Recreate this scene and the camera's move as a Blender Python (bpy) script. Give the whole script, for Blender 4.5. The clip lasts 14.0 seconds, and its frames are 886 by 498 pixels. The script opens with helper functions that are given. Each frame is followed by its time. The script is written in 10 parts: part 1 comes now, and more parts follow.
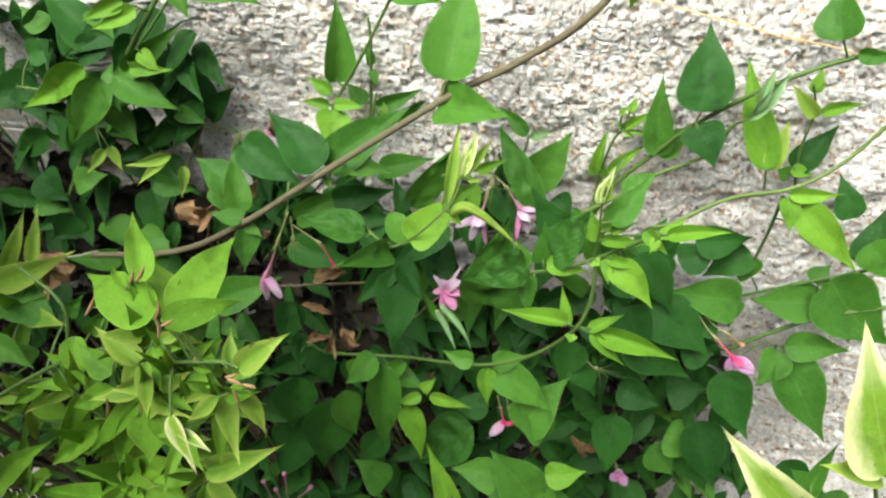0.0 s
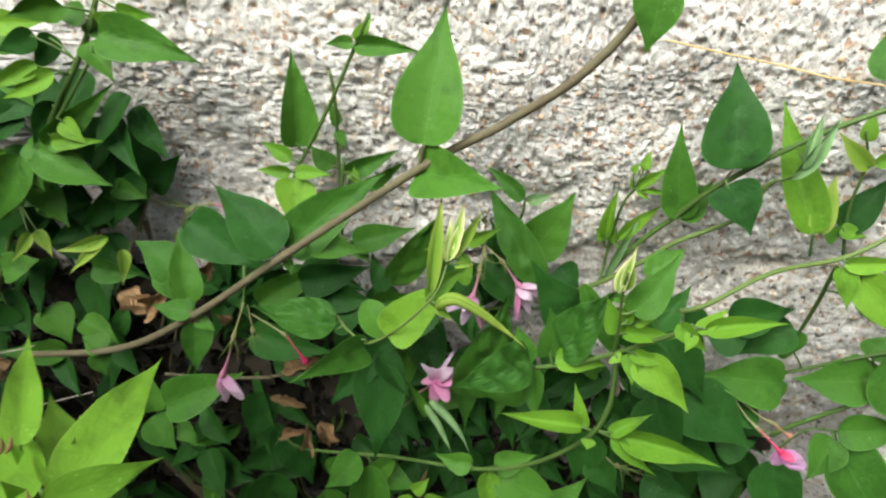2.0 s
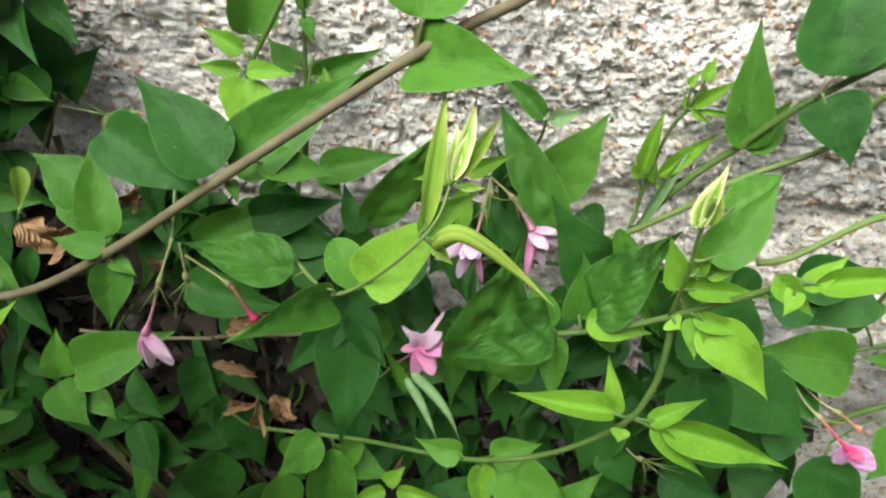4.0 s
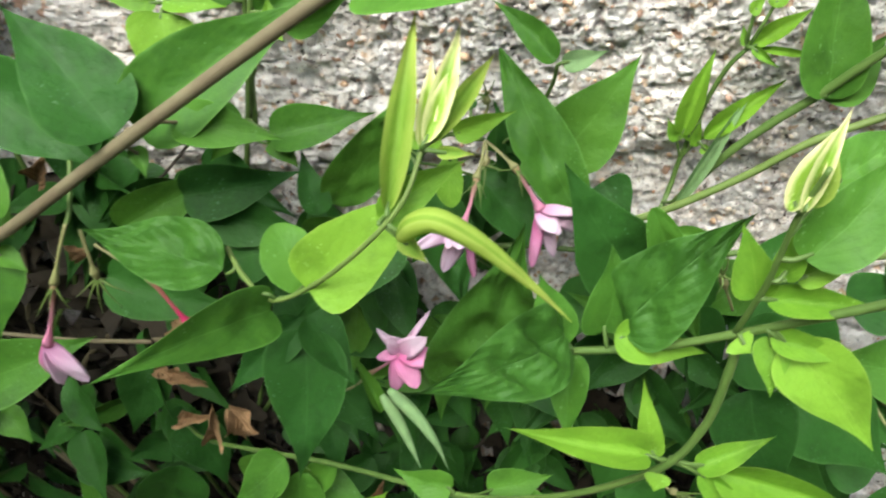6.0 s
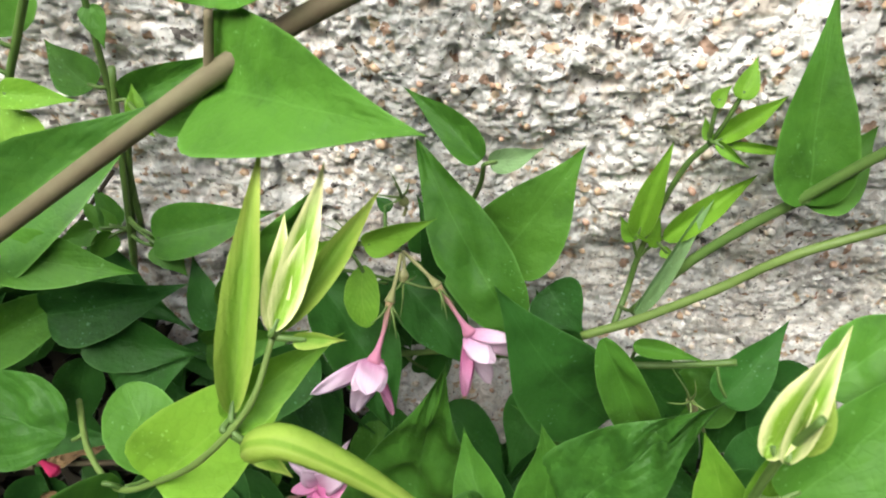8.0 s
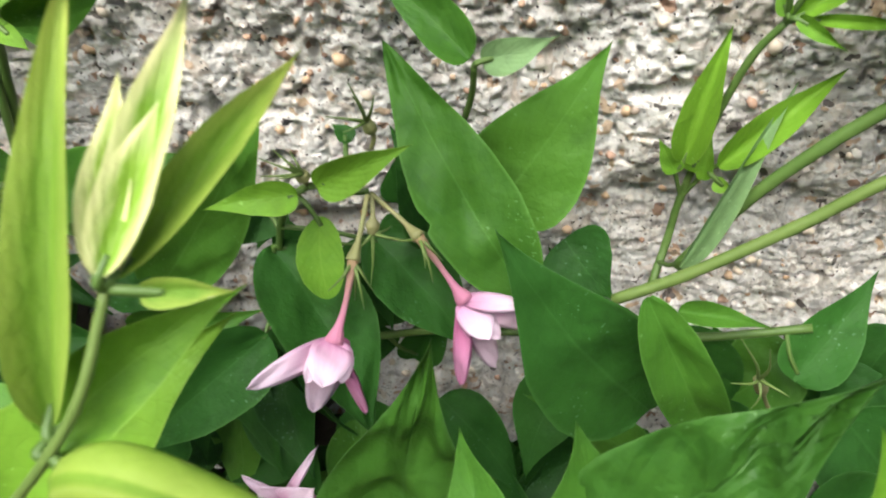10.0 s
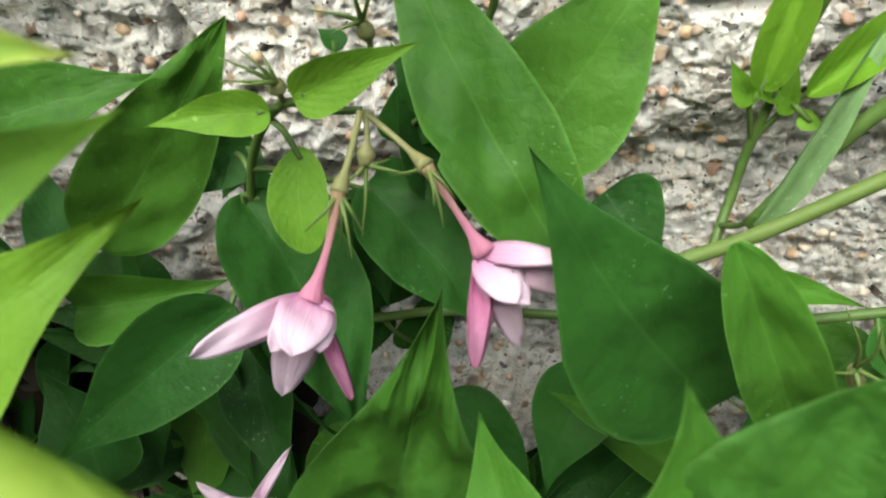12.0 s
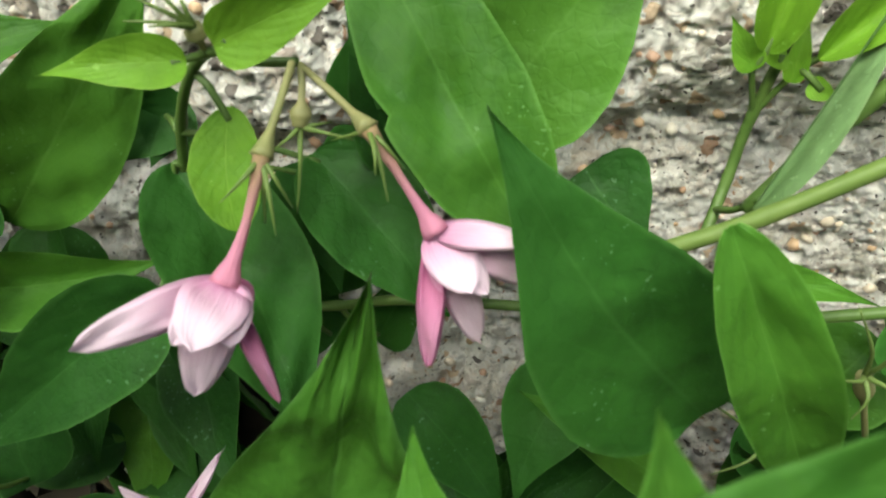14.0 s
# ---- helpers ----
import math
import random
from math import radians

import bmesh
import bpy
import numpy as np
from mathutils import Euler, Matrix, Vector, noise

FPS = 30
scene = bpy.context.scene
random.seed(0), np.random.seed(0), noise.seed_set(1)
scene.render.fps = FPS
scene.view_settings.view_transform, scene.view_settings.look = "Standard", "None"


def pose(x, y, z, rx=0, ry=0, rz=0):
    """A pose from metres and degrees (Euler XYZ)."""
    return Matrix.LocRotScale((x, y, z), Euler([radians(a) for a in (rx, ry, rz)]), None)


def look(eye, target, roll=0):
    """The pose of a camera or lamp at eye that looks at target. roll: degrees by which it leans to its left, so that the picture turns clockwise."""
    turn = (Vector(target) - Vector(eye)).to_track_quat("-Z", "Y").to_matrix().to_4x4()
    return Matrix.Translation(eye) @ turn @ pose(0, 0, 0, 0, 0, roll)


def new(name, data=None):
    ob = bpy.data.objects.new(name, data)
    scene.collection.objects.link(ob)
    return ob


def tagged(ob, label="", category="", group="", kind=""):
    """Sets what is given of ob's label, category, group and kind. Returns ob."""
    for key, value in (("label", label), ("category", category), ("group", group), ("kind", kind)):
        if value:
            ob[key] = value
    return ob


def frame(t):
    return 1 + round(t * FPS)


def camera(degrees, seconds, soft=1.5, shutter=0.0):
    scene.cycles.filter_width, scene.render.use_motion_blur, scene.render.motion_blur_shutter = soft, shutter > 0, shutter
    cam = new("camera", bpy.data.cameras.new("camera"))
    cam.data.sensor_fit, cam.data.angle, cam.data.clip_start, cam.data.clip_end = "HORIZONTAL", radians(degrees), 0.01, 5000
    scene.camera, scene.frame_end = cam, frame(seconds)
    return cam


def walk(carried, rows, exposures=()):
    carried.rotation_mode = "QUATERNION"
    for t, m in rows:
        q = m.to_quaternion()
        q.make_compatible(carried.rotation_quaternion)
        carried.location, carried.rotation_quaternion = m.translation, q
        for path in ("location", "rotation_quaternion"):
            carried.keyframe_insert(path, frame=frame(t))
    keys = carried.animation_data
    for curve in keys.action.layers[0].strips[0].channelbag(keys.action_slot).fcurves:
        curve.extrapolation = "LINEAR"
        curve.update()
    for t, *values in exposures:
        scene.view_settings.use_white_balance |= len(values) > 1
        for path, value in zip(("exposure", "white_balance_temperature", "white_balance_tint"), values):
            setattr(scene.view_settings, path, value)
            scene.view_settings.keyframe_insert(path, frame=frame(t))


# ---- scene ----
cam = camera(64.77, 14.0, soft=2.0, shutter=0.5)
STOPS = 1.62
cam.data.dof.use_dof = True
cam.data.dof.focus_distance = 0.16
cam.data.dof.aperture_fstop = cam.data.lens / 0.5
# seconds, place in metres, turn in degrees
PATH = [
    (0.0, 0.0077, 0.0087, 1.2106, 48.04, -0.02, 12.77),
    (0.5, 0.0086, 0.0173, 1.2081, 48.03, 0.44, 12.15),
    (1.0, 0.0018, 0.0203, 1.1898, 49.41, 1.39, 11.80),
    (1.5, -0.0040, 0.0453, 1.1949, 50.37, 2.47, 11.39),
    (2.0, -0.0018, 0.0748, 1.1893, 50.57, 1.54, 10.84),
    (2.5, -0.0111, 0.0845, 1.1709, 49.72, 0.65, 11.06),
    (3.0, -0.0140, 0.0975, 1.1525, 48.97, -0.05, 10.75),
    (3.5, -0.0183, 0.1085, 1.1299, 48.01, -1.84, 10.55),
    (3.7, -0.0200, 0.1143, 1.1277, 48.36, -1.80, 10.40),
    (5.8, -0.0258, 0.1688, 1.0907, 46.34, -0.85, 10.29),
    (6.0, -0.0226, 0.1742, 1.0870, 45.90, -1.09, 10.32),
    (6.5, -0.0154, 0.1901, 1.0872, 45.72, -1.53, 9.76),
    (7.0, -0.0104, 0.2021, 1.0939, 46.09, -1.63, 9.49),
    (7.2, -0.0109, 0.2081, 1.0935, 46.23, -1.52, 9.22),
    (9.3, -0.0132, 0.2396, 1.0593, 47.07, -0.45, 7.99),
    (9.5, -0.0134, 0.2425, 1.0555, 46.86, -0.07, 7.94),
    (10.0, -0.0121, 0.2518, 1.0457, 46.08, 0.48, 7.02),
    (10.5, -0.0093, 0.2557, 1.0389, 45.76, 0.53, 6.57),
    (11.0, -0.0104, 0.2626, 1.0318, 46.30, 0.15, 6.84),
    (11.5, -0.0131, 0.2633, 1.0220, 47.46, -0.61, 7.27),
    (12.0, -0.0163, 0.2651, 1.0152, 47.86, -0.59, 7.65),
    (12.5, -0.0122, 0.2709, 1.0157, 48.13, -0.74, 7.75),
    (13.0, -0.0092, 0.2782, 1.0095, 47.80, -0.94, 7.89),
    (13.5, -0.0103, 0.2794, 1.0023, 48.30, -0.97, 7.59),
    (14.0, -0.0114, 0.2764, 1.0043, 46.89, -1.69, 8.18),
]
walk(cam, [(t, pose(x, y, z, rx, ry, rz)) for t, x, y, z, rx, ry, rz in PATH],
     exposures=[(0.0, STOPS - 0.10, 6450, 3), (1.0, STOPS - 0.02, 6450, 3), (2.0, STOPS - 0.40, 6450, 3), (3.5, STOPS - 0.16, 6450, 4), (6.0, STOPS + 0.05, 6450, 6), (6.5, STOPS + 0.03, 6450, 6), (7.0, STOPS - 0.10, 6450, 6), (9.5, STOPS - 0.04, 6500, 7), (10.0, STOPS - 0.02, 6500, 7), (11.0, STOPS - 0.14, 6500, 6), (12.0, STOPS - 0.03, 6600, 1), (14.0, STOPS - 0.02, 6850, -4)])

# ---- light: bright overcast sky, a veiled high sun behind the camera ----
SUN_ELEVATION, SUN_TURN = 50.0, 202.0
world = bpy.data.worlds.new("sky")
scene.world = world
world.use_nodes = True
wn = world.node_tree
sky = wn.nodes.new("ShaderNodeTexSky")
sky.sky_type = "NISHITA"
sky.sun_disc = False
sky.sun_elevation = radians(SUN_ELEVATION)
sky.sun_rotation = radians(SUN_TURN)
sky.dust_density = 4.0
sky.ozone_density = 0.6
wn.links.new(sky.outputs[0], wn.nodes["Background"].inputs[0])
wn.nodes["Background"].inputs[1].default_value = 0.11
sun = new("sun", bpy.data.lights.new("sun", "SUN"))
sun.data.energy = 4.4
sun.data.angle = radians(62)
sun.data.color = (1.0, 0.98, 0.95)
toward = Vector((math.sin(radians(SUN_TURN)) * math.cos(radians(SUN_ELEVATION)), math.cos(radians(SUN_TURN)) * math.cos(radians(SUN_ELEVATION)), math.sin(radians(SUN_ELEVATION))))
sun.matrix_basis = look(toward * 5, (0, 0, 0))


# ---- materials ----
class Mat:
    """A small helper for node materials."""

    def __init__(self, name, rough=0.5, spec=0.4):
        self.mat = bpy.data.materials.new(name)
        self.mat.use_nodes = True
        self.nt = self.mat.node_tree
        self.b = self.nt.nodes["Principled BSDF"]
        self.b.inputs["Roughness"].default_value = rough
        self.b.inputs["Specular IOR Level"].default_value = spec

    def node(self, kind, **ins):
        n = self.nt.nodes.new("ShaderNode" + kind)
        for k, v in ins.items():
            key = k.replace("_", " ")
            self.put(n.inputs[int(key[1:]) if key[0] == "i" and key[1:].isdigit() else key], v)
        return n

    def put(self, socket, v):
        if isinstance(v, bpy.types.NodeSocket):
            self.nt.links.new(v, socket)
        else:
            socket.default_value = v

    def math(self, op, a, b=0.0, c=0.0):
        n = self.node("Math", i0=a, i1=b, i2=c)
        n.operation = op
        return n.outputs[0]

    def ramp(self, fac, *stops, mode="LINEAR"):
        n = self.node("ValToRGB", i0=fac)
        n.color_ramp.interpolation = mode
        e = n.color_ramp.elements
        while len(e) < len(stops):
            e.new(0.5)
        for s, (p, col) in zip(e, stops):
            s.position = p
            s.color = (*col, 1) if len(col) == 3 else col
        return n.outputs[0]

    def noise(self, scale, detail=3.0, coords=None, rough=0.55):
        n = self.node("TexNoise", Scale=scale, Detail=detail, Roughness=rough)
        if coords is not None:
            self.put(n.inputs["Vector"], coords)
        return n.outputs[0]

    def mix(self, fac, a, b, blend="MIX"):
        n = self.nt.nodes.new("ShaderNodeMix")
        n.data_type, n.blend_type = "RGBA", blend
        self.put(n.inputs[0], fac)
        for s, v in ((n.inputs[6], a), (n.inputs[7], b)):
            self.put(s, (*v, 1) if isinstance(v, tuple) and len(v) == 3 else v)
        return n.outputs[2]

    def bump(self, height, strength, distance):
        n = self.node("Bump", Strength=strength, Distance=distance, Height=height)
        self.put(self.b.inputs["Normal"], n.outputs[0])
        return n.outputs[0]


def leaf_material(name, dark, light, vein_glint, edge=None, quilt=0.05, thin=0.3, rough=0.56, spec=0.28, rim_share=0.75):
    """A leaf: two greens by leaf and patch, paler midrib and side veins, light coming through."""
    m = Mat(name, rough, spec * 0.75)
    uv = m.node("UVMap").outputs[0]
    xyz = m.node("SeparateXYZ", Vector=uv).outputs
    side = m.math("ABSOLUTE", m.math("SUBTRACT", xyz[0], 0.5))
    rnd = m.node("ObjectInfo").outputs["Random"]
    obj = m.node("TexCoord").outputs["Object"]
    patch = m.noise(3.0, 3.0, obj)
    place = m.node("NewGeometry").outputs["Position"]
    pucker = m.noise(170.0, 3.0, place)
    fleck = m.math("MULTIPLY", m.noise(1000.0, 1.0, place), m.node("MapRange", Value=m.noise(60.0, 2.0, place), i1=0.35, i2=0.65, i3=0.75, i4=1.1).outputs[0])
    tone = m.math("ADD", m.math("MULTIPLY", rnd, 0.85), m.math("MULTIPLY_ADD", patch, 0.55, m.math("MULTIPLY_ADD", pucker, 0.5, -0.42)))
    col = m.mix(tone, dark, light)
    col = m.mix(m.math("MULTIPLY", m.node("MapRange", Value=fleck, i1=0.72, i2=0.76).outputs[0], 0.35), col, tuple(min(1, c * 1.8 + 0.16) for c in light))
    net = m.node("TexVoronoi", Vector=place, Scale=420.0)
    net.feature = "DISTANCE_TO_EDGE"
    mesh = m.math("SUBTRACT", 1.0, m.node("MapRange", Value=net.outputs["Distance"], i1=0.0, i2=0.09).outputs[0])
    col = m.mix(m.math("MULTIPLY", mesh, 0.10), col, tuple(0.5 * c for c in dark))
    slant = m.math("SUBTRACT", m.math("MULTIPLY", xyz[1], 7.0), m.math("MULTIPLY", side, 6.5))
    slant = m.math("ADD", slant, m.math("MULTIPLY", patch, 0.7))
    tri = m.math("PINGPONG", slant, 0.5)
    veins = m.math("SUBTRACT", 1.0, m.node("MapRange", Value=tri, i1=0.0, i2=0.07).outputs[0])
    rib = m.math("SUBTRACT", 1.0, m.node("MapRange", Value=side, i1=0.003, i2=0.020).outputs[0])
    blotch = m.noise(75.0, 3.0, place)
    col = m.mix(m.math("MULTIPLY", m.node("MapRange", Value=blotch, i1=0.52, i2=0.72).outputs[0], 0.6), col, tuple(0.45 * c for c in dark))
    col = m.mix(m.math("MULTIPLY", m.node("MapRange", Value=m.noise(420.0, 4.0, place), i1=0.42, i2=0.72).outputs[0], 0.38), col, light)
    # pale line at the blade's edge: caught light painted into the colour
    col = m.mix(m.math("MULTIPLY", m.node("MapRange", Value=side, i1=0.465, i2=0.495).outputs[0], 0.45), col, vein_glint)
    col = m.mix(m.math("MULTIPLY", veins, 0.07), col, vein_glint)
    col = m.mix(m.math("MULTIPLY", rib, 0.20), col, vein_glint)
    if edge is not None:
        wob = m.math("ADD", side, m.math("MULTIPLY_ADD", m.noise(4.0, 3.0, obj), 0.5, -0.25))
        rim = m.node("MapRange", Value=wob, i1=0.16, i2=0.42).outputs[0]
        top = m.node("MapRange", Value=xyz[1], i1=0.55, i2=1.0).outputs[0]
        col = m.mix(m.math("MINIMUM", m.math("ADD", m.math("MULTIPLY", rim, rim_share), m.math("MULTIPLY", top, 0.70)), 1.0), col, edge)
    m.put(m.b.inputs["Base Color"], col)
    m.put(m.b.inputs["Roughness"], m.math("MULTIPLY_ADD", pucker, 0.4, rough - 0.20))
    h = m.math("ADD", m.math("MULTIPLY", m.math("SUBTRACT", tri, m.math("MULTIPLY", rib, 0.4)), quilt), m.math("ADD", m.math("MULTIPLY", pucker, 0.40 + 1.6 * quilt), m.math("MULTIPLY", mesh, -0.015)))
    nrm = m.bump(h, 0.85, 0.0018)
    tr = m.node("BsdfTranslucent", Color=m.mix(0.45, col, (0.30, 0.48, 0.02)), Normal=nrm)
    mixer = m.node("MixShader", i0=thin, i1=m.b.outputs[0], i2=tr.outputs[0])
    m.nt.links.new(mixer.outputs[0], m.nt.nodes["Material Output"].inputs[0])
    return m.mat


LEAF = {
    "d": leaf_material("leaf_mature", (0.012, 0.054, 0.009), (0.030, 0.111, 0.016), (0.07, 0.18, 0.04), thin=0.20, spec=0.2),
    "m": leaf_material("leaf_green", (0.037, 0.126, 0.014), (0.078, 0.208, 0.022), (0.16, 0.36, 0.07), thin=0.28),
    "q": leaf_material("leaf_quilted", (0.025, 0.093, 0.012), (0.055, 0.159, 0.018), (0.09, 0.22, 0.05), quilt=0.25, thin=0.26),
    "l": leaf_material("leaf_young", (0.098, 0.246, 0.018), (0.190, 0.380, 0.034), (0.30, 0.48, 0.08), thin=0.34),
    "y": leaf_material("leaf_lime_edged", (0.140, 0.290, 0.030), (0.240, 0.400, 0.050), (0.36, 0.50, 0.14), edge=(0.50, 0.58, 0.13), thin=0.45, rim_share=0.40),
    "v": leaf_material("leaf_variegated", (0.150, 0.300, 0.030), (0.240, 0.400, 0.040), (0.5, 0.55, 0.2), edge=(0.80, 0.78, 0.42), thin=0.3),
    "p": leaf_material("leaf_pale_underside", (0.150, 0.270, 0.110), (0.230, 0.380, 0.160), (0.32, 0.45, 0.22), thin=0.2, rough=0.6),
    "b": leaf_material("leaf_dry", (0.20, 0.11, 0.050), (0.42, 0.27, 0.14), (0.46, 0.32, 0.18), quilt=0.9, thin=0.12, rough=0.8, spec=0.15),
}


def stem_material(name, a, b, rough=0.5):
    m = Mat(name, rough, 0.35)
    obj = m.node("TexCoord").outputs["Object"]
    n = m.noise(260.0, 4.0, obj)
    big = m.noise(40.0, 2.0, obj)
    m.put(m.b.inputs["Base Color"], m.mix(m.math("ADD", m.math("MULTIPLY", n, 0.6), m.math("MULTIPLY_ADD", big, 1.1, -0.45)), a, b))
    m.bump(n, 0.4, 0.0006)
    return m.mat


STEM = {
    "brown": stem_material("bark_brown", (0.085, 0.060, 0.036), (0.165, 0.160, 0.085), 0.7),
    "green": stem_material("stem_green", (0.050, 0.105, 0.020), (0.105, 0.170, 0.040)),
    "lime": stem_material("stem_lime", (0.085, 0.140, 0.030), (0.140, 0.200, 0.052)),
    "cup": stem_material("calyx_pale", (0.150, 0.185, 0.060), (0.280, 0.240, 0.120)),
    "bud": stem_material("bud_brown", (0.20, 0.10, 0.045), (0.40, 0.27, 0.13), 0.7),
}


def petal_material(name, base, tip):
    """A petal: deeper colour at the throat, paler at the tip, fine streaks along it."""
    m = Mat(name, 0.55, 0.25)
    uv = m.node("UVMap").outputs[0]
    xyz = m.node("SeparateXYZ", Vector=uv).outputs
    streak = m.noise(1.0, 4.0, m.node("Mapping", Vector=uv, Scale=(26.0, 2.0, 1.0)).outputs[0])
    fac = m.math("ADD", m.math("MULTIPLY", xyz[1], 1.5), m.math("MULTIPLY_ADD", streak, 0.7, -0.4))
    col = m.mix(m.math("MINIMUM", m.math("MAXIMUM", fac, 0.0), 1.0), base, tip)
    m.put(m.b.inputs["Base Color"], col)
    m.bump(streak, 0.5, 0.0006)
    tr = m.node("BsdfTranslucent", Color=col)
    mixer = m.node("MixShader", i0=0.3, i1=m.b.outputs[0], i2=tr.outputs[0])
    m.nt.links.new(mixer.outputs[0], m.nt.nodes["Material Output"].inputs[0])
    return m.mat


PETAL = {
    "pale": petal_material("petal_pale_pink", (0.64, 0.30, 0.50), (0.80, 0.63, 0.76)),
    "pink": petal_material("petal_pink", (0.64, 0.16, 0.38), (0.80, 0.37, 0.60)),
    "lilac": petal_material("petal_lilac", (0.52, 0.16, 0.40), (0.60, 0.36, 0.56)),
    "red": petal_material("petal_red", (0.60, 0.04, 0.14), (0.74, 0.12, 0.26)),
    "brown": petal_material("petal_withered", (0.32, 0.16, 0.08), (0.50, 0.28, 0.18)),
}
TUBE = {
    "pink": petal_material("tube_pink", (0.36, 0.25, 0.14), (0.62, 0.25, 0.38)),
    "red": petal_material("tube_red", (0.42, 0.20, 0.14), (0.66, 0.05, 0.17)),
    "brown": petal_material("tube_withered", (0.30, 0.22, 0.10), (0.52, 0.24, 0.16)),
}


def wall_material():
    """Rough cream render full of crushed white, grey and tan grains, with dirt in patches."""
    m = Mat("rough_cement_render", 0.9, 0.2)
    obj = m.node("TexCoord").outputs["Object"]
    warp = m.node("VectorMath", i0=obj, i1=m.node("VectorMath", i0=m.node("TexNoise", Vector=obj, Scale=300.0).outputs["Color"], i1=(0.004, 0.004, 0.004)).outputs[0])
    warp.inputs[1].links[0].from_node.operation = "MULTIPLY"
    fine = m.node("TexVoronoi", Vector=warp.outputs[0], Scale=1150.0)
    mid = m.node("TexVoronoi", Vector=warp.outputs[0], Scale=420.0)
    big = m.node("TexVoronoi", Vector=warp.outputs[0], Scale=210.0)
    g1 = m.node("SeparateColor", Color=fine.outputs["Color"]).outputs[0]
    g2 = m.node("SeparateColor", Color=mid.outputs["Color"]).outputs[1]
    g3 = m.node("SeparateColor", Color=big.outputs["Color"]).outputs[2]
    cement = m.mix(m.noise(160.0, 5.0, obj, 0.7), (0.77, 0.74, 0.70), (0.93, 0.915, 0.89))
    cement = m.mix(m.node("MapRange", Value=m.noise(45.0, 4.0, obj), i1=0.45, i2=0.70).outputs[0], cement, m.mix(m.noise(600.0, 3.0, obj), (0.68, 0.60, 0.52), (0.88, 0.83, 0.76)))
    sand = m.ramp(g1, (0.0, (0.94, 0.92, 0.89)), (0.30, (0.78, 0.74, 0.68)), (0.50, (0.88, 0.85, 0.81)), (0.70, (0.40, 0.37, 0.34)), (0.80, (0.58, 0.45, 0.33)), (0.88, (0.30, 0.18, 0.11)), (0.92, (0.06, 0.05, 0.05)), mode="CONSTANT")
    col = m.mix(0.32, cement, sand)
    grit = m.ramp(g2, (0.0, (0.82, 0.80, 0.77)), (0.45, (0.55, 0.50, 0.45)), (0.65, (0.60, 0.42, 0.26)), (0.80, (0.40, 0.22, 0.13)), (0.90, (0.10, 0.08, 0.07)), mode="CONSTANT")
    col = m.mix(m.math("MULTIPLY", m.math("GREATER_THAN", m.node("SeparateColor", Color=mid.outputs["Color"]).outputs[0], 0.74), 0.85), col, grit)
    pale = m.ramp(g3, (0.0, (0.86, 0.85, 0.82)), (0.6, (0.66, 0.56, 0.46)), (0.8, (0.48, 0.46, 0.44)), mode="CONSTANT")
    col = m.mix(m.math("MULTIPLY", m.math("GREATER_THAN", m.node("SeparateColor", Color=big.outputs["Color"]).outputs[0], 0.80), 0.6), col, pale)
    # dark grains, plus pit shade painted as dots where the relief is too coarse
    speck = m.node("TexVoronoi", Vector=warp.outputs[0], Scale=820.0)
    dot = m.math("MULTIPLY", m.math("LESS_THAN", speck.outputs["Distance"], 0.30), m.math("GREATER_THAN", m.node("SeparateColor", Color=speck.outputs["Color"]).outputs[1], 0.82))
    col = m.mix(m.math("MULTIPLY", dot, 0.9), col, m.ramp(m.node("SeparateColor", Color=speck.outputs["Color"]).outputs[0], (0.0, (0.05, 0.045, 0.04)), (0.55, (0.16, 0.08, 0.05)), (0.75, (0.30, 0.28, 0.26)), mode="CONSTANT"))
    dirt = m.node("MapRange", Value=m.noise(9.0, 5.0, obj), i1=0.50, i2=0.78).outputs[0]
    col = m.mix(m.math("MULTIPLY", dirt, 0.16), col, (0.34, 0.31, 0.27))
    m.put(m.b.inputs["Base Color"], col)
    h = m.math("ADD", m.math("MULTIPLY", fine.outputs["Distance"], -0.8), m.math("MULTIPLY", m.noise(1500.0, 6.0, obj, 0.75), 1.3))
    m.bump(h, 0.8, 0.0008)
    return m.mat


def ground_material():
    m = Mat("bare_soil", 0.95, 0.1)
    obj = m.node("TexCoord").outputs["Object"]
    n = m.noise(40.0, 6.0, obj)
    m.put(m.b.inputs["Base Color"], m.mix(n, (0.06, 0.04, 0.025), (0.16, 0.11, 0.07)))
    m.bump(n, 0.8, 0.02)
    return m.mat


def pebble_material():
    m = Mat("pebble_brown", 0.6, 0.4)
    isl = m.node("NewGeometry").outputs["Random Per Island"]
    col = m.ramp(isl, (0.0, (0.36, 0.17, 0.08)), (0.22, (0.50, 0.30, 0.15)), (0.42, (0.24, 0.16, 0.11)), (0.55, (0.60, 0.50, 0.38)), (0.72, (0.74, 0.70, 0.64)), (0.86, (0.40, 0.20, 0.12)), (0.93, (0.13, 0.11, 0.10)), mode="CONSTANT")
    n = m.noise(700.0, 3.0, m.node("TexCoord").outputs["Object"])
    m.put(m.b.inputs["Base Color"], m.mix(m.math("MULTIPLY", n, 0.5), col, (0.7, 0.64, 0.55)))
    m.bump(n, 0.4, 0.0005)
    return m.mat


def block_grey_material():
    m = Mat("light_block_grey", 0.9, 0.2)
    n = m.noise(12.0, 5.0, m.node("TexCoord").outputs["Object"])
    m.put(m.b.inputs["Base Color"], m.mix(n, (0.22, 0.22, 0.21), (0.32, 0.32, 0.31)))
    m.bump(n, 0.3, 0.01)
    return m.mat


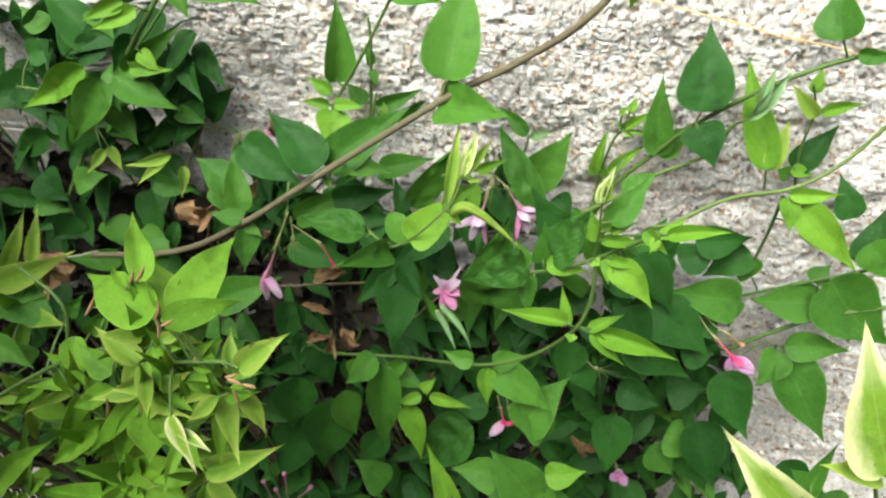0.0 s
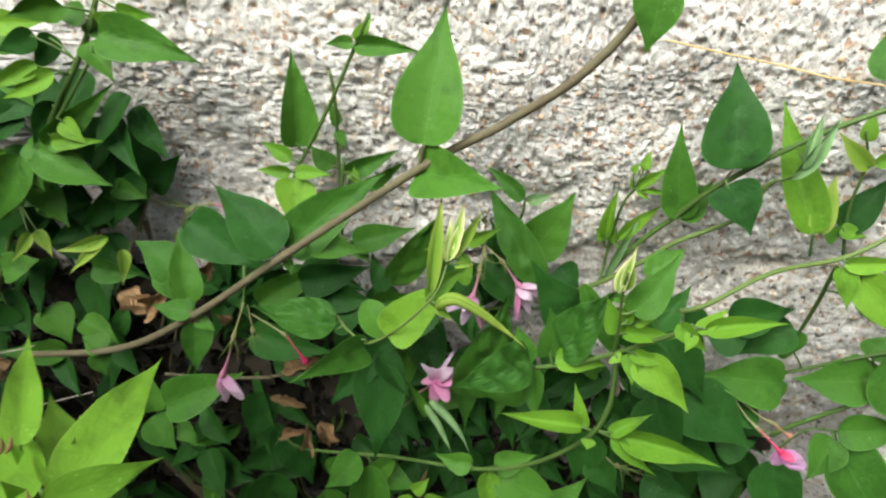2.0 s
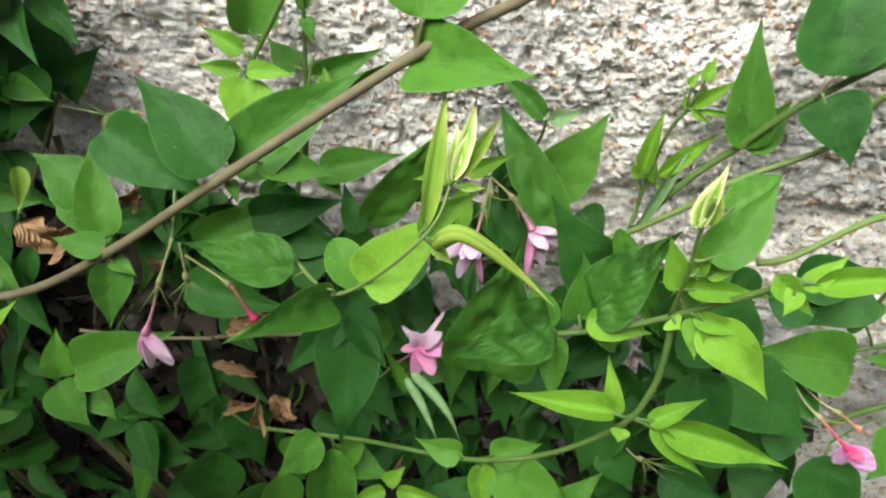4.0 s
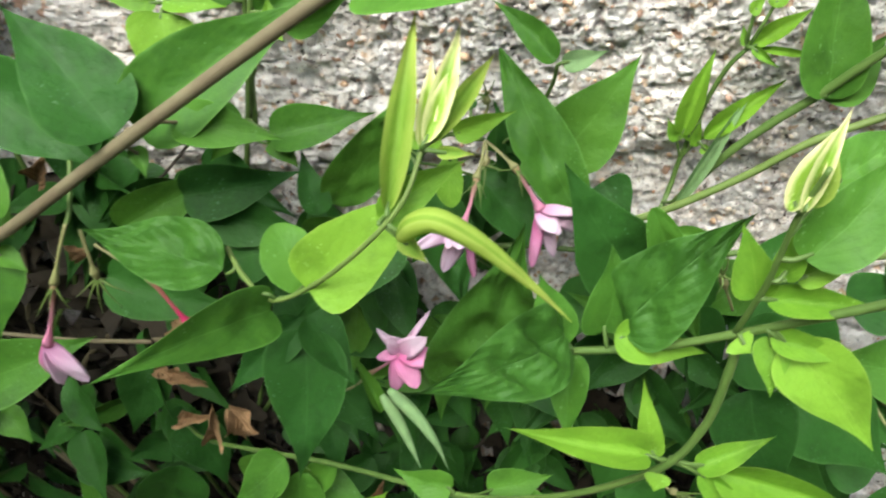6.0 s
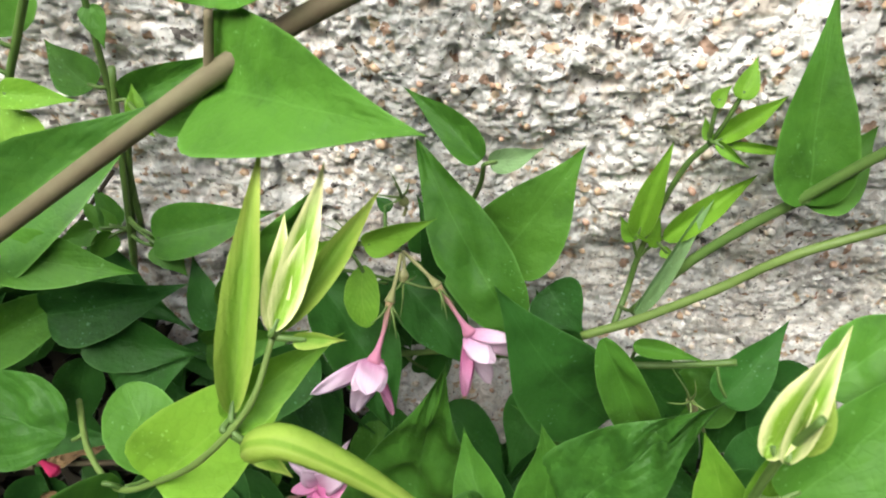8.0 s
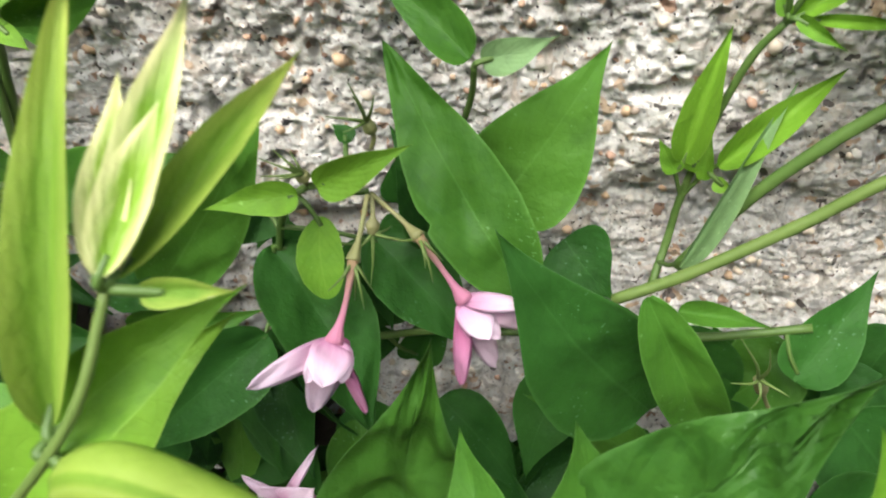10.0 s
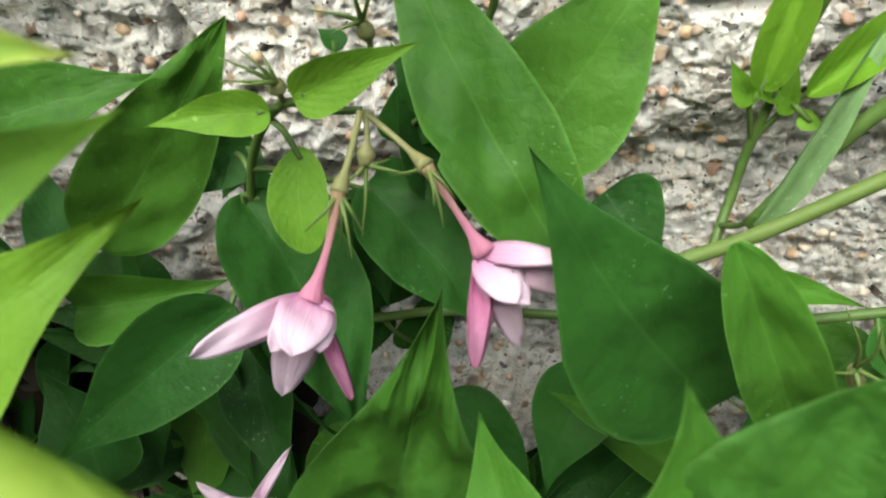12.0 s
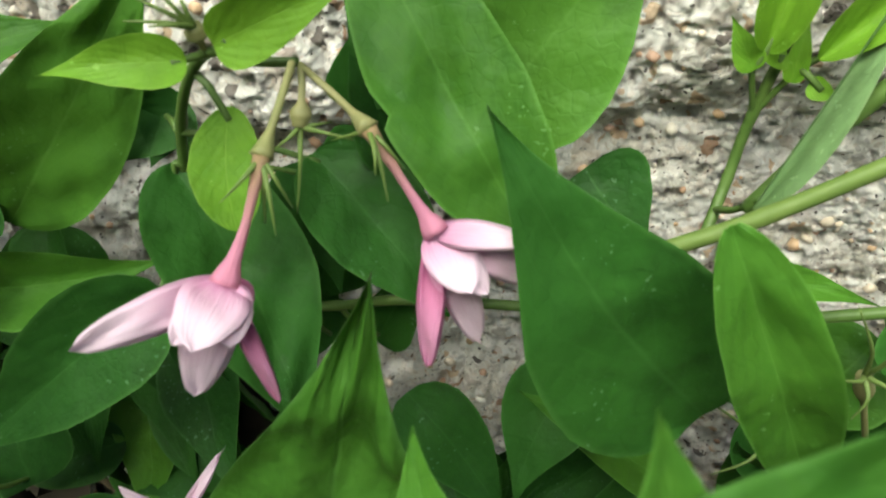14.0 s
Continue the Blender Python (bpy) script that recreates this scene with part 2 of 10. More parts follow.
WALL, SOIL, PEBBLE, BLOCK_GREY = wall_material(), ground_material(), pebble_material(), block_grey_material()
TWIG = stem_material("twig_pale", (0.34, 0.30, 0.24), (0.55, 0.50, 0.42), 0.8)
STRAW = stem_material("straw_dry", (0.52, 0.36, 0.14), (0.70, 0.54, 0.26), 0.6)


# ---- mesh helpers ----
def mesh_object(name, verts, faces, mat, parent=None, label="", uvs=None, smooth=True):
    me = bpy.data.meshes.new(name)
    me.from_pydata(verts, [], faces)
    if uvs is not None:
        layer = me.uv_layers.new(name="UVMap")
        idx = np.empty(len(me.loops), dtype=np.int32)
        me.loops.foreach_get("vertex_index", idx)
        layer.data.foreach_set("uv", np.asarray(uvs, dtype=np.float32)[idx].ravel())
    if smooth:
        me.polygons.foreach_set("use_smooth", [True] * len(me.polygons))
    me.materials.append(mat)
    ob = new(name, me)
    ob.parent = parent
    if label:
        tagged(ob, label)
    return ob


def spline(points, steps):
    """A smooth line through the points (Catmull-Rom)."""
    p = [Vector(q) for q in points]
    p = [p[0] * 2 - p[1]] + p + [p[-1] * 2 - p[-2]]
    line = []
    for i in range(1, len(p) - 2):
        for k in range(steps):
            t = k / steps
            a, b, c, d = p[i - 1], p[i], p[i + 1], p[i + 2]
            line.append(0.5 * (2 * b + (c - a) * t + (2 * a - 5 * b + 4 * c - d) * t * t + (3 * b - a - 3 * c + d) * t ** 3))
    return line + [p[-2]]


def tube(points, radii, sides=10):
    """Vertices, faces and uvs of a round rod along points with a radius at each."""
    verts, faces, uvs = [], [], []
    n = len(points)
    up = Vector((0.3, 0.2, 1)).normalized()
    for i, p in enumerate(points):
        d = (points[min(i + 1, n - 1)] - points[max(i - 1, 0)]).normalized()
        a = (d.cross(up if abs(d.dot(up)) < 0.95 else Vector((1, 0, 0))) if i == 0 else a - d * a.dot(d)).normalized()
        b = d.cross(a)
        for k in range(sides):
            w = 2 * math.pi * k / sides
            verts.append(p + (a * math.cos(w) + b * math.sin(w)) * radii[i])
            uvs.append((k / sides, i / (n - 1)))
    for i in range(n - 1):
        for k in range(sides):
            k2 = (k + 1) % sides
            faces.append((i * sides + k, i * sides + k2, (i + 1) * sides + k2, (i + 1) * sides + k))
    faces.append(tuple(range(sides))[::-1])
    faces.append(tuple((n - 1) * sides + k for k in range(sides)))
    return verts, faces, uvs


# ---- wall ----
def lattice(seed, n=257):
    return np.random.RandomState(seed).rand(n, n)


def vnoise(x, z, size, seed):
    """Smooth value noise, 0 to 1, with features of the given size in metres."""
    g = lattice(seed)
    u, v = x / size + 71.3, z / size + 33.7
    i, j = np.floor(u).astype(int), np.floor(v).astype(int)
    a, b = u - i, v - j
    a, b = a * a * (3 - 2 * a), b * b * (3 - 2 * b)
    i0, i1, j0, j1 = i % 257, (i + 1) % 257, j % 257, (j + 1) % 257
    return (g[i0, j0] * (1 - a) + g[i1, j0] * a) * (1 - b) + (g[i0, j1] * (1 - a) + g[i1, j1] * a) * b


def stones(x, z, size, seed):
    """Rounded lumps of uneven height in a random packing, 0 to 1."""
    r = np.random.RandomState(seed)
    jx, jz, hh = r.rand(257, 257), r.rand(257, 257), r.rand(257, 257)
    u, v = x / size + 71.3, z / size + 33.7
    i, j = np.floor(u).astype(int), np.floor(v).astype(int)
    best = np.full(u.shape, 9.0)
    high = np.zeros(u.shape)
    for di in (-1, 0, 1):
        for dj in (-1, 0, 1):
            ii, jj = (i + di) % 257, (j + dj) % 257
            d = (i + di + jx[ii, jj] - u) ** 2 + (j + dj + jz[ii, jj] - v) ** 2
            near = d < best
            best = np.where(near, d, best)
            high = np.where(near, hh[ii, jj], high)
    return np.clip(1 - best * 1.6, 0, 1) ** 0.5 * (0.35 + 0.65 * high)


WALL_Y = 0.382
ZB = 0.932  # height of the recess between two rough courses


def fbm(x, z, size, seed):
    """Layered noise, 0 to 1."""
    return (vnoise(x, z, size, seed) * 8 + vnoise(x, z, size * 0.5, seed + 1) * 5 + vnoise(x, z, size * 0.26, seed + 2) * 3 + vnoise(x, z, size * 0.13, seed + 3) * 2) / 18


def relief(x, z):
    """How far the wall stands out of its mean plane, in metres: humps, a recess between two courses, broken crust, grains and pits."""
    h = (vnoise(x, z, 0.085, 1) - 0.5) * 0.012 + (vnoise(x, z, 0.034, 2) - 0.5) * 0.006
    line = z - ZB - 0.10 * (x - 0.02) - (vnoise(x, z, 0.05, 3) - 0.5) * 0.020 - (vnoise(x, z, 0.012, 15) - 0.5) * 0.006
    h += 0.0025 * np.tanh(line / 0.009) - 0.0045 * vnoise(x, z, 0.03, 44) * np.exp(-(line / 0.006) ** 2)
    rough = 0.40 + 0.60 * np.clip((fbm(x, z, 0.024, 50) - 0.40) / 0.14, 0, 1)  # trowelled patches lie smoother
    crust = fbm(x * 1.2, z, 0.0095, 20)
    h += np.clip((crust - 0.36) / 0.16, 0, 1) * 0.0007 * rough
    crumb = fbm(x * 1.2, z, 0.0042, 30)
    h += np.clip((crumb - 0.40) / 0.16, 0, 1) * 0.0004 * rough + (fbm(x, z, 0.020, 40) - 0.5) * 0.0040
    h += stones(x, z * 1.1, 0.0030, 6) * 0.0010 * vnoise(x, z, 0.015, 8) + stones(x, z, 0.0016, 61) * 0.0006 * rough + (vnoise(x, z, 0.0011, 10) - 0.5) * 0.0006
    pit = np.clip(vnoise(x * 1.4, z, 0.006, 7) - 0.70, 0, 1) + np.clip(vnoise(x * 1.4, z, 0.0034, 9) - 0.80, 0, 1) + np.clip(vnoise(x, z, 0.0019, 12) - 0.80, 0, 1) * 0.8
    return h - pit * 0.012


def axis(lo, hi, spans):
    """Steps along one axis: fine inside the given spans, coarser outside."""
    vals, x = [lo], lo
    while x < hi:
        step = next((s for a, b, s in spans if a <= x < b), 0.05)
        x += step
        vals.append(x)
    return np.array(vals)


def build_wall():
    xs = axis(-3.0, 3.0, ((-0.10, 0.13, 0.00042), (-0.26, 0.30, 0.0010), (-0.45, 0.45, 0.004)))
    zs = axis(0.0, 1.9, ((ZB - 0.06, ZB + 0.12, 0.00042), (ZB - 0.32, ZB + 0.20, 0.0010), (ZB - 0.50, ZB + 0.30, 0.005)))
    gx, gz = np.meshgrid(xs, zs)
    gy = WALL_Y - relief(gx, gz)
    nx, nz = len(xs), len(zs)
    co = np.stack([gx, gy, gz], -1).reshape(-1, 3)
    i = np.arange(nz - 1)[:, None] * nx + np.arange(nx - 1)[None]
    quads = np.stack([i, i + 1, i + nx + 1, i + nx], -1).reshape(-1, 4)
    # the slab behind the rough face
    back = np.array([(x, 0.62, z) for z in (0.0, zs[-1]) for x in (xs[0], xs[-1])])
    k = len(co)
    me = bpy.data.meshes.new("wall_garden")
    extra = [(k, k + 2, k + 3, k + 1), (0, k, k + 1, nx - 1), ((nz - 1) * nx, nx * nz - 1, k + 3, k + 2), (0, (nz - 1) * nx, k + 2, k), (nx - 1, k + 1, k + 3, nx * nz - 1)]
    allv = np.concatenate([co, back])
    allf = np.concatenate([quads, np.array(extra)])
    me.vertices.add(len(allv))
    me.vertices.foreach_set("co", allv.astype(np.float32).ravel())
    me.loops.add(allf.size)
    me.loops.foreach_set("vertex_index", allf.astype(np.int32).ravel())
    me.polygons.add(len(allf))
    me.polygons.foreach_set("loop_start", np.arange(0, allf.size, 4, dtype=np.int32))
    me.polygons.foreach_set("loop_total", np.full(len(allf), 4, dtype=np.int32))
    me.polygons.foreach_set("use_smooth", np.ones(len(allf), dtype=bool))
    me.update()
    me.validate()
    me.materials.append(WALL)
    return tagged(new("wall_garden", me), "rough cream cement wall full of crushed stone grains", "wall", kind="structure")


wall = build_wall()


def build_pebbles():
    """Small brown and white stones set in the render."""
    r = np.random.RandomState(5)
    bm = bmesh.new()
    bmesh.ops.create_icosphere(bm, subdivisions=1, radius=1.0)
    unit = np.array([v.co[:] for v in bm.verts])
    tris = [[v.index for v in f.verts] for f in bm.faces]
    bm.free()
    verts, faces = [], []
    for _ in range(3200):
        x, z = r.uniform(-0.24, 0.28), r.uniform(ZB - 0.26, ZB + 0.19)
        size = 0.0005 + 0.0013 * r.rand() ** 2.4
        y = WALL_Y - float(relief(np.array([[x]]), np.array([[z]]))[0, 0]) - size * r.uniform(-0.25, 0.35)
        shape = unit * (1 + 0.18 * np.sin(unit[:, [1, 2, 0]] * 3 + r.rand(3) * 6)) * np.array([r.uniform(0.7, 1.3), r.uniform(0.6, 1.0), r.uniform(0.6, 1.1)]) * size
        a = r.uniform(0, 6.28)
        rot = np.array([[math.cos(a), 0, math.sin(a)], [0, 1, 0], [-math.sin(a), 0, math.cos(a)]])
        k = len(verts)
        verts += (shape @ rot.T + (x, y, z)).tolist()
        faces += [[k + j for j in f] for f in tris]
    ob = mesh_object("pebbles", verts, faces, PEBBLE, wall, "small brown and white stones set in the cement")
    tagged(ob, kind="stuff")


build_pebbles()
ground = mesh_object("ground", [(-300, -300, 0), (300, -300, 0), (300, 300, 0), (-300, 300, 0)], [(0, 1, 2, 3)], SOIL, smooth=False)
# unseen walls added around the place to block light from low angles
for name, lo, hi in (("unseen_wall_opposite", (-3.0, -1.7, 0.0), (3.0, -1.5, 3.0)), ("unseen_wall_west", (-3.2, -1.7, 0.0), (-3.0, 0.62, 3.0)), ("unseen_wall_east", (3.0, -1.7, 0.0), (3.2, 0.62, 3.0))):
    box = [(x, y, z) for z in (lo[2], hi[2]) for y in (lo[1], hi[1]) for x in (lo[0], hi[0])]
    side = mesh_object(name, box, [(0, 2, 3, 1), (4, 5, 7, 6), (0, 1, 5, 4), (2, 6, 7, 3), (0, 4, 6, 2), (1, 3, 7, 5)], BLOCK_GREY, smooth=False)
    tagged(side, "plain unseen grey wall added to block low sky light", "wall", kind="structure")
tagged(ground, "bare dark garden soil at the wall foot", "ground", kind="structure")


# ---- leaves ----
OUTLINES = {
    # how it widens from the base, how it narrows, how far the tip is drawn in, where that begins
    0: (0.37, 1.24, 0.25, 0.50),  # ovate with a drawn tip
    1: (0.27, 1.20, 0.26, 0.50),  # heart-like base
    2: (0.55, 0.55, 0.0, 0.5),  # rounded
    3: (0.60, 1.10, 0.20, 0.50),  # narrow, lance-like
    4: (0.50, 0.90, 0.22, 0.52),  # broad, widest nearer the middle
    5: (0.50, 0.92, 0.20, 0.50),  # the same with a bite out of one edge
    6: (0.44, 1.45, 0.20, 0.46),  # drawn out into a long point
}
PEAK = {}


def outline(s, shape):
    """Half width of the blade along its length, 1 at the widest; most leaves run out into a drawn tip."""
    p, q, drawn, start = OUTLINES[shape]

    def raw(u):
        k = min(max((u - start) / 0.40, 0.0), 1.0)
        return u ** p * (1 - u) ** q * (1 - drawn * k * k * (3 - 2 * k))

    if shape not in PEAK:
        PEAK[shape] = max(raw(i / 200) for i in range(1, 200))
    return raw(s) / PEAK[shape]


SHARED = {}


def blade(shape, fold, curl, kind):
    """A unit leaf with thickness: length along y, width 1 along x, facing z. Alike leaves share it."""
    key = (shape, fold, curl, kind)
    if key in SHARED:
        return SHARED[key]
    r = random.Random(shape * 7919 + int(fold * 100) * 31 + int(curl * 100) * 17 + ord(kind))
    bend, ph, twist = r.uniform(-0.11, 0.11), r.uniform(0, 6), r.uniform(-0.10, 0.10)
    top, uvs = [], []
    NA, NC = (72, 10) if shape == 5 else (26, 12) if kind == "q" or shape == 4 else (16, 6)
    waves = [(r.uniform(12, 30), r.uniform(-7, 7), r.uniform(0, 6)) for _ in range(5)]
    notch = 1 + 0.03 * r.random()
    for i in range(NA + 1):
        s = 0.5 - 0.5 * math.cos(math.pi * i / NA)
        s = min(max(s, 0.004), 0.999)
        w = 0.5 * outline(s, shape) * (1 + 0.010 * math.sin(23 * s + ph) + 0.006 * math.sin(41 * s * notch))
        for j in range(NC + 1):
            c = 2 * j / NC - 1
            x = c * w + bend * math.sin(math.pi * s)
            if shape == 5 and c < -0.55 and 0.38 < s < 0.46:
                x += 0.075 * (0.46 - s) / 0.08 * (-c - 0.55) / 0.45
            z = fold * 0.11 * abs(c) * w * 2 * (1 - 0.5 * s) - curl * 0.05 * s * (s - 0.6) + 0.02 * math.sin(math.pi * s)
            z += 0.014 * c * c * math.sin(9 * s + ph + c) + twist * c * w * s
            if kind in ("q", "m", "d"):
                z += (0.006 if kind == "q" else 0.0022) * math.sin(2 * math.pi * (6.5 * s - 1.6 * abs(c))) * (1 - c * c) * min(1, abs(c) * 4)
                z += (0.0180 if kind == "q" else 0.0065) * sum(math.sin(a * s + b * c + p) for a, b, p in waves) * (1 - c ** 4) * min(1.0, 6 * s, 5 * (1 - s))
            if kind == "b":
                z += 0.13 * math.sin(7 * s + ph) * c + 0.16 * abs(c) * math.sin(4 * s + ph) + 0.05 * math.sin(13 * s + 5 * c)
                x *= 1 + 0.22 * math.sin(17 * s + ph + 2 * c)
            top.append(Vector((x, s, z)))
            uvs.append((0.5 + 0.5 * c, s))
    thick = 0.004
    n, row = len(top), NC + 1
    verts = [v[:] for v in top] + [(v.x, v.y, v.z - thick) for v in top]
    uvs = uvs + uvs
    faces = []
    for i in range(NA):
        for j in range(NC):
            a = i * row + j
            faces.append((a, a + 1, a + row + 1, a + row))
            faces.append((n + a, n + a + row, n + a + row + 1, n + a + 1))
    # the thin rim has vertices of its own, so that the blade stays flat to its edge
    loop = [i * row for i in range(NA + 1)] + [NA * row + j for j in range(1, NC + 1)] + [i * row + NC for i in range(NA - 1, -1, -1)] + list(range(NC - 1, 0, -1))
    k = len(verts)
    for a in loop:
        verts += [verts[a], verts[n + a]]
        uvs += [uvs[a], uvs[a]]
    m = len(loop)
    for i in range(m):
        p, q = k + 2 * i, k + 2 * ((i + 1) % m)
        faces.append((p, q, q + 1, p + 1))
    me = bpy.data.meshes.new("leaf")
    me.from_pydata(verts, [], faces)
    layer = me.uv_layers.new(name="UVMap")
    for lp in me.loops:
        layer.data[lp.index].uv = uvs[lp.vertex_index]
    me.polygons.foreach_set("use_smooth", [True] * len(me.polygons))
    me.materials.append(LEAF[kind])
    SHARED[key] = me
    return me


def blade_pose(base, tip, face, width):
    base, tip, face = Vector(base), Vector(tip), Vector(face)
    along = tip - base
    length = along.length
    y = along.normalized()
    x = y.cross(face).normalized()
    z = x.cross(y)
    m = Matrix((x, y, z)).transposed().to_4x4()
    m.translation = base
    return m @ Matrix.Diagonal((width, length, length, 1))


SERIAL = [0]


def leaf(parent, base, tip, face, width, tone="m", fold=1.0, curl=1.0, shape=0):
    SERIAL[0] += 1
    k = SERIAL[0] % 4
    ob = new("leaf", blade(shape, fold * (0.8, 1.0, 1.2, 1.05)[k], curl * (0.7, 1.25, 1.0, 0.85)[k], tone))
    ob.parent = parent
    ob.matrix_basis = blade_pose(base, tip, face, width)
    return ob


def rolled_leaf(parent, points, width, tone):
    """A young leaf still rolled lengthwise, bent along the points."""
    line = spline(points, 6)
    n = len(line)
    v, f, uv = tube(line, [0.5 * width * outline(min(max(i / (n - 1), 0.01), 0.99), 0) + 0.0001 for i in range(n)], 12)
    return mesh_object("leaf", v, f, LEAF[tone], parent, "young leaf rolled lengthwise", uvs=uv)


def dry_leaf(base, tip, face, width):
    ob = new("dry_leaf", blade(4, 0.9, 1.6, "b"))
    ob.matrix_basis = blade_pose(base, tip, face, width)
    return tagged(ob, "curled brown dry leaf caught among the green stems", "dry leaf", group="dry leaves")


def shoot(label):
    return tagged(new("jasmine_shoot"), label, "jasmine plant", group="jasmine shoots")


def stem(parent, points, r0, r1, tone="green", name="stem"):
    steps = 8
    line = spline(points, steps)
    n = len(line)
    radii = []
    for i in range(n):
        r = r0 + (r1 - r0) * i / (n - 1)
        knot = i % steps == 0 and 0 < i < n - 1 and n > 2 * steps + 1
        radii.append(r * (1.09 if knot else 1.0))
    v, f, uv = tube(line, radii)
    return mesh_object(name, v, f, STEM[tone], parent, uvs=uv)


def petiole(parent, points, r0, r1, tone="green"):
    return stem(parent, points, r0, r1, tone, "petiole")


def bud(parent, base, tip):
    """A small brown-tipped bud of three rolled scales."""
    b, t = Vector(base), Vector(tip)
    line = spline([b, b.lerp(t, 0.5) + Vector((0.0006, 0, 0)), t], 5)
    n = len(line)
    v, f, uv = tube(line, [0.0006 * (0.12 + math.sin(math.pi * min(1, 0.12 + 0.86 * i / (n - 1))) ** 1.3) for i in range(n)], 8)
    return mesh_object("bud", v, f, STEM["bud"], parent, "brown withered bud tip", uvs=uv)


# ---- flowers ----
PETALS = {}


def petal_mesh(kind, v):
    if (kind, v) in PETALS:
        return PETALS[(kind, v)]
    r = random.Random(v)
    cup, tw = (0.12, 0.19, 0.08)[v], r.uniform(-0.2, 0.2)
    verts, uvs, faces = [], [], []
    na, nc = 12, 6
    for lay in (0.0, -0.02):
        for i in range(na + 1):
            s = i / na
            w = 0.5 * (math.sin(math.pi * (0.06 + 0.94 * s) ** 0.80) ** 0.55 if s < 1 else 0.0) + 0.004
            for j in range(nc + 1):
                c = 2 * j / nc - 1
                verts.append((c * w, s, cup * (0.35 * c * c * w + 0.5 * math.sin(math.pi * s)) + tw * c * w * s + lay + 0.022 * math.sin(11 * s + 3 * c + v) + 0.010 * math.sin(7 * c + 5 * s)))
                uvs.append((0.5 + 0.5 * c, s))
    n, row = (na + 1) * (nc + 1), nc + 1
    for i in range(na):
        for j in range(nc):
            a = i * row + j
            faces += [(a, a + 1, a + row + 1, a + row), (n + a, n + a + row, n + a + row + 1, n + a + 1)]
        a, b = i * row, i * row + nc
        faces += [(a, a + row, n + a + row, n + a), (b, n + b, n + b + row, b + row)]
    me = bpy.data.meshes.new("petal")
    me.from_pydata(verts, [], faces)
    layer = me.uv_layers.new(name="UVMap")
    for lp in me.loops:
        layer.data[lp.index].uv = uvs[lp.vertex_index]
    me.polygons.foreach_set("use_smooth", [True] * len(me.polygons))
    me.materials.append(PETAL[kind])
    PETALS[(kind, v)] = me
    return me


def calyx(parent, points, name="calyx"):
    """A stalk that swells into a small green cup."""
    line = spline(points, 7)
    n = len(line)
    v, f, uv = tube(line, [0.0005 + 0.0010 * math.sin(math.pi * min(0.8, max(0, (i / (n - 1) - 0.6) / 0.4))) for i in range(n)], 8)
    return mesh_object(name, v, f, STEM["cup"], parent, uvs=uv)


def sepal(parent, base, tip):
    """One thin pointed tooth of the cup."""
    b, t = Vector(base), Vector(tip)
    mid = b.lerp(t, 0.45) + Vector((0.0006, -0.0012, 0.0008))
    line = spline([b, mid, t], 5)
    n = len(line)
    v, f, uv = tube(line, [0.00042 * (1 - 0.9 * i / (n - 1)) + 0.00004 for i in range(n)], 6)
    return mesh_object("sepal", v, f, STEM["lime"], parent, uvs=uv)


def flower(parent, points, throat, tone, label):
    """A stalk and cup with the slender tube that widens to the throat; petals are added to it."""
    cup = Vector(points[-1])
    th = Vector(throat)
    head = spline([cup, cup.lerp(th, 0.5) + Vector((0.0004, -0.0004, -0.0002)), th], 8)
    n = len(head)
    v, f, uv = tube(head, [0.00105 - 0.00050 * math.sin(math.pi * min(1, i / (n - 1) * 1.1)) + 0.0008 * max(0, i / (n - 1) - 0.80) / 0.20 for i in range(n)], 12)
    fl = mesh_object("flower", v, f, TUBE[tone], parent, label, uvs=uv)
    line = spline(points, 7)
    m = len(line)
    v, f, uv = tube(line, [0.0005 + 0.00095 * max(0, (i / (m - 1) - 0.70) / 0.30) for i in range(m)], 8)
    mesh_object("stalk", v, f, STEM["cup"], fl, uvs=uv)
    return fl


def petal(parent, base, tip, face, width, kind):
    SERIAL[0] += 1
    ob = new("petal", petal_mesh(kind, SERIAL[0] % 3))
    ob.parent = parent
    ob.matrix_basis = blade_pose(base, tip, face, max(width, 0.0012))
    return ob


def straw(points, label="thin dry yellow straw lying against the wall", name="straw"):
    line = spline(points, 8)
    n = len(line)
    v, f, uv = tube(line, [0.00045] * n, 6)
    ob = mesh_object(name, v, f, STRAW if name == "straw" else TWIG, uvs=uv)
    return tagged(ob, label, name, group=name + "s")


# ---- jasmine shoots, each with its stem, leaves and flowers ----

stem_brown = shoot("long brown woody jasmine stem with broad green leaves crossing the wall")
stem(stem_brown, [(-0.3006, 0.2960, 0.8918), (-0.2334, 0.2960, 0.9089), (-0.1835, 0.2990, 0.9384), (-0.1289, 0.3080, 0.9792), (-0.0622, 0.3200, 1.0276), (-0.0338, 0.3240, 1.0447), (-0.0267, 0.3260, 1.0489), (-0.0054, 0.3280, 1.0643), (0.0066, 0.3300, 1.0761), (0.0167, 0.3310, 1.0895), (0.0240, 0.3320, 1.1037), (0.0282, 0.3340, 1.1149)], 0.0019, 0.0018, "brown")
leaf(stem_brown, (-0.0612, 0.3200, 1.0382), (-0.0566, 0.3537, 1.0860), (-0.01, -0.82, 0.58), 0.0294, "m")
petiole(stem_brown, [(-0.0635, 0.3200, 1.0271), (-0.0612, 0.3200, 1.0382)], 0.0009, 0.0007, "brown")
leaf(stem_brown, (-0.0643, 0.3215, 1.0240), (-0.0243, 0.2970, 1.0354), (-0.53, -0.57, 0.63), 0.0236, "m", shape=1)
leaf(stem_brown, (-0.1331, 0.3100, 0.9785), (-0.1685, 0.3280, 1.0033), (0.27, -0.55, 0.79), 0.0265, "d")
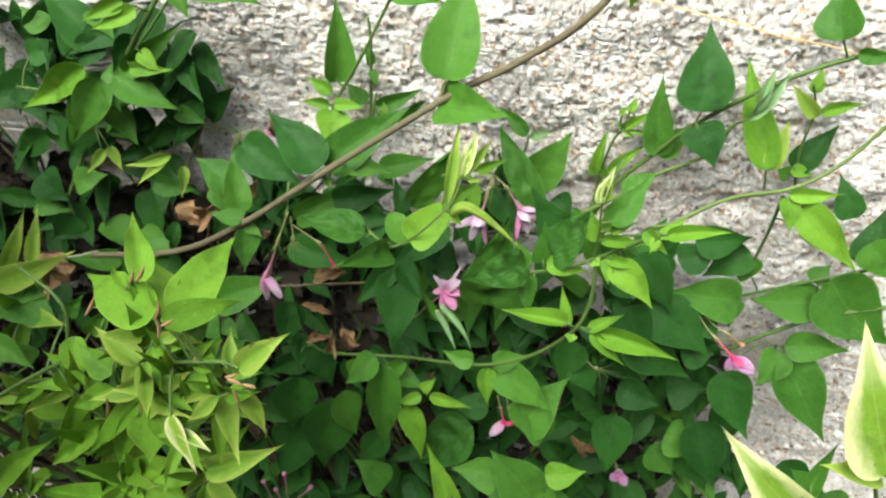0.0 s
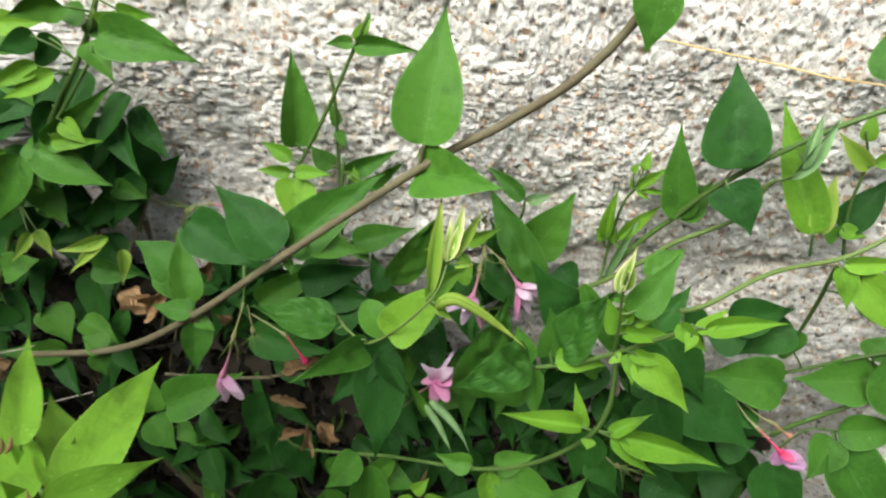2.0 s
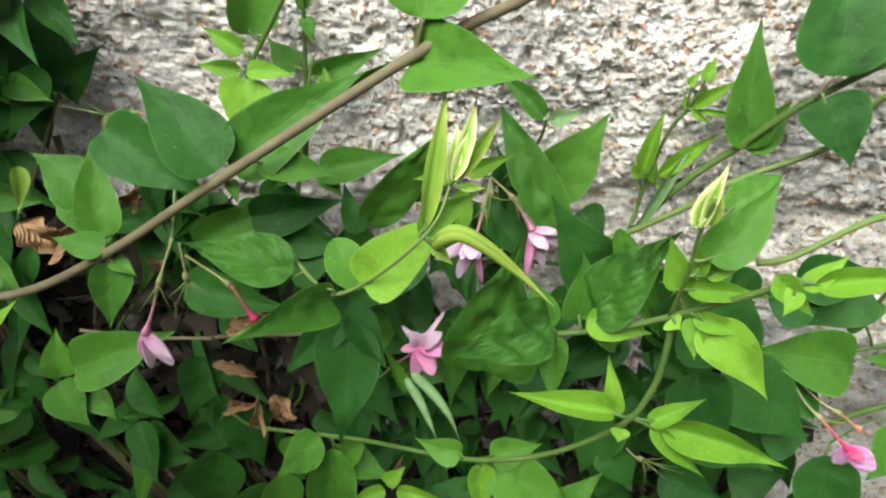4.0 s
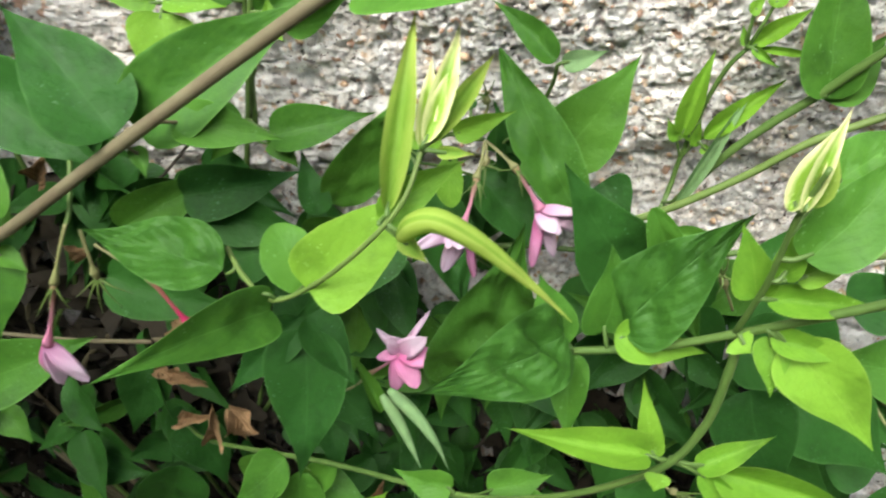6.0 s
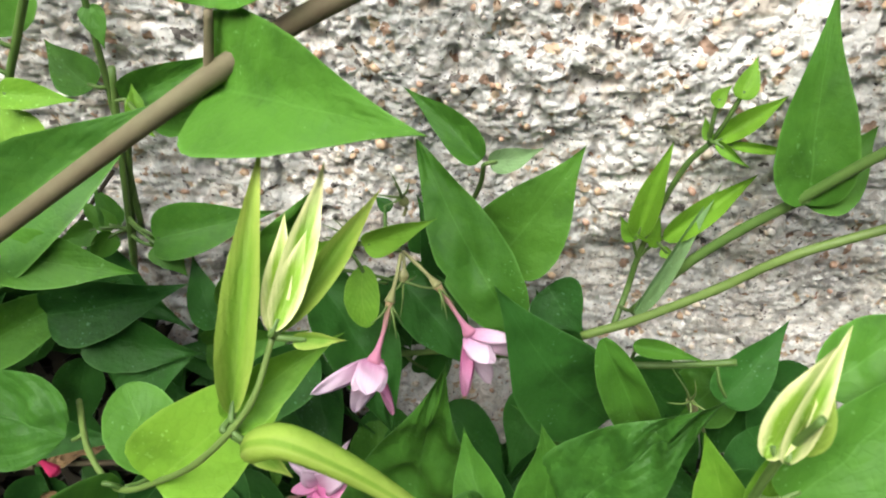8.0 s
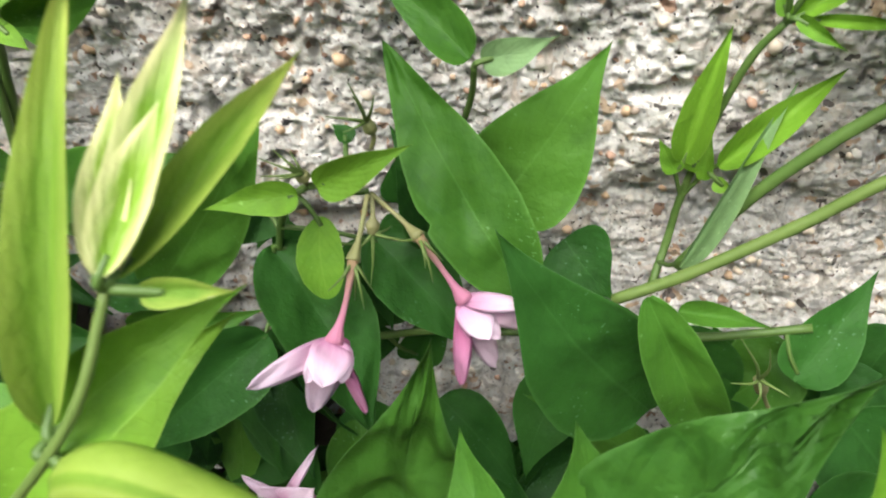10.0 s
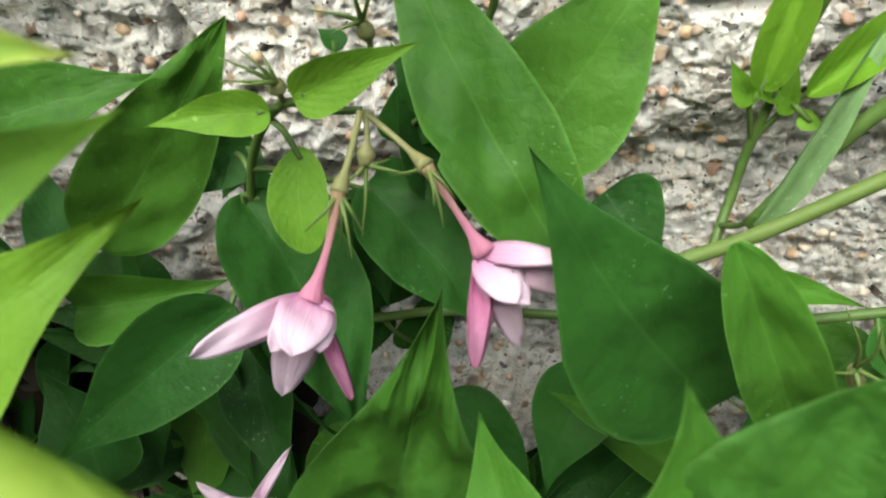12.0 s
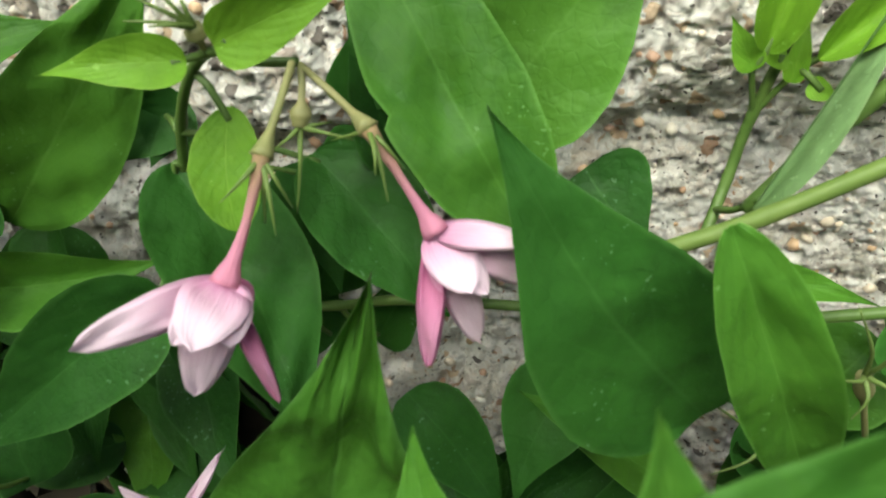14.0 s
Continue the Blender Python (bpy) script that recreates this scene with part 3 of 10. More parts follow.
leaf(stem_brown, (-0.1313, 0.3160, 0.9768), (-0.0865, 0.3464, 1.0054), (0.20, -0.81, 0.55), 0.0247, "m")
leaf(stem_brown, (-0.1204, 0.3180, 0.9795), (-0.0910, 0.3211, 0.9758), (0.16, -0.63, 0.76), 0.0130, "m")
leaf(stem_brown, (-0.1302, 0.3120, 0.9740), (-0.1263, 0.3071, 0.9673), (0.35, -0.65, 0.68), 0.0052, "m")
leaf(stem_brown, (-0.1905, 0.3320, 0.9749), (-0.1486, 0.3215, 0.9559), (0.14, -0.70, 0.70), 0.0255, "d")
leaf(stem_brown, (-0.1818, 0.3000, 0.9416), (-0.2049, 0.3000, 0.9434), (0.06, -0.53, 0.84), 0.0113, "m")
leaf(stem_brown, (-0.1821, 0.3000, 0.9346), (-0.1804, 0.2851, 0.9113), (0.67, -0.60, 0.44), 0.0163, "m")
leaf(stem_brown, (-0.1813, 0.3000, 0.9354), (-0.1702, 0.2974, 0.9313), (0.24, -0.38, 0.89), 0.0073, "m")
leaf(stem_brown, (-0.1958, 0.3160, 0.9494), (-0.2226, 0.3257, 0.9637), (0.28, -0.46, 0.84), 0.0215, "m")
leaf(stem_brown, (-0.1890, 0.3080, 0.9391), (-0.1976, 0.3327, 0.9706), (0.57, -0.57, 0.60), 0.0171, "m")
leaf(stem_brown, (-0.1880, 0.3060, 0.9358), (-0.2016, 0.3133, 0.9462), (0.46, -0.32, 0.83), 0.0107, "m")
leaf(stem_brown, (-0.2443, 0.3000, 0.9032), (-0.2602, 0.3025, 0.9081), (0.22, -0.36, 0.91), 0.0142, "m")
leaf(stem_brown, (-0.2502, 0.3000, 0.9000), (-0.2455, 0.2925, 0.8872), (0.63, -0.54, 0.55), 0.0130, "m")
leaf(stem_brown, (0.0236, 0.3280, 1.1050), (0.0218, 0.3220, 1.0817), (-0.10, -0.96, 0.25), 0.0175, "m")

sprig_upper = shoot("slender green jasmine sprig with small lime leaves against the wall")
stem(sprig_upper, [(-0.1434, 0.3560, 0.9476), (-0.1430, 0.3580, 0.9726), (-0.1404, 0.3600, 0.9899), (-0.1302, 0.3600, 1.0078), (-0.1172, 0.3600, 1.0296), (-0.1080, 0.3600, 1.0468), (-0.0919, 0.3600, 1.0773)], 0.0011, 0.0009, "green")
leaf(sprig_upper, (-0.1366, 0.3590, 1.0075), (-0.1379, 0.3760, 1.0530), (0.69, -0.67, 0.27), 0.0208, "m")
leaf(sprig_upper, (-0.1404, 0.3600, 0.9996), (-0.1580, 0.3635, 1.0066), (0.07, -0.81, 0.59), 0.0086, "l")
leaf(sprig_upper, (-0.1417, 0.3580, 0.9923), (-0.1604, 0.3563, 0.9934), (0.10, -0.91, 0.41), 0.0072, "l")
leaf(sprig_upper, (-0.1382, 0.3560, 0.9944), (-0.1179, 0.3567, 0.9941), (0.03, -0.75, 0.66), 0.0077, "l")
leaf(sprig_upper, (-0.1401, 0.3560, 0.9905), (-0.1380, 0.3384, 0.9674), (0.36, -0.72, 0.59), 0.0210, "l", curl=0.5)
leaf(sprig_upper, (-0.0999, 0.3600, 1.0628), (-0.0691, 0.3606, 1.0608), (0.04, -0.93, 0.38), 0.0092, "m")
leaf(sprig_upper, (-0.1006, 0.3600, 1.0639), (-0.1134, 0.3576, 1.0632), (0.16, -0.93, 0.32), 0.0066, "m")
leaf(sprig_upper, (-0.0992, 0.3600, 1.0648), (-0.0926, 0.3665, 1.0741), (0.28, -0.87, 0.41), 0.0065, "l")
stem(sprig_upper, [(-0.1240, 0.3700, 0.9402), (-0.1209, 0.3720, 0.9822), (-0.1177, 0.3720, 1.0269), (-0.1182, 0.3720, 1.0439)], 0.001, 0.0008, "green")
leaf(sprig_upper, (-0.1160, 0.3700, 0.9863), (-0.0871, 0.3760, 1.0003), (0.03, -0.94, 0.34), 0.0109, "m")
leaf(sprig_upper, (-0.1233, 0.3700, 0.9891), (-0.1367, 0.3759, 0.9992), (0.22, -0.69, 0.69), 0.0116, "m")
leaf(sprig_upper, (-0.1184, 0.3720, 1.0138), (-0.1228, 0.3760, 1.0273), (0.49, -0.78, 0.39), 0.0060, "m")
leaf(sprig_upper, (-0.1182, 0.3720, 1.0112), (-0.1144, 0.3673, 1.0023), (0.25, -0.81, 0.53), 0.0061, "m")
leaf(sprig_upper, (-0.1139, 0.3600, 0.9468), (-0.0786, 0.3688, 0.9558), (-0.02, -0.68, 0.74), 0.0160, "m")
leaf(sprig_upper, (-0.1133, 0.3600, 0.9451), (-0.1026, 0.3539, 0.9391), (0.05, -0.65, 0.76), 0.0093, "m")
stem(sprig_upper, [(-0.1310, 0.3620, 0.9067), (-0.1267, 0.3660, 0.9360), (-0.1222, 0.3680, 0.9626), (-0.1160, 0.3700, 0.9962)], 0.001, 0.0009, "green")
stem(sprig_upper, [(-0.1118, 0.3660, 0.9891), (-0.1204, 0.3700, 0.9669), (-0.1275, 0.3700, 0.9388), (-0.1319, 0.3680, 0.9172)], 0.001, 0.0009, "green")
leaf(sprig_upper, (-0.1316, 0.3690, 0.9410), (-0.1392, 0.3744, 0.9529), (0.37, -0.73, 0.57), 0.0078, "m")
leaf(sprig_upper, (-0.1317, 0.3680, 0.9414), (-0.1430, 0.3710, 0.9498), (0.37, -0.59, 0.71), 0.0064, "m")
leaf(sprig_upper, (-0.1322, 0.3670, 0.9407), (-0.1388, 0.3593, 0.9323), (0.61, -0.76, 0.23), 0.0078, "m")
leaf(sprig_upper, (-0.1361, 0.3660, 0.9429), (-0.1478, 0.3614, 0.9394), (0.20, -0.86, 0.47), 0.0081, "m")
leaf(sprig_upper, (-0.1099, 0.3640, 0.9858), (-0.1111, 0.3685, 0.9933), (0.45, -0.73, 0.51), 0.0047, "l")
leaf(sprig_upper, (-0.1102, 0.3640, 0.9852), (-0.1041, 0.3612, 0.9824), (0.06, -0.62, 0.78), 0.0047, "l")
leaf(sprig_upper, (-0.1025, 0.3580, 0.9891), (-0.0819, 0.3677, 0.9989), (0.49, -0.86, -0.17), 0.0107, "m")
leaf(sprig_upper, (-0.1138, 0.3620, 0.9395), (-0.1059, 0.3704, 0.9499), (0.36, -0.84, 0.40), 0.0113, "m")
leaf(sprig_upper, (-0.1416, 0.3600, 0.9215), (-0.1173, 0.3581, 0.9177), (0.06, -0.68, 0.73), 0.0185, "d")
leaf(sprig_upper, (-0.1557, 0.3580, 0.9172), (-0.1368, 0.3624, 0.9224), (-0.04, -0.70, 0.71), 0.0126, "d")
leaf(sprig_upper, (-0.1758, 0.3580, 0.8536), (-0.1643, 0.3703, 0.8724), (0.34, -0.87, 0.36), 0.0172, "d")

shoot_flowering = shoot("flowering jasmine shoot with two hanging pink flowers and smooth green leaves")
stem(shoot_flowering, [(-0.0670, 0.3640, 0.9226), (-0.0614, 0.3600, 0.9458), (-0.0524, 0.3540, 0.9602), (-0.0442, 0.3530, 0.9607), (-0.0396, 0.3530, 0.9611)], 0.0009, 0.0006, "green")
stem(shoot_flowering, [(-0.0620, 0.3700, 0.8916), (-0.0433, 0.3680, 0.8989), (-0.0263, 0.3660, 0.9059), (0.0047, 0.3660, 0.9086), (0.0342, 0.3640, 0.9141), (0.0571, 0.3620, 0.9231)], 0.001, 0.0011, "green")
leaf(shoot_flowering, (-0.0082, 0.3480, 0.9412), (-0.0391, 0.3720, 0.9829), (0.12, -0.82, 0.56), 0.0189, "m", fold=0.5, shape=5)
leaf(shoot_flowering, (-0.0164, 0.3670, 0.9465), (0.0046, 0.3790, 0.9815), (-0.12, -0.91, 0.39), 0.0252, "m", fold=0.5)
leaf(shoot_flowering, (0.0198, 0.3380, 0.9199), (-0.0146, 0.3400, 0.9654), (0.26, -0.94, 0.24), 0.0295, "d", fold=0.5, curl=0.5)
leaf(shoot_flowering, (0.0118, 0.3350, 0.9575), (0.0370, 0.3280, 0.9097), (0.10, -0.98, 0.20), 0.0118, "m", fold=0.7, shape=4)
leaf(shoot_flowering, (0.0553, 0.3560, 0.9112), (0.0713, 0.3732, 0.9322), (-0.27, -0.64, 0.72), 0.0146, "d")
leaf(shoot_flowering, (-0.0307, 0.3130, 0.8881), (-0.0234, 0.3200, 0.9578), (0.03, -0.99, 0.10), 0.0401, "q", shape=1, fold=0.6)
leaf(shoot_flowering, (-0.0282, 0.3640, 0.8785), (-0.0018, 0.3493, 0.8522), (0.30, -0.67, 0.68), 0.0177, "d")
leaf(shoot_flowering, (0.0060, 0.3620, 0.8976), (-0.0033, 0.3431, 0.8749), (-0.21, -0.71, 0.68), 0.0186, "d")
leaf(shoot_flowering, (0.0135, 0.3540, 0.8889), (-0.0058, 0.3551, 0.8967), (0.27, -0.60, 0.76), 0.0073, "m")
leaf(shoot_flowering, (-0.0430, 0.3640, 0.9393), (-0.0182, 0.3501, 0.9203), (0.26, -0.58, 0.77), 0.0183, "d", shape=4)
leaf(shoot_flowering, (-0.0504, 0.3540, 0.9529), (-0.0477, 0.3434, 0.9399), (0.23, -0.73, 0.64), 0.0095, "l", fold=0.5, curl=0.4, shape=2)
leaf(shoot_flowering, (-0.0666, 0.3620, 0.9358), (-0.0401, 0.3378, 0.8987), (0.45, -0.57, 0.69), 0.0231, "d", shape=4)
leaf(shoot_flowering, (-0.0488, 0.3500, 0.9639), (-0.0307, 0.3533, 0.9724), (0.08, -0.98, 0.20), 0.0079, "l", fold=0.7)
leaf(shoot_flowering, (-0.0526, 0.3500, 0.9613), (-0.0700, 0.3447, 0.9604), (0.22, -0.82, 0.52), 0.0067, "l", fold=0.9)
leaf(shoot_flowering, (-0.0926, 0.3530, 0.9261), (-0.0640, 0.3658, 0.9681), (0.34, -0.94, 0.06), 0.0205, "m", fold=0.5, shape=4)
leaf(shoot_flowering, (-0.1041, 0.3540, 0.9076), (-0.0711, 0.3590, 0.9157), (-0.01, -0.82, 0.57), 0.0144, "m", fold=2)
leaf(shoot_flowering, (-0.0663, 0.3500, 0.9183), (-0.1030, 0.3282, 0.8876), (0.12, -0.87, 0.47), 0.0195, "d")
leaf(shoot_flowering, (-0.0729, 0.3580, 0.8527), (-0.0954, 0.3473, 0.8439), (-0.08, -0.52, 0.85), 0.0178, "d")
leaf(shoot_flowering, (-0.0948, 0.3560, 0.8547), (-0.1286, 0.3461, 0.8453), (-0.03, -0.63, 0.77), 0.0144, "d")
leaf(shoot_flowering, (-0.0933, 0.3620, 0.8863), (-0.1169, 0.3548, 0.8822), (0.01, -0.52, 0.85), 0.0118, "d")
leaf(shoot_flowering, (-0.0287, 0.3660, 0.9365), (-0.0397, 0.3760, 0.9611), (0.33, -0.81, 0.48), 0.0134, "d")
leaf(shoot_flowering, (-0.0268, 0.3680, 0.9301), (-0.0357, 0.3755, 0.9409), (0.17, -0.74, 0.65), 0.0107, "d")
leaf(shoot_flowering, (-0.0483, 0.3700, 0.9325), (-0.0384, 0.3580, 0.9128), (0.39, -0.69, 0.61), 0.0135, "d")
leaf(shoot_flowering, (-0.0648, 0.3700, 0.9168), (-0.0720, 0.3760, 0.9363), (0.56, -0.71, 0.43), 0.0115, "d")
leaf(shoot_flowering, (-0.0364, 0.3720, 0.8844), (-0.0275, 0.3760, 0.9113), (-0.04, -0.99, 0.16), 0.0127, "d")
leaf(shoot_flowering, (-0.0443, 0.3620, 0.9660), (-0.0494, 0.3659, 0.9674), (-0.05, -0.40, 0.92), 0.0040, "d")
leaf(shoot_flowering, (-0.0345, 0.3700, 0.9386), (-0.0449, 0.3617, 0.9284), (0.14, -0.83, 0.54), 0.0129, "d")
leaf(shoot_flowering, (-0.0371, 0.3680, 0.9458), (-0.0343, 0.3760, 0.9615), (0.24, -0.88, 0.40), 0.0109, "d")
leaf(shoot_flowering, (0.0071, 0.3720, 0.9000), (-0.0025, 0.3760, 0.9286), (0.22, -0.95, 0.21), 0.0195, "d")
leaf(shoot_flowering, (0.0000, 0.3680, 0.9393), (0.0122, 0.3596, 0.9291), (-0.06, -0.80, 0.59), 0.0168, "d")
leaf(shoot_flowering, (-0.0677, 0.3680, 0.9430), (-0.0691, 0.3601, 0.9354), (0.36, -0.68, 0.64), 0.0092, "d")
leaf(shoot_flowering, (-0.0640, 0.3680, 0.9434), (-0.0796, 0.3594, 0.9332), (0.15, -0.85, 0.50), 0.0115, "d")
leaf(shoot_flowering, (0.0257, 0.3580, 0.9294), (0.0466, 0.3568, 0.9276), (0.03, -0.63, 0.77), 0.0055, "m")
leaf(shoot_flowering, (-0.0544, 0.3720, 0.9082), (-0.0656, 0.3612, 0.8927), (0.23, -0.87, 0.44), 0.0167, "d")
leaf(shoot_flowering, (-0.0458, 0.3730, 0.8816), (-0.0572, 0.3760, 0.8950), (0.42, -0.74, 0.52), 0.0178, "d")
leaf(shoot_flowering, (0.0607, 0.3720, 0.9048), (0.0470, 0.3660, 0.8849), (-0.50, -0.68, 0.55), 0.0213, "m", shape=4)
leaf(shoot_flowering, (0.0787, 0.3660, 0.9205), (0.0736, 0.3600, 0.8981), (-0.67, -0.67, 0.33), 0.0142, "d")
leaf(shoot_flowering, (0.0612, 0.3720, 0.8729), (0.0422, 0.3750, 0.9053), (0.20, -0.96, 0.20), 0.0178, "d", shape=4)
leaf(shoot_flowering, (0.0305, 0.3700, 0.9097), (0.0521, 0.3660, 0.8806), (0.21, -0.94, 0.28), 0.0185, "d", shape=4)
leaf(shoot_flowering, (0.0291, 0.3580, 0.8670), (-0.0051, 0.3620, 0.8871), (0.39, -0.50, 0.77), 0.0138, "m")
leaf(shoot_flowering, (0.0433, 0.3660, 0.8869), (0.0624, 0.3600, 0.8609), (0.08, -0.96, 0.28), 0.0181, "d")
leaf(shoot_flowering, (0.0685, 0.3660, 0.9026), (0.0591, 0.3600, 0.8722), (-0.73, -0.59, 0.34), 0.0217, "d")
leaf(shoot_flowering, (0.0757, 0.3600, 0.9117), (0.0668, 0.3500, 0.8883), (-0.69, -0.53, 0.49), 0.0199, "d")
leaf(shoot_flowering, (-0.0341, 0.3740, 0.9236), (-0.0516, 0.3720, 0.8892), (-0.18, -0.97, 0.15), 0.0205, "d")
leaf(shoot_flowering, (-0.0555, 0.3760, 0.9137), (-0.0438, 0.3740, 0.8911), (0.52, -0.78, 0.34), 0.0168, "d")
leaf(shoot_flowering, (-0.1175, 0.3740, 0.8193), (-0.0832, 0.3760, 0.8719), (-0.16, -0.98, 0.14), 0.0193, "d")
leaf(shoot_flowering, (-0.1627, 0.3700, 0.8311), (-0.1220, 0.3720, 0.8712), (-0.18, -0.95, 0.24), 0.0208, "d")
fl = flower(shoot_flowering, [(-0.0391, 0.3500, 0.9627), (-0.0392, 0.3435, 0.9600), (-0.0399, 0.3385, 0.9568)], (-0.0420, 0.3275, 0.9467), "pink", "hanging pale pink jasmine flower")
petal(fl, (-0.0420, 0.3275, 0.9467), (-0.0549, 0.3166, 0.9455), (0.40, -0.49, 0.78), 0.0046, "pale")
petal(fl, (-0.0420, 0.3275, 0.9467), (-0.0464, 0.3220, 0.9320), (0.30, -0.49, 0.82), 0.0062, "pale")
petal(fl, (-0.0420, 0.3275, 0.9467), (-0.0417, 0.3175, 0.9470), (0.30, -0.52, 0.80), 0.0076, "pale")
petal(fl, (-0.0420, 0.3275, 0.9467), (-0.0389, 0.3200, 0.9453), (0.26, -0.53, 0.80), 0.0058, "pale")
petal(fl, (-0.0420, 0.3275, 0.9467), (-0.0456, 0.3200, 0.9442), (0.32, -0.52, 0.79), 0.0050, "pale")
petal(fl, (-0.0420, 0.3275, 0.9467), (-0.0373, 0.3250, 0.9283), (0.22, -0.50, 0.84), 0.0024, "pink")
petal(fl, (-0.0420, 0.3275, 0.9467), (-0.0412, 0.3290, 0.9400), (0.26, -0.57, 0.78), 0.0050, "pink")
sepal(fl, (-0.0399, 0.3385, 0.9568), (-0.0373, 0.3330, 0.9499))
sepal(fl, (-0.0399, 0.3385, 0.9568), (-0.0438, 0.3340, 0.9531))
sepal(fl, (-0.0399, 0.3385, 0.9568), (-0.0398, 0.3360, 0.9489))
sepal(fl, (-0.0399, 0.3385, 0.9568), (-0.0364, 0.3370, 0.9509))
fl = flower(shoot_flowering, [(-0.0393, 0.3530, 0.9608), (-0.0334, 0.3490, 0.9589), (-0.0288, 0.3450, 0.9577)], (-0.0197, 0.3400, 0.9471), "pink", "hanging pale pink jasmine flower")
petal(fl, (-0.0197, 0.3400, 0.9471), (-0.0077, 0.3380, 0.9492), (-0.02, -0.67, 0.74), 0.0038, "pale")
petal(fl, (-0.0197, 0.3400, 0.9471), (-0.0057, 0.3420, 0.9384), (-0.04, -0.65, 0.76), 0.0047, "pale")
petal(fl, (-0.0197, 0.3400, 0.9471), (-0.0144, 0.3340, 0.9433), (0.04, -0.63, 0.78), 0.0064, "pale")
petal(fl, (-0.0197, 0.3400, 0.9471), (-0.0125, 0.3360, 0.9414), (0.02, -0.63, 0.78), 0.0052, "pale")
petal(fl, (-0.0197, 0.3400, 0.9471), (-0.0199, 0.3360, 0.9254), (0.07, -0.57, 0.82), 0.0037, "pink")
petal(fl, (-0.0197, 0.3400, 0.9471), (-0.0128, 0.3390, 0.9286), (0.02, -0.59, 0.80), 0.0053, "pale")
petal(fl, (-0.0197, 0.3400, 0.9471), (-0.0179, 0.3360, 0.9406), (0.06, -0.63, 0.78), 0.0038, "pink")
sepal(fl, (-0.0288, 0.3450, 0.9577), (-0.0256, 0.3400, 0.9510))
sepal(fl, (-0.0288, 0.3450, 0.9577), (-0.0270, 0.3400, 0.9548))
sepal(fl, (-0.0288, 0.3450, 0.9577), (-0.0244, 0.3440, 0.9531))
sepal(fl, (-0.0288, 0.3450, 0.9577), (-0.0346, 0.3480, 0.9534))
fl = calyx(shoot_flowering, [(-0.0391, 0.3530, 0.9608), (-0.0384, 0.3500, 0.9582), (-0.0384, 0.3480, 0.9549)])
sepal(fl, (-0.0384, 0.3480, 0.9549), (-0.0388, 0.3440, 0.9440))
sepal(fl, (-0.0384, 0.3480, 0.9549), (-0.0315, 0.3480, 0.9538))
sepal(fl, (-0.0384, 0.3480, 0.9549), (-0.0421, 0.3460, 0.9519))
sepal(fl, (-0.0384, 0.3480, 0.9549), (-0.0354, 0.3520, 0.9535))
fl = calyx(shoot_flowering, [(-0.0411, 0.3640, 0.9632), (-0.0404, 0.3640, 0.9661), (-0.0413, 0.3630, 0.9702)])
sepal(fl, (-0.0413, 0.3630, 0.9702), (-0.0433, 0.3600, 0.9804))
sepal(fl, (-0.0413, 0.3630, 0.9702), (-0.0386, 0.3600, 0.9780))
sepal(fl, (-0.0413, 0.3630, 0.9702), (-0.0484, 0.3600, 0.9728))
sepal(fl, (-0.0413, 0.3630, 0.9702), (-0.0421, 0.3580, 0.9789))
sepal(fl, (-0.0413, 0.3630, 0.9702), (-0.0453, 0.3600, 0.9694))
fl = calyx(shoot_flowering, [(-0.0518, 0.3540, 0.9605), (-0.0519, 0.3530, 0.9626), (-0.0518, 0.3520, 0.9651)])
sepal(fl, (-0.0518, 0.3520, 0.9651), (-0.0588, 0.3500, 0.9696))
sepal(fl, (-0.0518, 0.3520, 0.9651), (-0.0583, 0.3480, 0.9670))
sepal(fl, (-0.0518, 0.3520, 0.9651), (-0.0566, 0.3520, 0.9702))
sepal(fl, (-0.0518, 0.3520, 0.9651), (-0.0541, 0.3540, 0.9687))
sepal(fl, (-0.0518, 0.3520, 0.9651), (-0.0553, 0.3480, 0.9666))
stem(shoot_flowering, [(-0.0253, 0.3720, 0.9589), (-0.0215, 0.3660, 0.9747), (-0.0207, 0.3620, 0.9838)], 0.0007, 0.0006, "green")
leaf(shoot_flowering, (-0.0214, 0.3620, 0.9851), (-0.0427, 0.3727, 0.9973), (-0.02, -0.76, 0.65), 0.0086, "m")
leaf(shoot_flowering, (-0.0194, 0.3620, 0.9848), (-0.0063, 0.3643, 0.9892), (0.07, -0.96, 0.29), 0.0065, "p")

shoot_near_bud = shoot("young jasmine shoot tip with upright lime yellow bud leaves")
stem(shoot_near_bud, [(-0.1071, 0.3060, 0.9460), (-0.0955, 0.2920, 0.9507), (-0.0843, 0.2840, 0.9525), (-0.0710, 0.2820, 0.9636), (-0.0575, 0.2780, 0.9817), (-0.0490, 0.2820, 0.9930), (-0.0463, 0.2890, 1.0018)], 0.0007, 0.0005, "lime")
leaf(shoot_near_bud, (-0.0852, 0.2840, 0.9488), (-0.1015, 0.2400, 0.9729), (0.87, -0.06, 0.48), 0.0150, "m", fold=0.6, curl=0.3, shape=1)
leaf(shoot_near_bud, (-0.1039, 0.2960, 0.9476), (-0.1492, 0.3010, 0.9505), (0.01, -0.45, 0.90), 0.0207, "q")
leaf(shoot_near_bud, (-0.0774, 0.2900, 0.9502), (-0.0884, 0.3015, 0.9629), (0.42, -0.46, 0.78), 0.0152, "m", fold=0.6, shape=2)
leaf(shoot_near_bud, (-0.0735, 0.2820, 0.9610), (-0.0437, 0.3028, 0.9829), (0.18, -0.82, 0.54), 0.0205, "l", fold=0.6, shape=1)
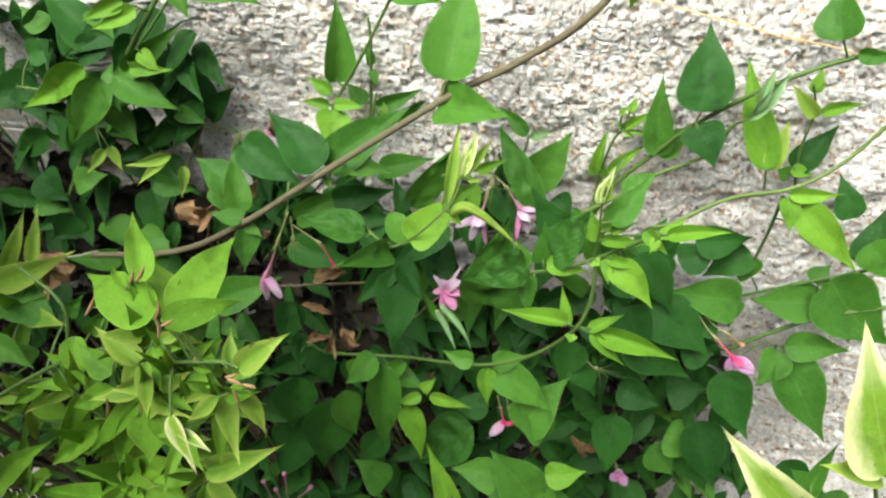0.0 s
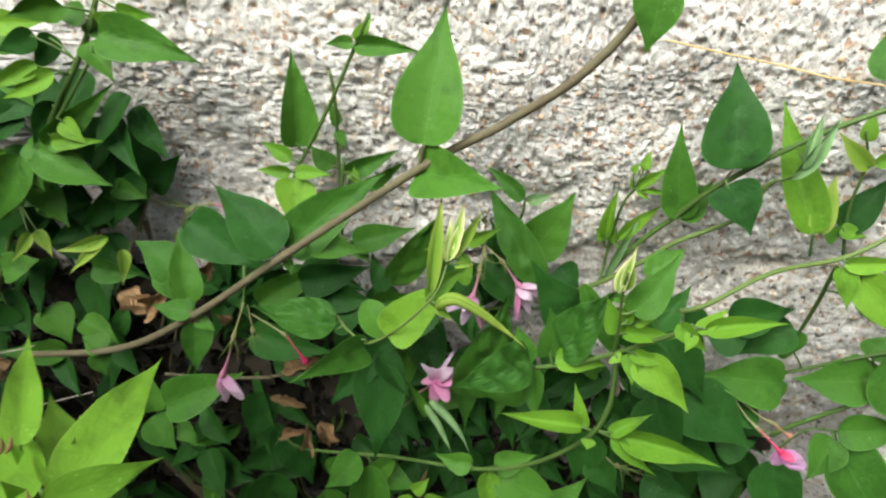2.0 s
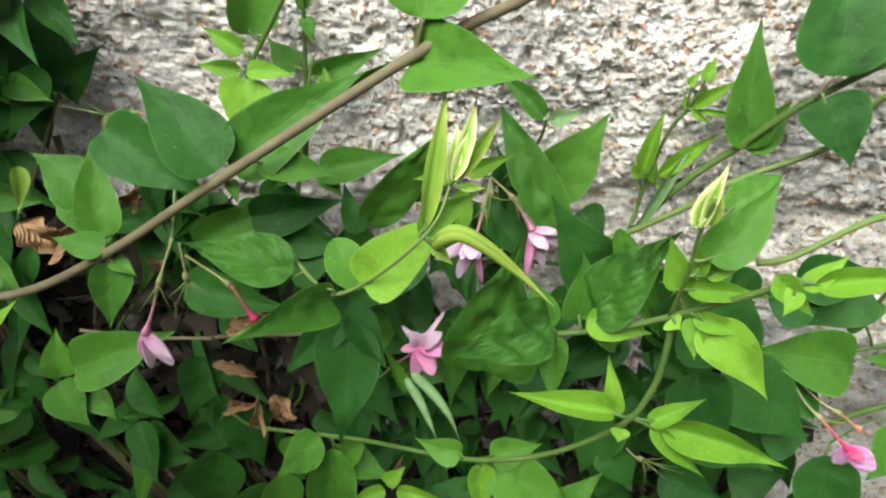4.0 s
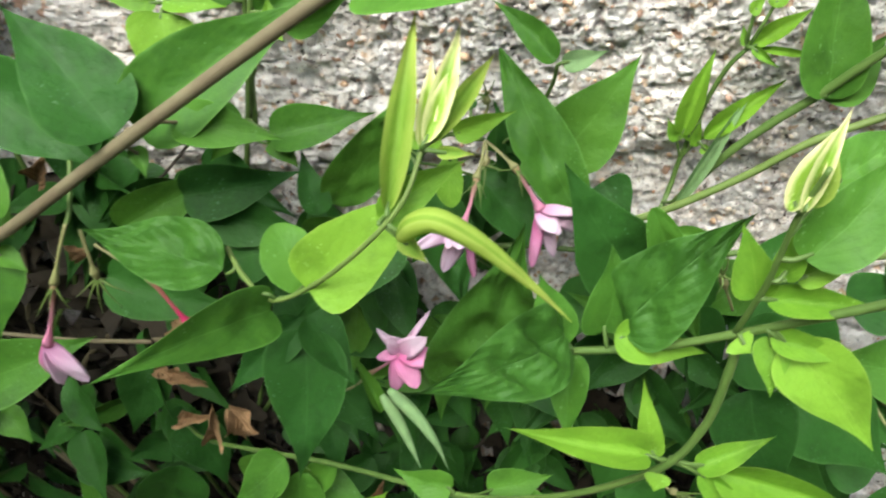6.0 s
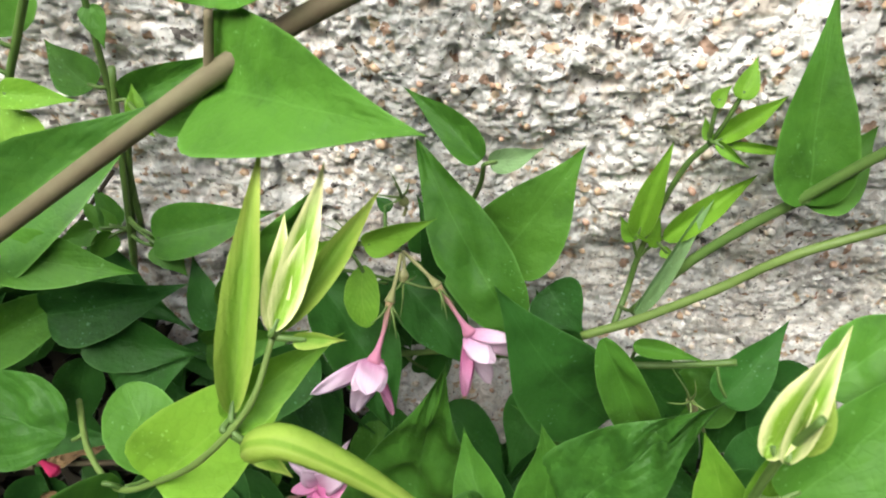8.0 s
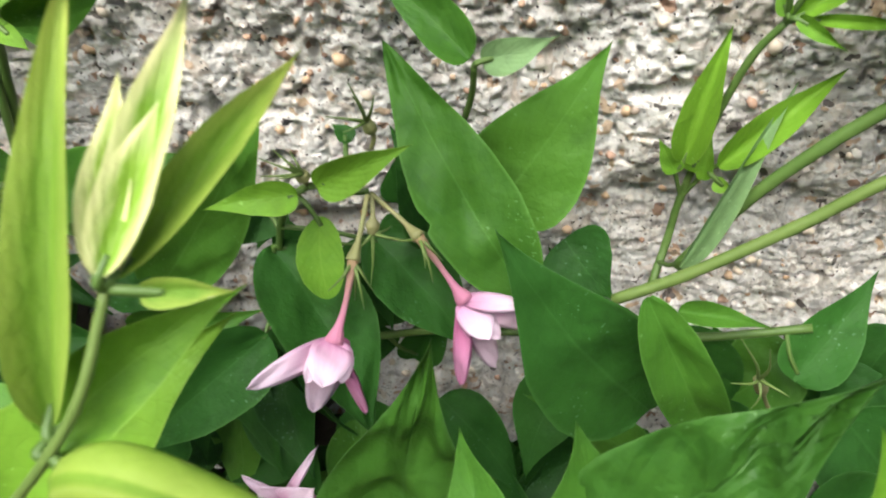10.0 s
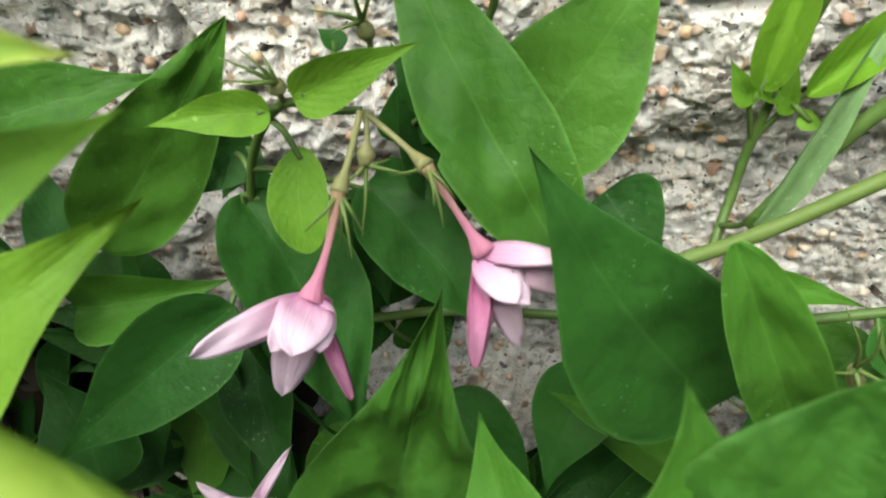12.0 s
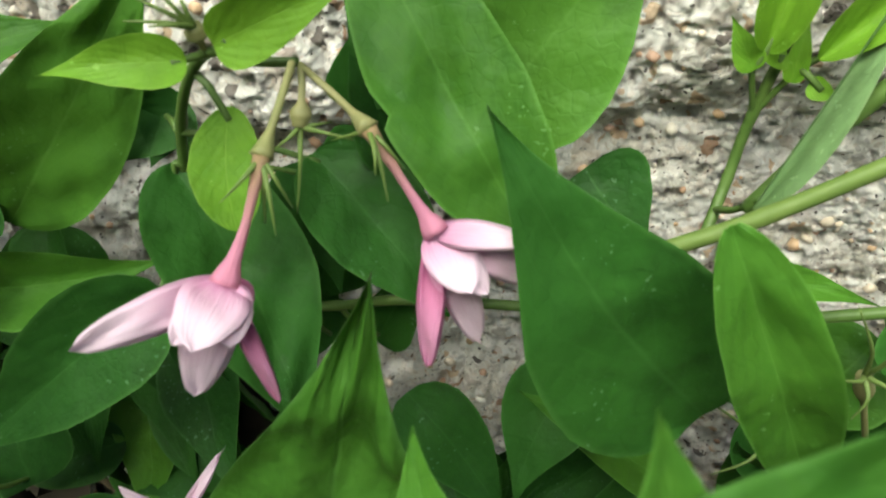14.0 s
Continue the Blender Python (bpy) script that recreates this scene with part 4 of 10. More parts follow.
leaf(shoot_near_bud, (-0.0541, 0.2820, 0.9873), (-0.0376, 0.2968, 0.9951), (0.28, -0.67, 0.68), 0.0084, "l")
leaf(shoot_near_bud, (-0.0524, 0.2820, 0.9900), (-0.0509, 0.3070, 1.0242), (0.26, -0.78, 0.56), 0.0061, "y", fold=0.8, shape=3)
leaf(shoot_near_bud, (-0.0460, 0.2890, 1.0025), (-0.0422, 0.3100, 1.0203), (0.25, -0.65, 0.72), 0.0050, "v", shape=3)
leaf(shoot_near_bud, (-0.0449, 0.2890, 1.0031), (-0.0350, 0.3160, 1.0108), (0.41, -0.38, 0.83), 0.0045, "y", fold=1.2, shape=3)
leaf(shoot_near_bud, (-0.0465, 0.2890, 1.0025), (-0.0468, 0.3020, 1.0155), (0.23, -0.68, 0.69), 0.0043, "v", shape=3)
leaf(shoot_near_bud, (-0.0455, 0.2880, 1.0041), (-0.0430, 0.3020, 1.0141), (0.26, -0.59, 0.76), 0.0047, "v", shape=3)
leaf(shoot_near_bud, (-0.0432, 0.2890, 1.0016), (-0.0350, 0.2903, 1.0012), (0.16, -0.82, 0.55), 0.0028, "y", fold=1.2)
rolled_leaf(shoot_near_bud, [(-0.0482, 0.2765, 0.9880), (-0.0446, 0.2760, 0.9932), (-0.0397, 0.2755, 0.9949), (-0.0316, 0.2750, 0.9909), (-0.0230, 0.2745, 0.9842), (-0.0167, 0.2740, 0.9789), (-0.0107, 0.2735, 0.9733)], 0.0051, "y")
leaf(shoot_near_bud, (-0.0491, 0.2800, 0.9847), (-0.0425, 0.2779, 0.9800), (0.13, -0.83, 0.55), 0.0042, "y")

shoot_middle = shoot("lime green jasmine shoot with paired quilted leaves on an arching stem")
stem(shoot_middle, [(-0.0089, 0.2900, 0.9428), (0.0101, 0.2860, 0.9540), (0.0251, 0.2820, 0.9675), (0.0379, 0.2770, 0.9822), (0.0464, 0.2740, 0.9919), (0.0505, 0.2720, 0.9986)], 0.001, 0.001, "green")
stem(shoot_middle, [(0.0262, 0.2820, 0.9677), (0.0272, 0.2800, 0.9564), (0.0268, 0.2780, 0.9355), (0.0197, 0.2770, 0.9141), (-0.0033, 0.2820, 0.8808), (-0.0345, 0.2890, 0.8567), (-0.0887, 0.3060, 0.8299), (-0.1505, 0.3220, 0.7990), (-0.1701, 0.3320, 0.7915)], 0.0011, 0.001, "green")
leaf(shoot_middle, (-0.0097, 0.2900, 0.9495), (-0.0412, 0.2560, 0.9634), (0.61, -0.27, 0.74), 0.0207, "q", fold=0.6, curl=0.3)
leaf(shoot_middle, (-0.0086, 0.2890, 0.9468), (-0.0179, 0.3120, 0.9483), (-0.34, -0.20, 0.92), 0.0109, "m")
leaf(shoot_middle, (-0.0007, 0.2900, 0.9525), (-0.0028, 0.2970, 0.9758), (0.26, -0.92, 0.30), 0.0155, "m")
leaf(shoot_middle, (0.0032, 0.2900, 0.9549), (0.0245, 0.2950, 0.9920), (-0.44, -0.82, 0.36), 0.0215, "q", fold=0.7)
leaf(shoot_middle, (-0.0073, 0.2900, 0.9428), (-0.0048, 0.2748, 0.9228), (-0.17, -0.79, 0.58), 0.0110, "m")
leaf(shoot_middle, (0.0017, 0.2880, 0.9544), (0.0246, 0.2886, 0.9521), (0.09, -0.70, 0.71), 0.0110, "l")
leaf(shoot_middle, (0.0253, 0.2800, 0.9817), (0.0189, 0.2863, 0.9959), (-0.27, -0.92, 0.29), 0.0090, "l")
stem(shoot_middle, [(0.0253, 0.2820, 0.9682), (0.0250, 0.2780, 0.9879), (0.0237, 0.2760, 1.0062), (0.0240, 0.2740, 1.0192)], 0.0007, 0.0005, "green")
leaf(shoot_middle, (0.0214, 0.2750, 1.0087), (0.0261, 0.2818, 1.0228), (-0.36, -0.79, 0.50), 0.0046, "v", fold=1.2, shape=3)
leaf(shoot_middle, (0.0232, 0.2740, 1.0095), (0.0267, 0.2823, 1.0259), (-0.36, -0.80, 0.48), 0.0033, "v", fold=1.2, shape=3)
leaf(shoot_middle, (0.0250, 0.2750, 1.0101), (0.0258, 0.2805, 1.0214), (0.02, -0.90, 0.44), 0.0038, "y", fold=1.2, shape=3)
leaf(shoot_middle, (0.0291, 0.2770, 0.9961), (0.0440, 0.2914, 1.0176), (-0.11, -0.79, 0.60), 0.0138, "m")
leaf(shoot_middle, (0.0331, 0.2900, 1.0045), (0.0471, 0.2998, 1.0125), (-0.05, -0.58, 0.81), 0.0112, "m", shape=4)
leaf(shoot_middle, (0.0302, 0.2790, 0.9893), (0.0428, 0.2821, 0.9954), (-0.17, -0.70, 0.70), 0.0061, "l")
leaf(shoot_middle, (0.0267, 0.2790, 0.9829), (0.0505, 0.2793, 0.9843), (-0.04, -0.65, 0.76), 0.0069, "l")
leaf(shoot_middle, (0.0276, 0.2780, 0.9894), (0.0286, 0.2850, 1.0034), (-0.48, -0.77, 0.42), 0.0059, "l")
leaf(shoot_middle, (0.0321, 0.2800, 0.9709), (0.0335, 0.2712, 0.9610), (-0.28, -0.74, 0.62), 0.0079, "l")
leaf(shoot_middle, (0.0350, 0.2790, 0.9702), (0.0575, 0.2671, 0.9528), (-0.04, -0.85, 0.53), 0.0159, "l")
leaf(shoot_middle, (0.0311, 0.2790, 0.9720), (0.0492, 0.2769, 0.9703), (-0.03, -0.77, 0.64), 0.0063, "l")
leaf(shoot_middle, (0.0254, 0.2800, 0.9690), (0.0284, 0.2770, 0.9679), (-0.36, -0.61, 0.71), 0.0069, "l")
leaf(shoot_middle, (0.0177, 0.2770, 0.9212), (0.0115, 0.2864, 0.9417), (0.03, -0.91, 0.42), 0.0067, "l")
leaf(shoot_middle, (0.0163, 0.2770, 0.9219), (-0.0215, 0.2737, 0.9285), (0.19, -0.43, 0.88), 0.0102, "l", fold=2)
leaf(shoot_middle, (0.0296, 0.2770, 0.9193), (0.0476, 0.2837, 0.9297), (-0.26, -0.54, 0.80), 0.0072, "l")
leaf(shoot_middle, (0.0308, 0.2770, 0.9178), (0.0527, 0.2693, 0.9029), (0.08, -0.83, 0.56), 0.0073, "l")
leaf(shoot_middle, (0.0344, 0.2780, 0.9173), (0.0809, 0.2762, 0.9073), (0.11, -0.77, 0.63), 0.0125, "l", fold=2)
leaf(shoot_middle, (0.0202, 0.2760, 0.9152), (0.0201, 0.2723, 0.9114), (-0.07, -0.72, 0.69), 0.0069, "l")
leaf(shoot_middle, (-0.0361, 0.2900, 0.8591), (-0.0571, 0.2912, 0.8625), (0.06, -0.76, 0.65), 0.0126, "m")
leaf(shoot_middle, (-0.0273, 0.2890, 0.8564), (-0.0233, 0.2761, 0.8339), (0.26, -0.82, 0.51), 0.0122, "l")
leaf(shoot_middle, (-0.0217, 0.2900, 0.8540), (0.0193, 0.2814, 0.8310), (0.26, -0.65, 0.71), 0.0232, "m")
leaf(shoot_middle, (-0.0239, 0.2920, 0.8577), (-0.0019, 0.3000, 0.8620), (0.06, -0.61, 0.79), 0.0138, "m")
leaf(shoot_middle, (0.0454, 0.2720, 0.9990), (0.0571, 0.2669, 0.9902), (-0.17, -0.93, 0.32), 0.0074, "l")
leaf(shoot_middle, (0.0525, 0.2700, 0.9972), (0.0625, 0.2762, 1.0060), (-0.31, -0.57, 0.76), 0.0061, "l")
leaf(shoot_middle, (0.0546, 0.2700, 0.9988), (0.0841, 0.2731, 1.0038), (-0.04, -0.71, 0.70), 0.0077, "l", fold=2)
leaf(shoot_middle, (0.0509, 0.2700, 0.9969), (0.0484, 0.2653, 0.9904), (-0.37, -0.68, 0.64), 0.0054, "l")
leaf(shoot_middle, (-0.0927, 0.3140, 0.9088), (-0.1158, 0.2962, 0.8834), (0.09, -0.85, 0.52), 0.0152, "d")
leaf(shoot_middle, (-0.0903, 0.3140, 0.9099), (-0.0710, 0.3027, 0.8919), (0.57, -0.26, 0.78), 0.0168, "d")
leaf(shoot_middle, (-0.0910, 0.3120, 0.9065), (-0.0881, 0.2822, 0.8607), (0.25, -0.80, 0.54), 0.0276, "d")
leaf(shoot_middle, (-0.1034, 0.3080, 0.8140), (-0.1019, 0.2880, 0.7334), (0.29, -0.93, 0.24), 0.0256, "m")
leaf(shoot_middle, (-0.1092, 0.3100, 0.8195), (-0.1303, 0.2954, 0.8003), (-0.15, -0.70, 0.70), 0.0199, "m")
leaf(shoot_middle, (-0.0983, 0.3120, 0.8063), (-0.0715, 0.3071, 0.7977), (0.22, -0.39, 0.90), 0.0162, "m")
leaf(shoot_middle, (-0.1072, 0.3420, 0.8435), (-0.0717, 0.3264, 0.8149), (0.33, -0.59, 0.74), 0.0226, "d")
rolled_leaf(shoot_middle, [(-0.0646, 0.3080, 0.8808), (-0.0580, 0.3040, 0.8729), (-0.0520, 0.2990, 0.8643), (-0.0485, 0.2960, 0.8578)], 0.0040, "p")
rolled_leaf(shoot_middle, [(-0.0614, 0.3060, 0.8880), (-0.0514, 0.3020, 0.8815), (-0.0432, 0.2970, 0.8743), (-0.0381, 0.2940, 0.8635)], 0.0044, "p")
leaf(shoot_middle, (-0.0652, 0.3080, 0.8701), (-0.0770, 0.3181, 0.8877), (0.47, -0.59, 0.65), 0.0054, "m", fold=2, shape=3)
fl = flower(shoot_middle, [(-0.0960, 0.3360, 0.8323), (-0.0850, 0.3340, 0.8433), (-0.0757, 0.3310, 0.8597)], (-0.0624, 0.3270, 0.8814), "pink", "open star shaped pink jasmine flower")
petal(fl, (-0.0624, 0.3270, 0.8814), (-0.0706, 0.3270, 0.8930), (0.19, -0.61, 0.77), 0.0034, "pale")
petal(fl, (-0.0624, 0.3270, 0.8814), (-0.0516, 0.3300, 0.9043), (0.12, -0.64, 0.76), 0.0026, "pale")
petal(fl, (-0.0624, 0.3270, 0.8814), (-0.0520, 0.3240, 0.8961), (0.12, -0.61, 0.78), 0.0080, "pale")
petal(fl, (-0.0624, 0.3270, 0.8814), (-0.0654, 0.3250, 0.8923), (0.17, -0.60, 0.78), 0.0070, "pale")
petal(fl, (-0.0624, 0.3270, 0.8814), (-0.0463, 0.3210, 0.8880), (0.10, -0.59, 0.80), 0.0088, "pink")
petal(fl, (-0.0624, 0.3270, 0.8814), (-0.0547, 0.3200, 0.8706), (0.12, -0.55, 0.82), 0.0082, "pink")
petal(fl, (-0.0624, 0.3270, 0.8814), (-0.0632, 0.3210, 0.8646), (0.15, -0.54, 0.83), 0.0070, "pink")
petal(fl, (-0.0624, 0.3270, 0.8814), (-0.0707, 0.3240, 0.8797), (0.18, -0.58, 0.80), 0.0046, "pink")

shoot_left_flowers = shoot("jasmine shoot with closed pink flowers and shaded green leaves")
stem(shoot_left_flowers, [(-0.1655, 0.3270, 0.8623), (-0.2041, 0.3270, 0.8541), (-0.2346, 0.3220, 0.8579)], 0.001, 0.001, "brown")
stem(shoot_left_flowers, [(-0.1083, 0.3320, 0.8735), (-0.1666, 0.3290, 0.8608)], 0.001, 0.001, "brown")
stem(shoot_left_flowers, [(-0.1560, 0.3160, 0.9625), (-0.1545, 0.3060, 0.9516), (-0.1549, 0.3020, 0.9478)], 0.0007, 0.0006, "green")
fl = flower(shoot_left_flowers, [(-0.1516, 0.3000, 0.9524), (-0.1546, 0.2960, 0.9439), (-0.1581, 0.2930, 0.9340)], (-0.1696, 0.2900, 0.9062), "pink", "narrow closed pink jasmine flower")
petal(fl, (-0.1696, 0.2900, 0.9062), (-0.1620, 0.2900, 0.8874), (0.41, -0.54, 0.74), 0.0060, "pale")
petal(fl, (-0.1696, 0.2900, 0.9062), (-0.1723, 0.2900, 0.8837), (0.43, -0.53, 0.73), 0.0055, "pale")
petal(fl, (-0.1696, 0.2900, 0.9062), (-0.1735, 0.2890, 0.8910), (0.44, -0.53, 0.72), 0.0054, "pink")
sepal(fl, (-0.1581, 0.2930, 0.9340), (-0.1708, 0.2920, 0.9161))
sepal(fl, (-0.1581, 0.2930, 0.9340), (-0.1632, 0.2910, 0.9224))
sepal(fl, (-0.1581, 0.2930, 0.9340), (-0.1566, 0.2930, 0.9198))
fl = flower(shoot_left_flowers, [(-0.1569, 0.3120, 0.9322), (-0.1459, 0.3100, 0.9270), (-0.1375, 0.3080, 0.9232)], (-0.1294, 0.3070, 0.9055), "red", "tight red pink jasmine bud")
petal(fl, (-0.1294, 0.3070, 0.9055), (-0.1285, 0.3070, 0.9041), (0.33, -0.61, 0.72), 0.0027, "red")
fl = calyx(shoot_left_flowers, [(-0.1537, 0.3060, 0.9444), (-0.1531, 0.3040, 0.9332), (-0.1536, 0.3040, 0.9259)])
sepal(fl, (-0.1536, 0.3040, 0.9259), (-0.1612, 0.3020, 0.9114))
sepal(fl, (-0.1536, 0.3040, 0.9259), (-0.1557, 0.3020, 0.9106))
sepal(fl, (-0.1536, 0.3040, 0.9259), (-0.1491, 0.3040, 0.9125))
sepal(fl, (-0.1536, 0.3040, 0.9259), (-0.1446, 0.3060, 0.9182))
sepal(fl, (-0.1536, 0.3040, 0.9259), (-0.1628, 0.3020, 0.9169))
sepal(fl, (-0.1536, 0.3040, 0.9259), (-0.1516, 0.3080, 0.9224))
leaf(shoot_left_flowers, (-0.1664, 0.3360, 0.9157), (-0.1244, 0.3531, 0.9356), (0.13, -0.87, 0.48), 0.0175, "m")
leaf(shoot_left_flowers, (-0.1308, 0.3400, 0.9274), (-0.0949, 0.3394, 0.9234), (0.05, -0.85, 0.53), 0.0192, "d")
leaf(shoot_left_flowers, (-0.0945, 0.3480, 0.9252), (-0.1040, 0.3612, 0.9428), (0.32, -0.67, 0.67), 0.0109, "d")
leaf(shoot_left_flowers, (-0.2106, 0.2880, 0.8751), (-0.1645, 0.3031, 0.8952), (-0.05, -0.74, 0.67), 0.0248, "m")
leaf(shoot_left_flowers, (-0.2221, 0.2900, 0.8645), (-0.2236, 0.3008, 0.8866), (0.53, -0.75, 0.40), 0.0139, "m")
leaf(shoot_left_flowers, (-0.2241, 0.2890, 0.8607), (-0.2077, 0.2799, 0.8433), (0.44, -0.55, 0.71), 0.0184, "m")
leaf(shoot_left_flowers, (-0.2134, 0.2920, 0.8508), (-0.1991, 0.2858, 0.8420), (0.22, -0.59, 0.78), 0.0123, "m")
leaf(shoot_left_flowers, (-0.1670, 0.3220, 0.9059), (-0.1187, 0.3229, 0.8974), (0.13, -0.72, 0.68), 0.0199, "d")
leaf(shoot_left_flowers, (-0.1388, 0.3380, 0.9341), (-0.0991, 0.3478, 0.9434), (0.08, -0.83, 0.55), 0.0191, "d")
leaf(shoot_left_flowers, (-0.1222, 0.3320, 0.9124), (-0.0993, 0.3396, 0.9215), (-0.10, -0.62, 0.78), 0.0204, "d")
leaf(shoot_left_flowers, (-0.1846, 0.3400, 0.8285), (-0.1904, 0.3200, 0.7952), (0.46, -0.80, 0.40), 0.0239, "d")
leaf(shoot_left_flowers, (-0.1046, 0.3380, 0.8630), (-0.1196, 0.3513, 0.8882), (0.26, -0.78, 0.57), 0.0246, "d")
stem(shoot_left_flowers, [(-0.1720, 0.3320, 0.7910), (-0.1833, 0.3380, 0.7738)], 0.0008, 0.0008, "green")

shoot_wall_left = shoot("leafy jasmine stems with dark and yellow edged leaves climbing the wall")
stem(shoot_wall_left, [(-0.3472, 0.3400, 0.8969), (-0.3022, 0.3420, 0.9644), (-0.2712, 0.3440, 1.0062), (-0.2279, 0.3480, 1.0605), (-0.2141, 0.3500, 1.0828)], 0.0016, 0.0014, "green")
stem(shoot_wall_left, [(-0.2728, 0.3400, 1.0048), (-0.2438, 0.3380, 1.0318), (-0.2153, 0.3360, 1.0617)], 0.001, 0.0008, "green")
stem(shoot_wall_left, [(-0.3446, 0.3380, 0.9905), (-0.3121, 0.3360, 0.9920), (-0.2789, 0.3380, 0.9957)], 0.0009, 0.0008, "green")
stem(shoot_wall_left, [(-0.2588, 0.3520, 0.9174), (-0.2406, 0.3600, 0.9516), (-0.2319, 0.3640, 0.9684)], 0.0009, 0.0008, "brown")
leaf(shoot_wall_left, (-0.2102, 0.3380, 1.0709), (-0.1649, 0.3402, 1.0591), (0.18, -0.82, 0.54), 0.0207, "m")
leaf(shoot_wall_left, (-0.2401, 0.3620, 0.9666), (-0.2544, 0.3760, 1.0143), (0.63, -0.68, 0.39), 0.0359, "d")
leaf(shoot_wall_left, (-0.2344, 0.3680, 0.9656), (-0.2135, 0.3760, 0.9864), (0.15, -0.96, 0.22), 0.0165, "d")
leaf(shoot_wall_left, (-0.2300, 0.3580, 0.9685), (-0.2589, 0.3521, 0.9685), (0.16, -0.75, 0.64), 0.0116, "m")
leaf(shoot_wall_left, (-0.2823, 0.3480, 1.0186), (-0.3213, 0.3599, 1.0511), (0.38, -0.63, 0.68), 0.0257, "d")
leaf(shoot_wall_left, (-0.2847, 0.3340, 1.0074), (-0.3264, 0.3164, 0.9884), (0.29, -0.93, 0.23), 0.0158, "l")
leaf(shoot_wall_left, (-0.2857, 0.3360, 1.0000), (-0.3000, 0.3115, 0.9660), (0.57, -0.76, 0.31), 0.0224, "m")
leaf(shoot_wall_left, (-0.2607, 0.3360, 1.0112), (-0.2257, 0.3579, 1.0380), (0.41, -0.89, 0.20), 0.0141, "m")
leaf(shoot_wall_left, (-0.2540, 0.3340, 1.0162), (-0.2265, 0.3366, 1.0163), (0.09, -0.92, 0.38), 0.0085, "l")
leaf(shoot_wall_left, (-0.2500, 0.3400, 1.0540), (-0.2725, 0.3294, 1.0439), (0.34, -0.92, 0.19), 0.0098, "l")
leaf(shoot_wall_left, (-0.2184, 0.3380, 1.0664), (-0.2044, 0.3303, 1.0516), (0.47, -0.52, 0.71), 0.0124, "m")
leaf(shoot_wall_left, (-0.2211, 0.3480, 1.0751), (-0.2371, 0.3462, 1.0764), (0.14, -0.79, 0.60), 0.0114, "m")
leaf(shoot_wall_left, (-0.2902, 0.3520, 1.0625), (-0.2990, 0.3565, 1.0730), (0.58, -0.45, 0.68), 0.0182, "m")
leaf(shoot_wall_left, (-0.2736, 0.3480, 1.0705), (-0.2450, 0.3508, 1.0704), (0.09, -0.92, 0.38), 0.0126, "l")
leaf(shoot_wall_left, (-0.3126, 0.3460, 1.0288), (-0.3285, 0.3498, 1.0403), (0.31, -0.69, 0.66), 0.0156, "m")
leaf(shoot_wall_left, (-0.2691, 0.3560, 1.0555), (-0.2940, 0.3597, 1.0692), (0.14, -0.86, 0.49), 0.0182, "m")
leaf(shoot_wall_left, (-0.2785, 0.3380, 0.9964), (-0.2645, 0.3325, 0.9853), (0.34, -0.61, 0.72), 0.0128, "m")
leaf(shoot_wall_left, (-0.2103, 0.3400, 1.0757), (-0.2016, 0.3439, 1.0802), (0.33, -0.93, 0.17), 0.0081, "l")
leaf(shoot_wall_left, (-0.2049, 0.3480, 1.0783), (-0.1875, 0.3492, 1.0755), (0.08, -0.99, 0.08), 0.0087, "l")
leaf(shoot_wall_left, (-0.2872, 0.3320, 0.9572), (-0.2777, 0.3248, 0.9436), (0.49, -0.58, 0.65), 0.0073, "y", shape=6)
leaf(shoot_wall_left, (-0.2431, 0.3320, 0.9576), (-0.2732, 0.3226, 0.9509), (0.20, -0.90, 0.39), 0.0078, "y", shape=6)
leaf(shoot_wall_left, (-0.2360, 0.3300, 0.9515), (-0.2352, 0.3195, 0.9340), (0.81, -0.48, 0.33), 0.0077, "y", shape=6)
leaf(shoot_wall_left, (-0.2455, 0.3300, 0.9559), (-0.2652, 0.3171, 0.9393), (0.15, -0.86, 0.49), 0.0067, "y", shape=6)
leaf(shoot_wall_left, (-0.2899, 0.3300, 0.9567), (-0.3010, 0.3193, 0.9421), (0.43, -0.85, 0.30), 0.0073, "y", shape=6)
leaf(shoot_wall_left, (-0.3248, 0.3480, 0.9582), (-0.3503, 0.3512, 0.9715), (0.20, -0.79, 0.58), 0.0218, "d")
leaf(shoot_wall_left, (-0.3485, 0.3520, 0.9400), (-0.3193, 0.3670, 0.9603), (0.32, -0.92, 0.22), 0.0219, "d")
leaf(shoot_wall_left, (-0.3265, 0.3320, 0.9209), (-0.3025, 0.3390, 0.9278), (0.03, -0.75, 0.66), 0.0186, "m")
leaf(shoot_wall_left, (-0.3601, 0.3420, 0.9183), (-0.3403, 0.3346, 0.9012), (0.13, -0.85, 0.51), 0.0263, "d")
leaf(shoot_wall_left, (-0.3730, 0.3360, 0.8919), (-0.3428, 0.3373, 0.8894), (0.08, -0.79, 0.60), 0.0156, "m")
leaf(shoot_wall_left, (-0.2620, 0.3320, 0.9332), (-0.2316, 0.3335, 0.9309), (0.09, -0.79, 0.61), 0.0139, "m")
leaf(shoot_wall_left, (-0.3132, 0.3360, 0.8897), (-0.2964, 0.3251, 0.8695), (0.53, -0.48, 0.70), 0.0228, "m")
leaf(shoot_wall_left, (-0.3429, 0.3380, 0.8838), (-0.3603, 0.3269, 0.8692), (0.51, -0.86, 0.05), 0.0230, "d")
leaf(shoot_wall_left, (-0.2866, 0.3320, 0.8869), (-0.2624, 0.3270, 0.8734), (0.33, -0.52, 0.79), 0.0150, "m")
